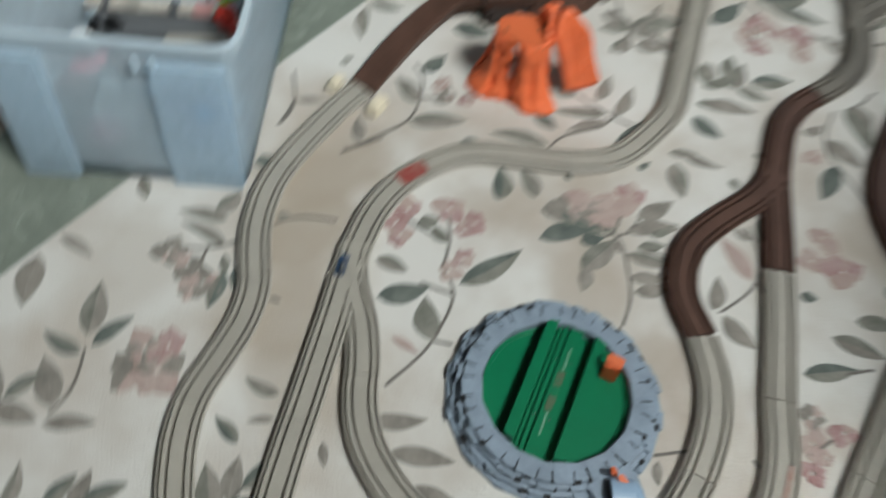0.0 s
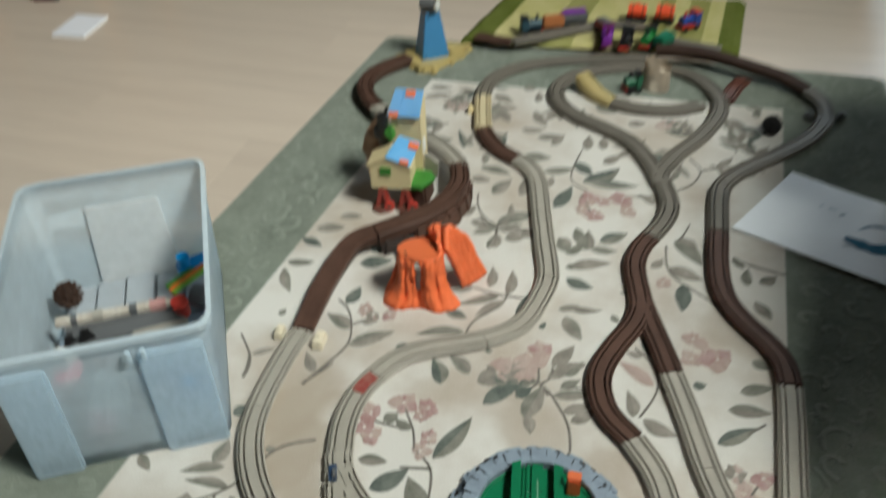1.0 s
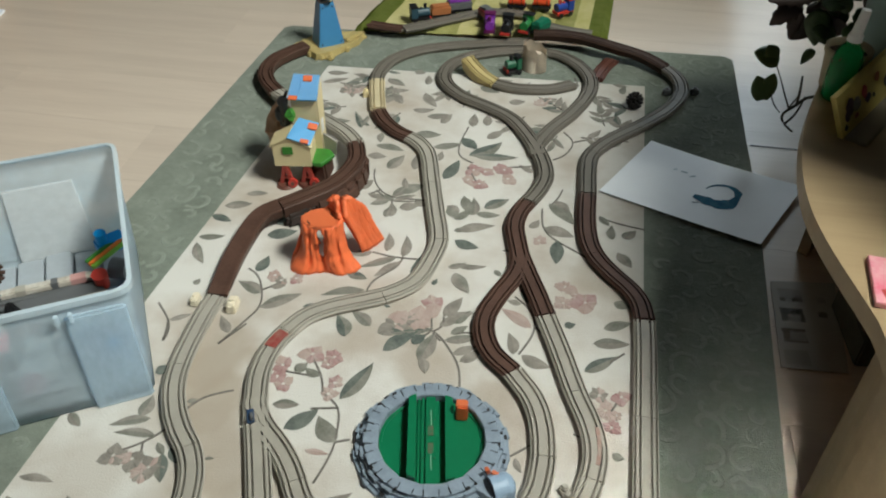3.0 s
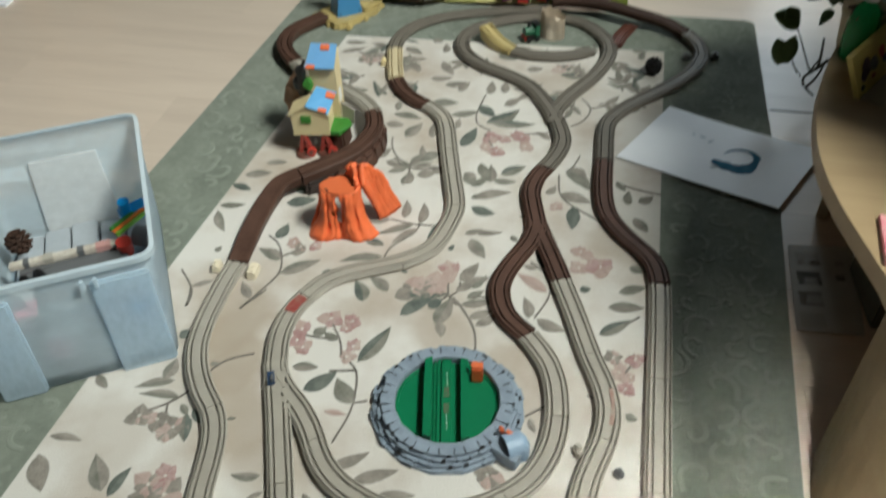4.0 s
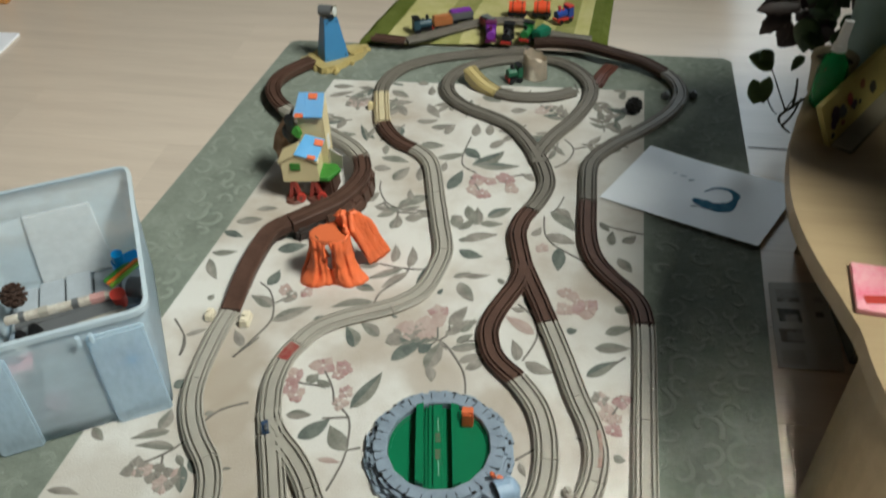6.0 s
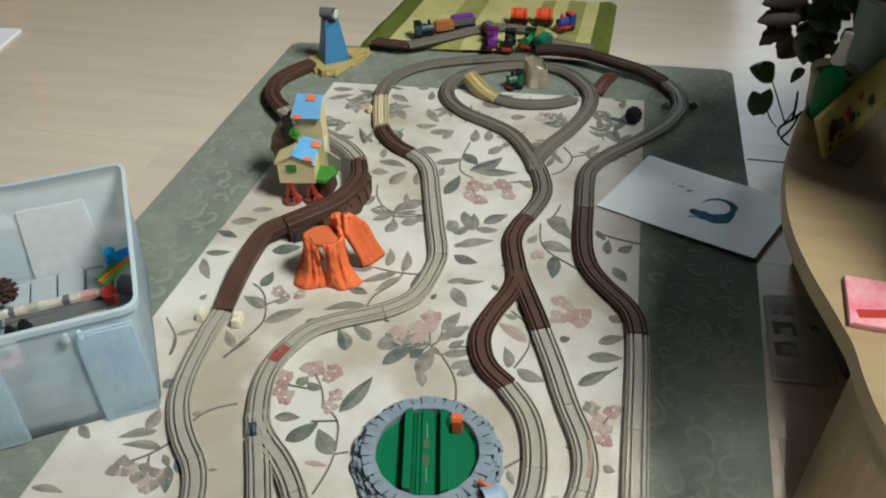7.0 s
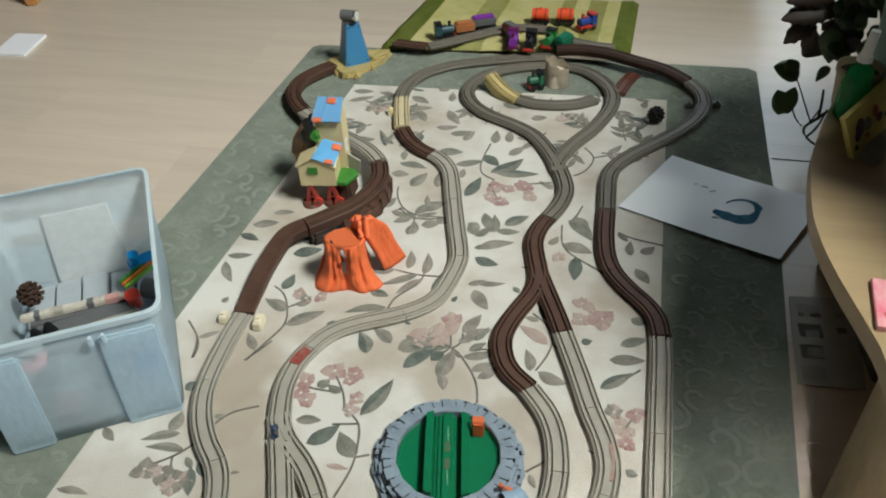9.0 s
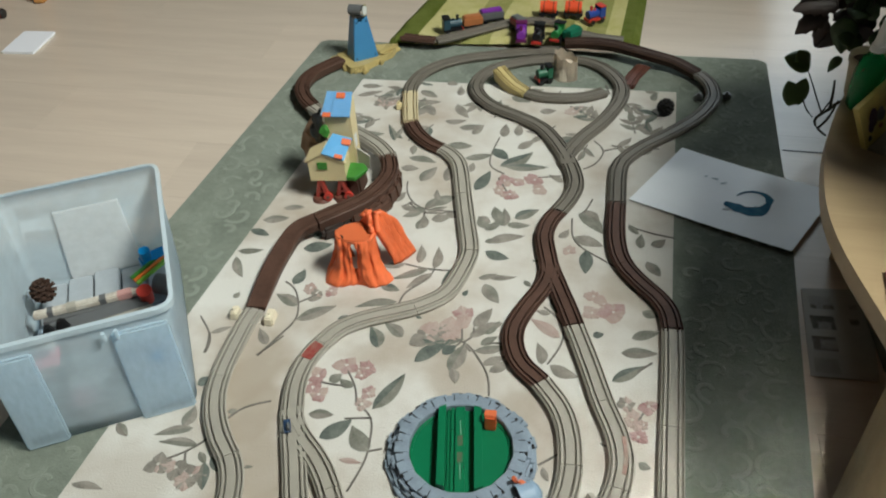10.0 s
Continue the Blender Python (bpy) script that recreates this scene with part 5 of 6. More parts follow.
part("bracket", box(bmesh.new(), (0.012, 0.006, 0.014), (-0.004, -0.006, 0.120), 0.001), GREYM, tower)

# ---------------------------------------------------------------- sandstone stump, engine beside it, dark cone
stump = thing("castle_stump", at(-0.037, 0.938, 0, -10), "sandy toy castle turret with a broken top", "toy turret")
bm = bmesh.new()
n = 28
prev = None
for z in (0.0, 0.02, 0.04, 0.058):
    ring = [bm.verts.new((0.030 * math.cos(a) * (1 - 0.10 * z / 0.058), 0.022 * math.sin(a) * (1 - 0.10 * z / 0.058), z + (0.005 * (math.sin(7 * a) > 0) + 0.008 * math.cos(a - 2.9) - 0.004 if z > 0.05 else 0))) for a in [2 * math.pi * i / n for i in range(n)]]
    if prev:
        for i in range(n):
            bm.faces.new((prev[i], prev[(i + 1) % n], ring[(i + 1) % n], ring[i]))
    prev = ring
bmesh.ops.solidify(bm, geom=bm.faces[:], thickness=0.004)
part("wall", bm, STONE, stump)
part("floor_plate", tube(bmesh.new(), 0.0235, 0.0205, 0.036, n=20), STONE, stump)


def engine(x, y, z, turn, body, trim, label, length=0.052, face=None, tank=False, category="toy train", open_top=None):
    """A small toy railway engine or wagon on wheels."""
    t = thing("toy_engine" if not tank else "toy_wagon", at(x, y, z, turn), label, category, "toy trains")
    h = length / 2
    part("chassis", box(bmesh.new(), (0.024, length, 0.007), (0, 0, 0.006), 0.001), trim, t)
    if tank:
        b = tube(bmesh.new(), 0.015, 0.015, length * 0.86, (0, length * 0.43, 0.026), (90, 0, 0), 22)
        part("tank", b, body, t)
        for s in (-0.25, 0.25):
            part("strap", tube(bmesh.new(), 0.0154, 0.0154, 0.002, (0, s * length, 0.026), (90, 0, 0), 22), trim, t)
        part("filler", tube(bmesh.new(), 0.004, 0.0035, 0.004, (0, 0, 0.040), n=12), body, t)
    elif open_top:
        part("hopper", box(bmesh.new(), (0.026, length * 0.95, 0.018), (0, 0, 0.012), 0.0015, top=(1.1, 1.04)), body, t)
        part("load", rough_up(box(bmesh.new(), (0.022, length * 0.85, 0.007), (0, 0, 0.028), 0.002), 0.003, 90, False), open_top, t)
    else:
        part("boiler", tube(bmesh.new(), 0.0105, 0.0105, length * 0.6, (0, length * 0.14, 0.023), (90, 0, 0), 20), body, t)
        cab = part("cab", box(bmesh.new(), (0.025, length * 0.34, 0.027), (0, h - length * 0.18, 0.012), 0.0012), body, t)
        part("roof", box(bmesh.new(), (0.028, length * 0.38, 0.003), (0, h - length * 0.18, 0.039), 0.0012), trim, cab)
        part("funnel", tube(bmesh.new(), 0.0035, 0.0042, 0.012, (0, -h + 0.012, 0.032), n=12), trim, t)
        part("dome", ball(bmesh.new(), 0.0042, (0, -0.002, 0.033), n=10), trim, t)
        part("smokebox", tube(bmesh.new(), 0.0095, 0.0095, 0.002, (0, -h + 0.0045, 0.023), (90, 0, 0), 20), face or trim, t)
        part("buffer_beam", box(bmesh.new(), (0.025, 0.003, 0.007), (0, -h + 0.001, 0.007), 0.0005), RED if trim is BLACK else trim, t)
    for sx in (-0.0125, 0.0125):
        for sy in (-0.3, 0.3):
            part("wheel", tube(bmesh.new(), 0.006, 0.006, 0.003, (sx - 0.0015, sy * length, 0.006), (0, 90, 0), 14), BLACK, t)
    return t


engine(-0.083, 0.912, 0.0, -60, material("dark_green_plastic", (0.015, 0.12, 0.06), 0.4, vary=0.2), BLACK, "small dark green toy engine beside the turret", 0.036)
cone = thing("pine_cone", at(0.190, 0.803, 0), "dark pine cone lying on the rug", "pine cone")


def pine_cone(parent, r, lift, CONE):
    part("core", ball(bmesh.new(), r * 0.7, (0, 0, lift), (1, 1, 1.1)), CONE, parent)
    for k in range(54):
        z = 1 - 2 * (k + 0.5) / 54
        a = 2.39996 * k
        s = math.sqrt(1 - z * z)
        b = box(bmesh.new(), (r * 0.42, r * 0.5, r * 0.10), (0, 0, 0), 0, top=(0.6, 0.6))
        d = Vector((s * math.cos(a), s * math.sin(a), z))
        m = Matrix.Translation(Vector((0, 0, lift)) + d * r * 0.8) @ d.to_track_quat("Y", "Z").to_matrix().to_4x4()
        bmesh.ops.transform(b, matrix=m, verts=b.verts)
        part("scale", b, CONE, parent)


pine_cone(cone, 0.0185, 0.0185, CHAR)

# ---------------------------------------------------------------- striped green mat with trains
mat = thing("bath_mat", at(0, 0), "striped green chenille mat lying on floor and rug", "mat")
C = [Vector((-0.494, 1.050)), Vector((-0.437, 1.362)), Vector((0.145, 1.410)), Vector((0.130, 1.109))]
edges = [0.0, 0.11, 0.30, 0.41, 0.50, 0.66, 0.72, 0.78, 0.86, 0.92, 1.0]
tones = [MAT_DARK, MAT_LIGHT, MAT_MID, MAT_LIGHT, MAT_LIGHT, MAT_MID, MAT_LIGHT, MAT_MID, MAT_LIGHT, MAT_DARK]
for (u0, u1), tone in zip(zip(edges, edges[1:]), tones):
    bm = bmesh.new()
    nu, nv = max(2, round((u1 - u0) * 40)), 16
    grid = []
    for i in range(nu + 1):
        u = u0 + (u1 - u0) * i / nu
        row = []
        for j in range(nv + 1):
            v = j / nv
            q = (C[0] * (1 - v) + C[1] * v) * (1 - u) + (C[3] * (1 - v) + C[2] * v) * u
            z = 0.016 + 0.004 * noise.noise(Vector((u * 7, v * 4, 0))) - 0.012 * (j in (0, nv)) - 0.010 * (u in (0.0, 1.0))
            row.append(bm.verts.new((q.x, q.y + 0.003 * noise.noise(Vector((u * 20, v, 1))), z)))
        grid.append(row)
    for i in range(nu):
        for j in range(nv):
            bm.faces.new((grid[i][j], grid[i + 1][j], grid[i + 1][j + 1], grid[i][j + 1]))
    bmesh.ops.recalc_face_normals(bm, faces=bm.faces)
    bmesh.ops.solidify(bm, geom=bm.faces[:], thickness=0.004)
    part("stripe", bm, tone, mat)
MZ = 0.020
line([(-0.450, 1.046, 0.030), (-0.410, 1.040, 0.030), (-0.365, 1.036, 0.030)], BROWN, piece=0.3, deep=0.01, note="lying on the green mat")
line([(-0.363, 1.0365, 0.030), (-0.332, 1.056, 0.030), (-0.263, 1.106, 0.030), (-0.190, 1.158, 0.030), (-0.13, 1.172, 0.030), (-0.07, 1.165, 0.030)], GREY_TAN, piece=0.15, deep=0.01, note="lying on the green mat")
line([(-0.02, 1.112, 0.030), (0.03, 1.096, 0.030), (0.090, 1.088, 0.030)], GREY_TAN, piece=0.15, deep=0.01, note="lying on the green mat")
TEAL_PL = material("slate_teal_plastic", (0.03, 0.075, 0.10), 0.4, vary=0.2)
CLAYRED = material("terracotta_plastic", (0.46, 0.17, 0.06), 0.5, vary=0.2)
ENG_GREEN = material("engine_green_plastic", (0.02, 0.20, 0.05), 0.35, vary=0.1)
ENG_TEAL = material("tender_green_plastic", (0.01, 0.16, 0.09), 0.35, vary=0.1)
ENG_BLUE = material("engine_blue_plastic", (0.02, 0.06, 0.30), 0.35, vary=0.1)
engine(-0.334, 1.098, MZ, 115, TEAL_PL, BLACK, "slate blue toy engine on the green mat", 0.05, WHITE)
engine(-0.288, 1.126, MZ, 115, CLAYRED, BLACK, "terracotta toy truck on the green mat", 0.05, open_top=CLAYRED)
engine(-0.246, 1.166, MZ, 115, GREYM, BLACK, "grey toy wagon with a purple load", 0.062, open_top=PURPLE)
engine(-0.157, 1.072, MZ, 5, PURPLE, material("plum_plastic", (0.12, 0.01, 0.08), 0.4), "purple toy engine on the green mat", 0.052, WHITE)
engine(-0.115, 1.068, MZ, -4, BLACK, BLACK, "black toy engine on the green mat", 0.056, WHITE)
engine(-0.069, 1.084, MZ, -14, ENG_GREEN, BLACK, "green toy engine on the green mat", 0.050, WHITE)
engine(-0.034, 1.084, MZ, -32, ENG_TEAL, BLACK, "dark green toy tender on the green mat", 0.048, open_top=ENG_TEAL)
engine(-0.172, 1.130, MZ, 40, material("maroon_plastic", (0.22, 0.03, 0.03), 0.4), BLACK, "maroon toy truck on the green mat", 0.040, open_top=GREYM)
engine(-0.105, 1.212, MZ, 90, material("tanker_orange_plastic", (0.80, 0.09, 0.03), 0.35), BLACK, "orange red toy tank wagon on the mat", 0.048, tank=True)
engine(-0.042, 1.219, MZ, 90, material("tanker_orange_red_plastic", (0.80, 0.09, 0.03), 0.35), BLACK, "orange red toy tank wagon on the mat", 0.048, tank=True)
engine(0.014, 1.195, MZ, -50, ENG_BLUE, RED, "blue and red toy engine on the green mat", 0.050, WHITE)

# ---------------------------------------------------------------- drawing on the rug, sheets on the floor


def flat_sheet(bm, corners, z, curl=0.0, n=10):
    p = [Vector((*q, 0)) for q in corners]
    grid = []
    for i in range(n + 1):
        u = i / n
        grid.append([bm.verts.new((p[0] * (1 - v) + p[3] * v) * (1 - u) + (p[1] * (1 - v) + p[2] * v) * u + Vector((0, 0, z + curl * (u - 0.5) ** 2 * 4 * (0.5 + v)))) for v in [j / n for j in range(n + 1)]])
    for i in range(n):
        for j in range(n):
            bm.faces.new((grid[i][j], grid[i + 1][j], grid[i + 1][j + 1], grid[i][j + 1]))
    bmesh.ops.recalc_face_normals(bm, faces=bm.faces)
    bmesh.ops.solidify(bm, geom=bm.faces[:], thickness=0.0006)
    return bm


drawing = thing("drawing", at(0, 0), "white sheet of paper with a blue painted swirl", "drawing")
part("sheet", flat_sheet(bmesh.new(), [(0.124, 0.483), (0.403, 0.374), (0.503, 0.558), (0.224, 0.667)], 0.0035, 0.003), PAPER, drawing)
b = bmesh.new()
prev = None
brush = spline([(0.298, 0.499), (0.318, 0.487), (0.345, 0.477), (0.368, 0.488), (0.381, 0.511), (0.374, 0.532), (0.356, 0.540), (0.336, 0.536), (0.322, 0.524)], 0.004)
for i, q in enumerate(brush):
    f = i / (len(brush) - 1)
    d = (brush[min(i + 1, len(brush) - 1)] - brush[max(i - 1, 0)]).normalized()
    w = 0.0135 * min(1.0, 0.35 + 4 * f) * min(1.0, 0.08 + 1.5 * (1 - f) ** 1.4) * (1 + 0.12 * math.sin(23 * f) + 0.08 * math.sin(57 * f))
    pair = [b.verts.new(q + Vector((-d.y, d.x, 0)) * s * w + Vector((0, 0, 0.0048))) for s in (-1, 1)]
    if prev:
        b.faces.new((prev[0], prev[1], pair[1], pair[0]))
    prev = pair
part("swirl", b, INK, drawing, "blue watercolour swirl")
for x, y, t in ((0.266, 0.578, 20), (0.285, 0.572, -15), (0.300, 0.560, 25), (0.30, 0.478, 10)):
    part("pencil_mark", box(bmesh.new(), (0.012, 0.003, 0.0003), (x, y, 0.0046), 0, (0, 0, t)), INK_PALE, drawing)

FZ = FLOOR_Z
sheet = thing("picture_sheet", at(0, 0), "grey sheet with small printed pictures on the floor", "printed sheet")
part("page", flat_sheet(bmesh.new(), [(0.403, 0.102), (0.500, 0.106), (0.516, 0.306), (0.412, 0.294)], FZ + 0.0016), SHEET, sheet)
OLIVE = material("olive_print", (0.20, 0.19, 0.04), 0.7, vary=0.3, scale=60)
TAUPE = material("taupe_print", (0.22, 0.19, 0.13), 0.7, vary=0.3, scale=80)
for i, tone in enumerate((OLIVE, TAUPE, DKPRINT, TAUPE)):
    part("picture", box(bmesh.new(), (0.036, 0.030, 0.0004), (0.430 + 0.003 * i, 0.126 + 0.046 * i, FZ + 0.0018), 0, (0, 0, 3)), tone, sheet)
for i in range(2):
    part("picture", box(bmesh.new(), (0.014, 0.012, 0.0004), (0.484 + 0.003 * i, 0.226 + 0.034 * i, FZ + 0.0018), 0, (0, 0, 3)), DKPRINT, sheet)
tagged(mesh_object("floor_seam", box(bmesh.new(), (0.62, 0.0034, 0.0012), (0.735, 0.709, FZ + 0.0002), 0.0004), BLACK), "thin dark joint strip in the laminate floor", "floor joint", kind="structure")
crate = thing("dark_box", at(0.545, 0.190, FZ, 4), "dark brown cardboard box under the table", "box")
part("body", box(bmesh.new(), (0.08, 0.13, 0.05), (0, 0, 0), 0.003), DKPRINT, crate)
part("lid", box(bmesh.new(), (0.084, 0.134, 0.012), (0, 0, 0.046), 0.002), DKPRINT, crate)

# ---------------------------------------------------------------- low beech table and what stands on it
TZ = 0.345
PLUM = material("plum_print", (0.10, 0.05, 0.09), 0.5, vary=0.4, scale=120)
GAME_X, GAME_Y, GAME_T, LID_Y, LID_Z = 0.397, 0.178, 56.6, 0.025, 0.050
table = thing("low_table", at(0, 0), "low beech veneer table with a curved edge", "table")
rim = [tuple(q)[:2] for q in spline([(0.640, 0.545), (0.520, 0.500), (0.440, 0.415), (0.398, 0.335), (0.356, 0.215), (0.338, 0.124), (0.332, 0.065), (0.332, 0.017), (0.343, -0.055), (0.358, -0.115), (0.368, -0.160)], 0.02)]
rim += [tuple(q)[:2] for q in spline([(0.3685, -0.175), (0.370, -0.225), (0.385, -0.290), (0.425, -0.370), (0.52, -0.45)], 0.02)]
outline = rim + [(0.95, -0.45), (0.95, 0.545)]
bm = slab(bmesh.new(), outline, TZ - 0.024, TZ)
bmesh.ops.bevel(bm, geom=[e for e in bm.edges if abs(e.verts[0].co.z - e.verts[1].co.z) < 1e-5], offset=0.003, segments=2, affect="EDGES")
part("tabletop", bm, BEECH, table, "curved beech tabletop")
b = ribbon(bmesh.new(), [Vector((x + 0.012, y, 0)) for x, y in [tuple(q)[:2] for q in spline([(0.395, -0.12), (0.382, -0.17), (0.384, -0.225), (0.398, -0.285), (0.436, -0.36), (0.53, -0.435)], 0.02)]], [(-0.009, FZ + 0.0002), (0.009, FZ + 0.0002), (0.009, TZ - 0.024), (-0.009, TZ - 0.024)])
for v in b.verts:
    if v.co.z < 0.01:
        v.co.z = FZ + 0.0003
part("side_panel", b, BEECH, table, "curved beech side panel")
# mirrored north panel is unseen, added to block the far light under the top
b = ribbon(bmesh.new(), [Vector((*tuple(q)[:2], 0)) for q in spline([(0.475, 0.375), (0.520, 0.440), (0.580, 0.485), (0.660, 0.515), (0.80, 0.525)], 0.02)], [(-0.009, FZ + 0.0003), (0.009, FZ + 0.0003), (0.009, TZ - 0.024), (-0.009, TZ - 0.024)])
part("side_panel", b, BEECH, table, "curved beech side panel")
# unseen panel, added to keep east light off the floor under the table
part("back_panel", box(bmesh.new(), (0.018, 0.80, TZ - 0.0245 - FZ), (0.64, -0.02, FZ), 0.002), BEECH, table, "upright beech panel added under the top to block light")
for x, y in ((0.90, 0.36), (0.90, -0.40), (0.58, 0.36)):
    part("leg", box(bmesh.new(), (0.045, 0.045, TZ - 0.024 - FZ), (x, y, FZ), 0.003), BEECH, table)

game = thing("game_box", at(GAME_X, GAME_Y, TZ, GAME_T), "yellow printed cardboard game box open on the table", "box")
part("flap", box(bmesh.new(), (0.32, 0.028, 0.005), (0.160, -0.0145, 0), 0.0015), CARD, game, "grey cardboard flap")
lid = bmesh.new()
for x in (-0.001, 0.321):
    [lid.verts.new((x, y, z)) for y, z in ((0.0, 0.0005), (LID_Y, LID_Z), (LID_Y + 0.007, LID_Z - 0.001), (0.007, 0.0005))]
lid.verts.ensure_lookup_table()
v = list(lid.verts)
lid.faces.new(v[:4])
lid.faces.new(v[4:][::-1])
for i in range(4):
    lid.faces.new((v[i], v[(i + 1) % 4], v[4 + (i + 1) % 4], v[4 + i]))
lid = part("lid", lid, BOXYEL, game, "yellow printed lid")
SLOPE = math.degrees(math.atan2(LID_Z, LID_Y))
for x, f, w, h, tone in ((0.030, 0.55, 0.036, 0.026, PLUM), (0.052, 0.50, 0.032, 0.022, GREYM), (0.020, 0.42, 0.020, 0.018, PLUM), (0.078, 0.62, 0.020, 0.022, RED), (0.086, 0.42, 0.026, 0.016, PLUM), (0.012, 0.20, 0.012, 0.010, DKPRINT), (0.104, 0.36, 0.012, 0.008, DKPRINT), (0.122, 0.70, 0.022, 0.016, CLAYRED), (0.150, 0.40, 0.03, 0.02, DKPRINT), (0.046, 0.26, 0.016, 0.008, CLAYRED)):
    p = bmesh.ops.create_circle(q := bmesh.new(), cap_ends=True, segments=11, radius=0.5)
    for k, vv in enumerate(q.verts):
        vv.co *= 0.8 + 0.3 * noise.noise(Vector((k * 1.7, x * 50, 0)))
    bmesh.ops.scale(q, vec=(w, h, 1), verts=q.verts)
    bmesh.ops.transform(q, matrix=pose(x, f * LID_Y - 0.0012, f * LID_Z + 0.0006, SLOPE, 0, 0), verts=q.verts)
    part("printed_patch", q, tone, lid)

bottle = thing("spray_bottle", at(0.405, 0.285, TZ), "green translucent spray bottle with a white nozzle", "bottle")
bm = bmesh.new()
prev = None
for r, z in ((0.015, 0.0), (0.0185, 0.004), (0.020, 0.03), (0.020, 0.055), (0.016, 0.072), (0.009, 0.080), (0.009, 0.086)):
    ring = [bm.verts.new((r * math.cos(2 * math.pi * i / 28), r * math.sin(2 * math.pi * i / 28), z)) for i in range(28)]
    if prev:
        for i in range(28):
            bm.faces.new((prev[i], prev[(i + 1) % 28], ring[(i + 1) % 28], ring[i]))
    else:
        bm.faces.new(ring)
    prev = ring
part("body", bm, BOTTLE, bottle, "green translucent body", True)
part("collar", tube(bmesh.new(), 0.0100, 0.0090, 0.009, (0, 0, 0.085), n=24), WHITE, bottle)
part("nozzle", tube(bmesh.new(), 0.0075, 0.0060, 0.034, (0, 0, 0.0935), (0, 4, 0), 18), WHITE, bottle, "white nozzle")
card = thing("pink_card", at(0.366, -0.115, TZ, -6), "pink and red printed card lying on the table", "card")
part("cover", box(bmesh.new(), (0.10, 0.075, 0.007), (0.053, 0.018, 0), 0.0008), PINK, card)
part("stripe", box(bmesh.new(), (0.034, 0.012, 0.0006), (0.028, 0.000, 0.0068), 0, (0, 0, 14)), RED, card, "red printed stripe")

# ---------------------------------------------------------------- house plant
clay = thing("flower_pot", at(0.414, 0.318, TZ), "plain clay coloured flower pot on the table", "pot")
bm = bmesh.new()
prev = None
for r, z in ((0.022, 0.0), (0.024, 0.003), (0.029, 0.050), (0.031, 0.052), (0.031, 0.060), (0.028, 0.060), (0.026, 0.046)):
    ring = [bm.verts.new((r * math.cos(2 * math.pi * i / 32), r * math.sin(2 * math.pi * i / 32), z)) for i in range(32)]
    if prev:
        for i in range(32):
            bm.faces.new((prev[i], prev[(i + 1) % 32], ring[(i + 1) % 32], ring[i]))
    else:
        bm.faces.new(ring)
    prev = ring
part("body", bm, CLAY, clay, "", True)
part("soil", tube(bmesh.new(), 0.0255, 0.0265, 0.006, (0, 0, 0.044), n=24), CONE, clay)
plant = thing("potted_plant", at(0.500, 0.425, TZ), "dark leafy house plant in a grey teal pot", "plant")
bm = bmesh.new()
prev = None
for r, z in ((0.038, 0.0), (0.041, 0.003), (0.049, 0.118), (0.051, 0.120), (0.051, 0.128), (0.047, 0.128), (0.045, 0.10)):
    ring = [bm.verts.new((r * math.cos(2 * math.pi * i / 32), r * math.sin(2 * math.pi * i / 32), z)) for i in range(32)]
    if prev:
        for i in range(32):
            bm.faces.new((prev[i], prev[(i + 1) % 32], ring[(i + 1) % 32], ring[i]))
    else:
        bm.faces.new(ring)
    prev = ring
part("pot", bm, POT, plant, "grey teal pot", True)
part("pot_rim", tube(bmesh.new(), 0.0518, 0.0518, 0.003, (0, 0, 0.1265), n=32), SHEET, plant, "pale pot rim")
part("soil", tube(bmesh.new(), 0.0465, 0.0465, 0.004, (0, 0, 0.1265), n=24), CONE, plant)


def plant_leaf(base, tip, width, mat, lobes=0, owner=None):
    """A drooping leaf from base to tip with a folded midrib; lobes make a toothed edge."""
    base, tip = Vector(base), Vector(tip)
    d = tip - base
    face = Vector((random.uniform(-0.35, 0.35), -0.75, 0.65 + random.uniform(-0.4, 0.4)))
    side = d.cross(face)
    side = (side if side.length > 1e-4 else Vector((1, 0, 0))).normalized()
    bm, n = bmesh.new(), 14
    rows = []
    for i in range(n + 1):
        t = i / n
        w = width * math.sin(math.pi * min(1, 0.06 + 0.94 * t) ** 0.8) ** 0.75 if i < n else 0.001
        if lobes:
            w *= 0.8 + 0.35 * ((i * lobes / n) % 1.0)
        c = base + d * t + Vector((0, 0, 0.10 * d.length * math.sin(math.pi * t)))
        rows.append([bm.verts.new(c + side * w * k + face.normalized() * (-0.25 * w * abs(k))) for k in (-1, -0.5, 0, 0.5, 1)])
    for a, b in zip(rows, rows[1:]):
        for j in range(4):
            bm.faces.new((a[j], a[j + 1], b[j + 1], b[j]))
    bmesh.ops.recalc_face_normals(bm, faces=bm.faces)
    bmesh.ops.solidify(bm, geom=bm.faces[:], thickness=0.0008)
    return part("leaf", bm, mat, owner or plant, smooth=True)


def plant_stem(pts, r, owner=None):
    path = spline(pts, 0.012)
    bm, rings = bmesh.new(), []
    for i, q in enumerate(path):
        d = (path[min(i + 1, len(path) - 1)] - path[max(i - 1, 0)]).normalized()
        u = d.orthogonal().normalized()
        v = d.cross(u)
        k = r * (1 - 0.4 * i / len(path))
        rings.append([bm.verts.new(q + (u * math.cos(a) + v * math.sin(a)) * k) for a in [math.pi * j / 3 for j in range(6)]])
    for a, b in zip(rings, rings[1:]):
        for j in range(6):
            bm.faces.new((a[j], a[(j + 1) % 6], b[(j + 1) % 6], b[j]))
    bm.faces.new(rings[0])
    bm.faces.new(rings[-1])
    return part("stem", bm, STEM, owner or plant, smooth=True)


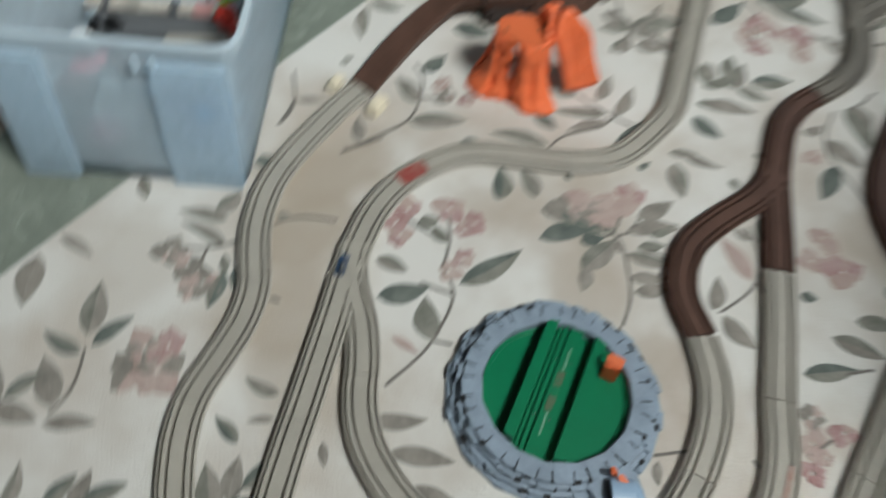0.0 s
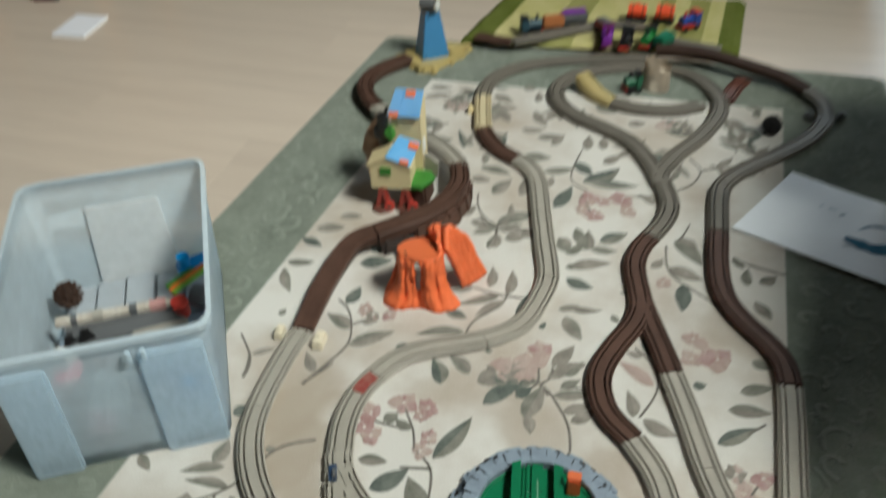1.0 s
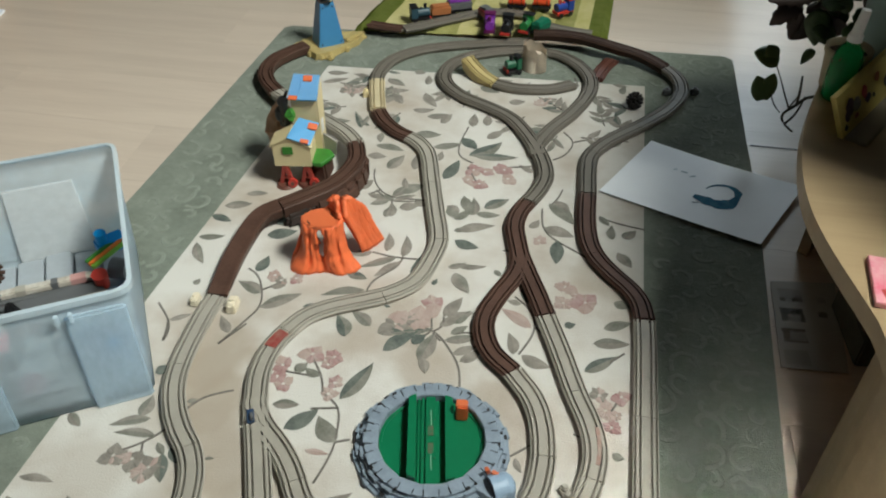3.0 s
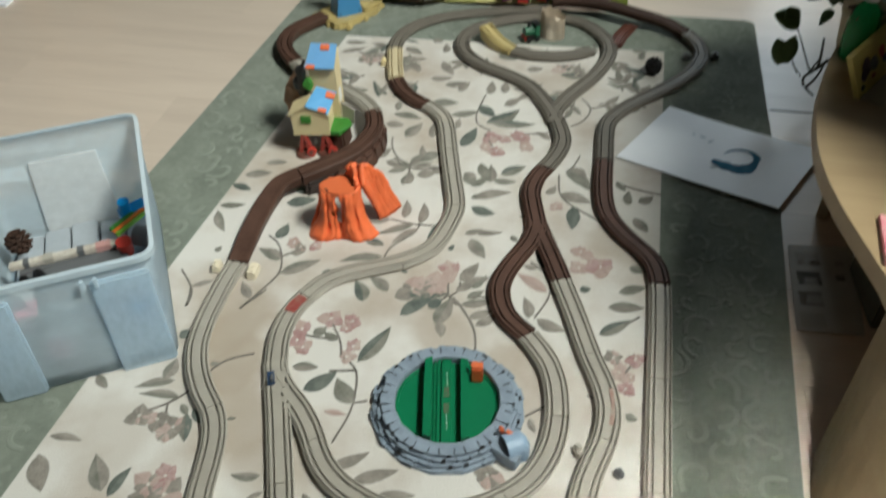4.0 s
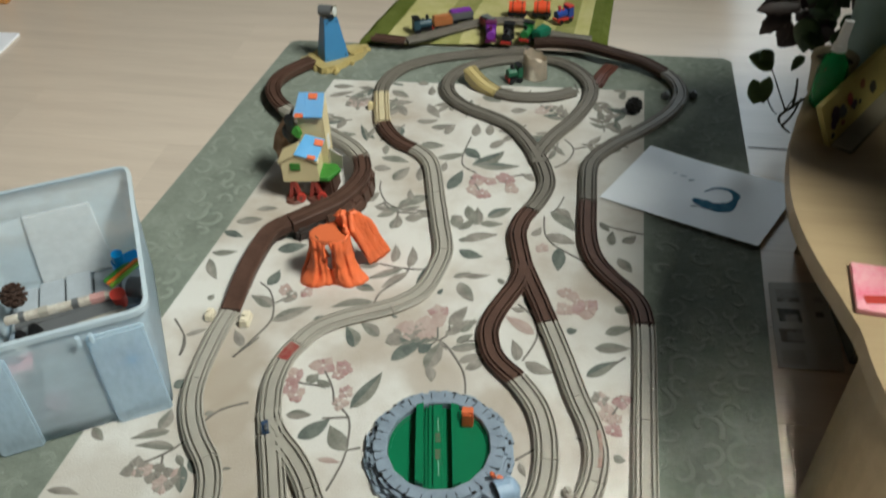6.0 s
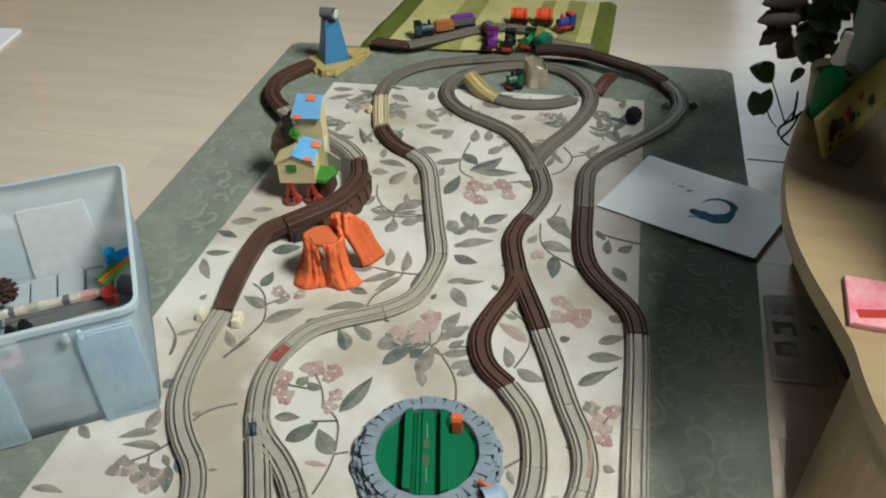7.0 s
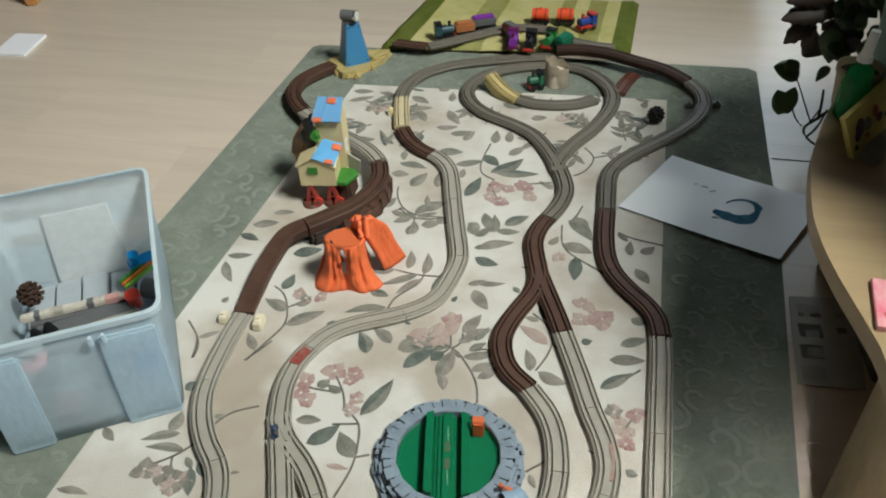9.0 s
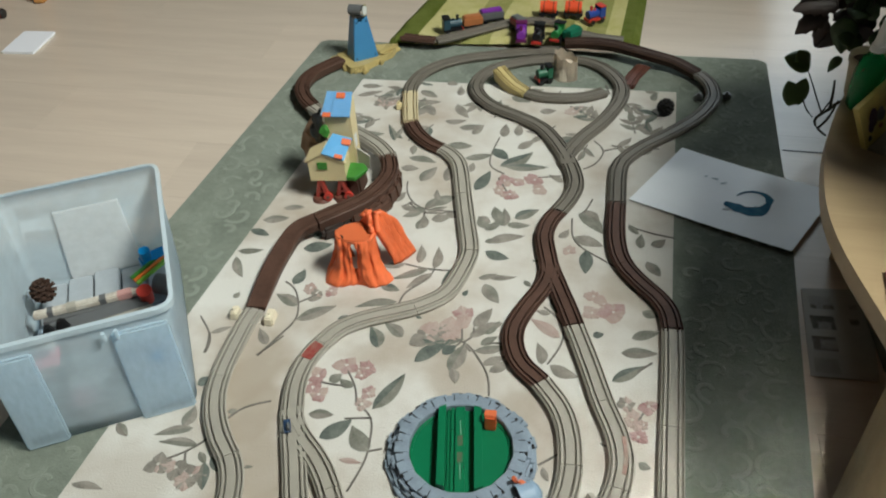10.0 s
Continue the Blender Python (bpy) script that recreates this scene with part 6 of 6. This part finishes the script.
def room_leaf(base, tip, width, mat, lobes, owner):
    o = owner.matrix_world.translation
    return plant_leaf(Vector(base) - o, Vector(tip) - o, width, mat, lobes, owner)


for base, tip, w, mat_, lobes in (
    ((0.376, 0.462, 0.398), (0.336, 0.455, 0.366), 0.017, LEAFY_DARK, 5), ((0.374, 0.460, 0.390), (0.368, 0.452, 0.348), 0.012, LEAFY_DARK, 4),
    ((0.388, 0.462, 0.414), (0.324, 0.455, 0.404), 0.019, LEAFY_DARK, 5), ((0.392, 0.468, 0.440), (0.326, 0.460, 0.430), 0.020, LEAFY_DARK, 5),
    ((0.404, 0.465, 0.390), (0.409, 0.455, 0.338), 0.020, LEAFY, 0), ((0.412, 0.46, 0.330), (0.398, 0.455, 0.306), 0.008, LEAFY, 0)):
    room_leaf(base, tip, w, mat_, lobes, plant)
leafy = random.Random(11)
# beyond the inner leaves: added foliage that blocks light from table, rug and drawing
for k in range(465):
    inner, blocking_tier = k < 66, k >= 250
    if inner:
        base = (leafy.uniform(0.395, 0.45), leafy.uniform(0.45, 0.53), leafy.uniform(0.36, 0.56))
    elif k >= 400:
        base = (leafy.uniform(0.58, 0.88), leafy.uniform(-0.13, 0.02), leafy.uniform(0.66, 0.94))
    elif blocking_tier:
        base = (leafy.uniform(0.47, 0.88), leafy.uniform(0.56, 0.72), leafy.uniform(0.40, 0.68))
    else:
        base = (leafy.uniform(0.49, 0.86), leafy.uniform(0.0, 0.43), leafy.uniform(0.64, 0.94))
    a, r = leafy.uniform(0, 6.3), leafy.uniform(0.03, 0.048) * (1 if inner else 2.2)
    tip = (base[0] + r * math.cos(a) * 0.8, base[1] + r * math.sin(a) * 0.5, base[2] - r * leafy.uniform(0.1, 0.9))
    room_leaf(base, tip, r * leafy.uniform(0.36, 0.5), leafy.choice((LEAFY, LEAFY, LEAFY_DARK)), leafy.choice((0, 0, 4)), plant)
for k in range(12):
    a = 2 * math.pi * k / 12
    plant_stem([(0.015 * math.cos(a), 0.015 * math.sin(a), 0.128), (0.02 * math.cos(a) - 0.02, 0.02 * math.sin(a) + 0.03, 0.19), (0.06 * math.cos(a) - 0.02, 0.05 * math.sin(a) + 0.05, 0.24)], 0.0020)
# stems up to the added light-blocking foliage
for k in range(8):
    plant_stem([(0.01, 0.0, 0.128), (0.06, 0.03, 0.26), (0.06 + 0.03 * k, -0.10 + 0.05 * k, 0.36 + 0.02 * (k % 3))], 0.0026)
plant_stem([(-0.02, 0.03, 0.17), (-0.055, 0.045, 0.10), (-0.066, 0.045, 0.03), (-0.066, 0.045, -0.015)], 0.0016)
plant_stem([(-0.05, 0.045, 0.13), (-0.09, 0.045, 0.07), (-0.105, 0.045, 0.05)], 0.0014)
vine = thing("trailing_plant", at(0.585, 0.735, FZ), "green trailing plant in a low dark pot", "plant")
part("pot", tube(bmesh.new(), 0.045, 0.058, 0.09, n=28), GREYM, vine)
part("soil", tube(bmesh.new(), 0.050, 0.052, 0.004, (0, 0, 0.088), n=20), CONE, vine)


def vine_stem(pts, r):
    plant_stem([(x - 0.585, -0.015, z - FZ) for x, z in pts], r, vine)


vine_stem([(0.555, 0.085), (0.525, 0.112), (0.504, 0.107), (0.492, 0.085), (0.481, 0.074), (0.465, 0.068), (0.469, 0.056), (0.479, 0.041), (0.500, 0.027)], 0.0036)
vine_stem([(0.481, 0.076), (0.462, 0.112), (0.446, 0.145), (0.430, 0.174)], 0.0018)
vine_stem([(0.465, 0.068), (0.450, 0.080), (0.439, 0.106)], 0.0018)
vine_stem([(0.492, 0.085), (0.491, 0.114), (0.486, 0.150)], 0.0030)
vine_stem([(0.480, 0.042), (0.495, 0.062), (0.503, 0.107)], 0.0026)
vine_stem([(0.478, 0.074), (0.484, 0.092), (0.492, 0.112)], 0.0018)
for bx, bz, tx, tz, w in ((0.436, 0.176, 0.386, 0.192, 0.021), (0.428, 0.176, 0.408, 0.208, 0.016), (0.424, 0.091, 0.404, 0.143, 0.0175), (0.428, 0.093, 0.434, 0.151, 0.0170)):
    room_leaf((bx, 0.72, bz), (tx, 0.72, tz), w, LEAFY_VINE, 0, vine)

# ---------------------------------------------------------------- storage box with toys
tote = thing("storage_box", at(-0.5935, -0.163, 0, 30), "open translucent plastic storage box half full of toys", "storage box")
BOT = [(-0.121, 0.0), (0.121, 0.0), (0.121, 0.340), (-0.121, 0.340)]
RIM = [(-0.128, 0.018), (0.128, 0.018), (0.128, 0.375), (-0.128, 0.375)]
TH = 0.185


def rounded(c, r, n=4):
    out = []
    for i in range(4):
        p, q, s = Vector(c[i - 1]), Vector(c[i]), Vector(c[(i + 1) % 4])
        a, b = q + (p - q).normalized() * r, q + (s - q).normalized() * r
        for k in range(n + 1):
            t = k / n
            out.append((a * (1 - t) ** 2 + q * 2 * t * (1 - t) + b * t * t))
    return out


lo, hi = rounded(BOT, 0.018), rounded(RIM, 0.022)
bm = bmesh.new()
levels = []
for z in np.linspace(0, 1, 9):
    levels.append([bm.verts.new((a.x + (b.x - a.x) * z, a.y + (b.y - a.y) * z, 0.0015 + (TH - 0.0015) * z)) for a, b in zip(lo, hi)])
k = len(lo)
for a, b in zip(levels, levels[1:]):
    for i in range(k):
        bm.faces.new((a[i], a[(i + 1) % k], b[(i + 1) % k], b[i]))
bm.faces.new(levels[0][::-1])
bmesh.ops.solidify(bm, geom=bm.faces[:], thickness=0.002)
part("body", bm, FROST, tote, "frosted bluish plastic body", True)
bm = bmesh.new()
inner, outer = rounded(RIM, 0.022), rounded([(-0.134, 0.012), (0.134, 0.012), (0.134, 0.381), (-0.134, 0.381)], 0.026)
loops = [[bm.verts.new((q.x, q.y, z)) for q in loop] for loop, z in ((inner, TH - 0.002), (inner, TH + 0.003), (outer, TH + 0.002), (outer, TH - 0.007))]
for a, b in zip(loops, loops[1:]):
    for i in range(k):
        bm.faces.new((a[i], a[(i + 1) % k], b[(i + 1) % k], b[i]))
part("rim", bm, FROST, tote, "turned over plastic rim")
for x0, x1 in ((-0.119, -0.060), (0.042, 0.119)):
    q = box(bmesh.new(), (x1 - x0, 0.010, 0.165), ((x0 + x1) / 2, -0.003, 0.0), 0.003, (-5.4, 0, 0))
    part("corner_post", q, FROST_POST, tote, "hollow corner moulding")
part("recess_panel", box(bmesh.new(), (0.120, 0.004, 0.130), (0.002, 0.3368, 0.016), 0.0015, (-10.7, 0, 0), (0.88, 1)), FROST_PALE, tote, "pale recessed panel in the wall")
for x in (0.035, 0.052):
    part("latch_rib", box(bmesh.new(), (0.005, 0.006, 0.016), (x, 0.006, TH - 0.026), 0.001), FROST, tote)
contents = random.Random(5)
HAZE = material("pale_grey_blue_plastic", (0.40, 0.44, 0.48), 0.5, vary=0.15, scale=40)
BRIGHT = material("clear_blue_plastic", (0.05, 0.36, 0.70), 0.35, vary=0.08, scale=40)
DUSTY = material("dusty_white_plastic", (0.66, 0.63, 0.56), 0.5, second=(0.42, 0.36, 0.30), scale=70)


def toy_in_box(name, bm, mat, label, category, x, y, z, turn=0, tilt=0):
    c, s = math.cos(radians(30)), math.sin(radians(30))
    m = pose(-0.5935 + c * x - s * y, -0.163 + s * x + c * y, z, tilt, 0, 30 + turn)
    ob = mesh_object(name, bm, mat)
    ob.matrix_world = m
    return tagged(ob, label, category)


base_toys = (GREYM, BROWN, GREYM, SLATE, BLACK, RED_BROWN, BLACK, SLATE, GREYM, TAN, PINK, BROWN)
for i in range(20):
    w, d, h = contents.uniform(0.03, 0.07), contents.uniform(0.025, 0.05), contents.uniform(0.006, 0.03)
    gx, gy = -0.088 + 0.044 * (i % 5), 0.045 + 0.050 * (i // 5)
    toy_in_box("toy_block", box(bmesh.new(), (0.040, 0.046, 0.024 + h), (0, 0, 0), 0.004, top=(contents.uniform(0.5, 1), contents.uniform(0.5, 1))), base_toys[i % 12], "plastic toy piece lying in the storage box", "toy", gx, gy, 0.006, contents.uniform(-8, 8))
for i in range(5):
    toy_in_box("toy_plank", box(bmesh.new(), (0.040, 0.10, 0.010 + 0.004 * (i % 3)), (0, 0, 0), 0.002), HAZE, "flat grey blue toy piece lying in the storage box", "toy", -0.088 + 0.044 * i, 0.285, 0.006)
wagon = thing("toy_wagon", pose(-0.5935 + 0.866 * -0.012 - 0.5 * 0.206, -0.163 + 0.5 * -0.012 + 0.866 * 0.206, 0.060, 0, 0, 30), "long white toy wagon in the storage box", "toy wagon")
part("body", box(bmesh.new(), (0.175, 0.014, 0.011), (0, 0, 0), 0.002), DUSTY, wagon)
part("underframe", box(bmesh.new(), (0.150, 0.026, 0.008), (0, -0.002, -0.008), 0.001), GREYM, wagon)
for dx, w, tone in ((-0.062, 0.010, GREYM), (-0.03, 0.016, TAN), (0.018, 0.012, GREYM), (0.052, 0.024, material("faded_rose_plastic", (0.55, 0.30, 0.28), 0.5))):
    part("band", box(bmesh.new(), (w, 0.0146, 0.0115), (dx, 0, 0), 0.001), tone, wagon, "coloured band")
toy_in_box("toy_rail", box(bmesh.new(), (0.15, 0.034, 0.012), (0, 0, 0), 0.002), GREYM, "dark grey toy track in the storage box", "toy track", 0.0, 0.168, 0.056, 4, -6)
toy_in_box("toy_rail", box(bmesh.new(), (0.075, 0.012, 0.006), (0, 0, 0), 0.002), TAN, "tan toy track piece in the storage box", "toy track", 0.045, 0.150, 0.068, 6, -6)
q = bmesh.new()
box(q, (0.045, 0.026, 0.024), (0, 0, 0), 0.003)
tube(q, 0.009, 0.009, 0.020, (-0.012, 0.0, 0.023), n=14)
toy_in_box("toy_engine", q, material("bright_blue_plastic", (0.0, 0.25, 0.62), 0.35), "bright blue toy engine in the storage box", "toy engine", 0.092, 0.262, 0.066, 20, 10)
toy_in_box("toy_bucket", tube(bmesh.new(), 0.010, 0.012, 0.028, n=18), RED, "red toy cup in the storage box", "toy cup", 0.074, 0.185, 0.060, 0, 14)
for i, tone in enumerate((material("lime_plastic", (0.20, 0.45, 0.05), 0.4), material("rainbow_orange", (0.75, 0.20, 0.03), 0.4), BUSH)):
    toy_in_box("toy_rod", box(bmesh.new(), (0.070, 0.006, 0.006), (0, 0, 0), 0.001), tone, "thin coloured plastic rod in the storage box", "toy rod", 0.090 - 0.004 * i, 0.226 + 0.007 * i, 0.080 + 0.001 * i, 42, 4)
toy_in_box("toy_roller", tube(bmesh.new(), 0.017, 0.017, 0.026, (0, 0.013, 0.017), (90, 0, 0), 20), GREYM, "dark grey toy roller in the storage box", "toy roller", 0.104, 0.195, 0.058, 60)
toy_in_box("toy_fin", box(bmesh.new(), (0.03, 0.012, 0.03), (0, 0, 0), 0.002, top=(0.3, 0.6)), BLACK, "black plastic toy fin in the storage box", "toy", -0.052, 0.158, 0.058, 20)
toy_in_box("toy_fin", box(bmesh.new(), (0.026, 0.012, 0.024), (0, 0, 0), 0.002, top=(0.3, 0.6)), BLACK, "black plastic toy fin in the storage box", "toy", -0.074, 0.160, 0.056, -10)
toy_in_box("toy_shell", box(bmesh.new(), (0.040, 0.022, 0.022), (0, 0, 0), 0.005, top=(0.5, 0.7)), WHITE, "white plastic toy shell in the storage box", "toy", -0.082, 0.136, 0.058, -20)
cone2 = thing("pine_cone", pose(-0.5935 + 0.866 * -0.086 - 0.5 * 0.258, -0.163 + 0.5 * -0.086 + 0.866 * 0.258, 0.050, 0, 0, 0), "brown pine cone lying in the storage box", "pine cone")
pine_cone(cone2, 0.020, 0.020, CONE)
for x, z, r, tone in ((-0.03, 0.045, 0.020, PINK), (0.03, 0.030, 0.014, WHITE), (0.085, 0.05, 0.024, SKYBLUE), (0.088, 0.10, 0.026, BRIGHT), (0.055, 0.11, 0.018, BRIGHT), (-0.10, 0.06, 0.022, SKYBLUE)):
    toy_in_box("toy_ball", ball(bmesh.new(), r, (0, 0, 0), n=16), tone, "round plastic toy behind the wall of the storage box", "toy ball", x, 0.034, z)

toy_in_box("toy_board", box(bmesh.new(), (0.055, 0.006, 0.075), (0, 0, 0), 0.003, (0, 18, 0), (0.7, 1)), WHITE, "white plastic toy board leaning in the storage box", "toy board", -0.022, 0.030, 0.046, 0, -10)

# ---------------------------------------------------------------- far furniture
sofa = thing("sofa", at(0.06, 1.60, FZ, 5.2), "sofa with honey wood legs and a blue check throw", "sofa")
for x in (-0.478, 0.398):
    bm = bmesh.new()
    prev = None
    for z, r, dy in ((0.0, 0.013, -0.012), (0.02, 0.012, -0.008), (0.06, 0.014, 0.004), (0.11, 0.019, 0.006), (0.17, 0.024, 0.0)):
        ring = [bm.verts.new((x + r * math.cos(2 * math.pi * i / 14), dy + r * math.sin(2 * math.pi * i / 14), z)) for i in range(14)]
        if prev:
            for i in range(14):
                bm.faces.new((prev[i], prev[(i + 1) % 14], ring[(i + 1) % 14], ring[i]))
        else:
            bm.faces.new(ring)
        prev = ring
    bm.faces.new(prev)
    part("leg", bm, LEGWOOD, sofa, "curved honey coloured wooden leg", True)
    part("leg", box(bmesh.new(), (0.035, 0.035, 0.17), (x, 0.72, 0), 0.003), LEGWOOD, sofa)
part("seat", box(bmesh.new(), (1.0, 0.80, 0.13), (-0.02, 0.36, 0.165), 0.03), TEAL, sofa)
part("back", box(bmesh.new(), (1.0, 0.20, 0.30), (-0.02, 0.66, 0.295), 0.04), TEAL, sofa)
b = bmesh.new()
grid = []
for i in range(41):
    x = -0.055 + 0.40 * i / 40
    grid.append([b.verts.new((x, -0.062 - 0.012 * math.sin(14 * x + 3 * j / 8) * (1 - j / 8), 0.082 + 0.014 * math.sin(11 * x) + (0.215 - 0.014 * math.sin(11 * x)) * j / 8)) for j in range(9)])
for i in range(40):
    for j in range(8):
        b.faces.new((grid[i][j], grid[i + 1][j], grid[i + 1][j + 1], grid[i][j + 1]))
bmesh.ops.recalc_face_normals(b, faces=b.faces)
bmesh.ops.solidify(b, geom=b.faces[:], thickness=0.004)
part("throw", b, THROW, sofa, "blue check throw hanging down", True)
pad = thing("notepad", at(-1.460, 0.957, FZ, 4), "white notepad lying on the laminate floor", "notepad")
part("pages", box(bmesh.new(), (0.088, 0.118, 0.006), (0, 0, 0.0005), 0.0005), PAPER, pad)
part("cover", box(bmesh.new(), (0.090, 0.120, 0.0012), (0, 0, 0.0066), 0.0003), material("bluish_paper", (0.84, 0.86, 0.94), 0.6), pad)
chair = thing("wooden_chair", at(-1.775, 1.355, FZ, 8), "honey wood chair standing on the laminate floor", "chair")
for x in (-0.19, 0.17):
    for y in (-0.17, 0.19):
        part("leg", box(bmesh.new(), (0.034, 0.034, 0.44), (x, y, 0), 0.005, top=(1.25, 1.25)), LEGWOOD, chair)
part("seat", box(bmesh.new(), (0.44, 0.44, 0.03), (-0.01, 0.01, 0.44), 0.01), LEGWOOD, chair)
part("backrest", box(bmesh.new(), (0.42, 0.025, 0.20), (-0.01, 0.21, 0.66), 0.008), LEGWOOD, chair)
for x in (-0.19, 0.17):
    part("back_post", box(bmesh.new(), (0.03, 0.03, 0.42), (x, 0.21, 0.466), 0.005), LEGWOOD, chair)
bolster = thing("red_roll", at(-1.66, 1.09, FZ, 12), "dark red rolled toy bag on the floor", "toy bag")
part("roll", tube(bmesh.new(), 0.014, 0.014, 0.06, (-0.03, 0, 0.014), (0, 90, 0), 18), material("dark_red_cloth", (0.14, 0.015, 0.015), 0.8, vary=0.3), bolster)
part("end_cap", tube(bmesh.new(), 0.0145, 0.012, 0.006, (0.030, 0, 0.014), (0, 90, 0), 18), BLACK, bolster)

# ---------------------------------------------------------------- floor boards
board_mesh = None
for r in range(int((Y1 - Y0) / 0.192) + 1):
    y = Y0 + 0.192 * r + 0.096
    start = X0 - 0.4 * (r % 3)
    while start < X1:
        a, b2 = max(start, X0), min(start + 1.2, X1)
        start += 1.2
        if b2 - a < 0.1 or y > Y1 - 0.05:
            continue
        full = abs(b2 - a - 1.2) < 1e-6
        if full and board_mesh:
            ob = new("board", board_mesh)
        else:
            q = box(bmesh.new(), (b2 - a - 0.0004, 0.1917, 0.008), (0, 0, -0.008), 0.00015)
            me = bpy.data.meshes.new("board")
            q.to_mesh(me)
            q.free()
            me.materials.append(LAMINATE)
            ob = new("board", me)
            if full:
                board_mesh = me
        ob.parent = floor
        ob.location = ((a + b2) / 2, y, FLOOR_Z)
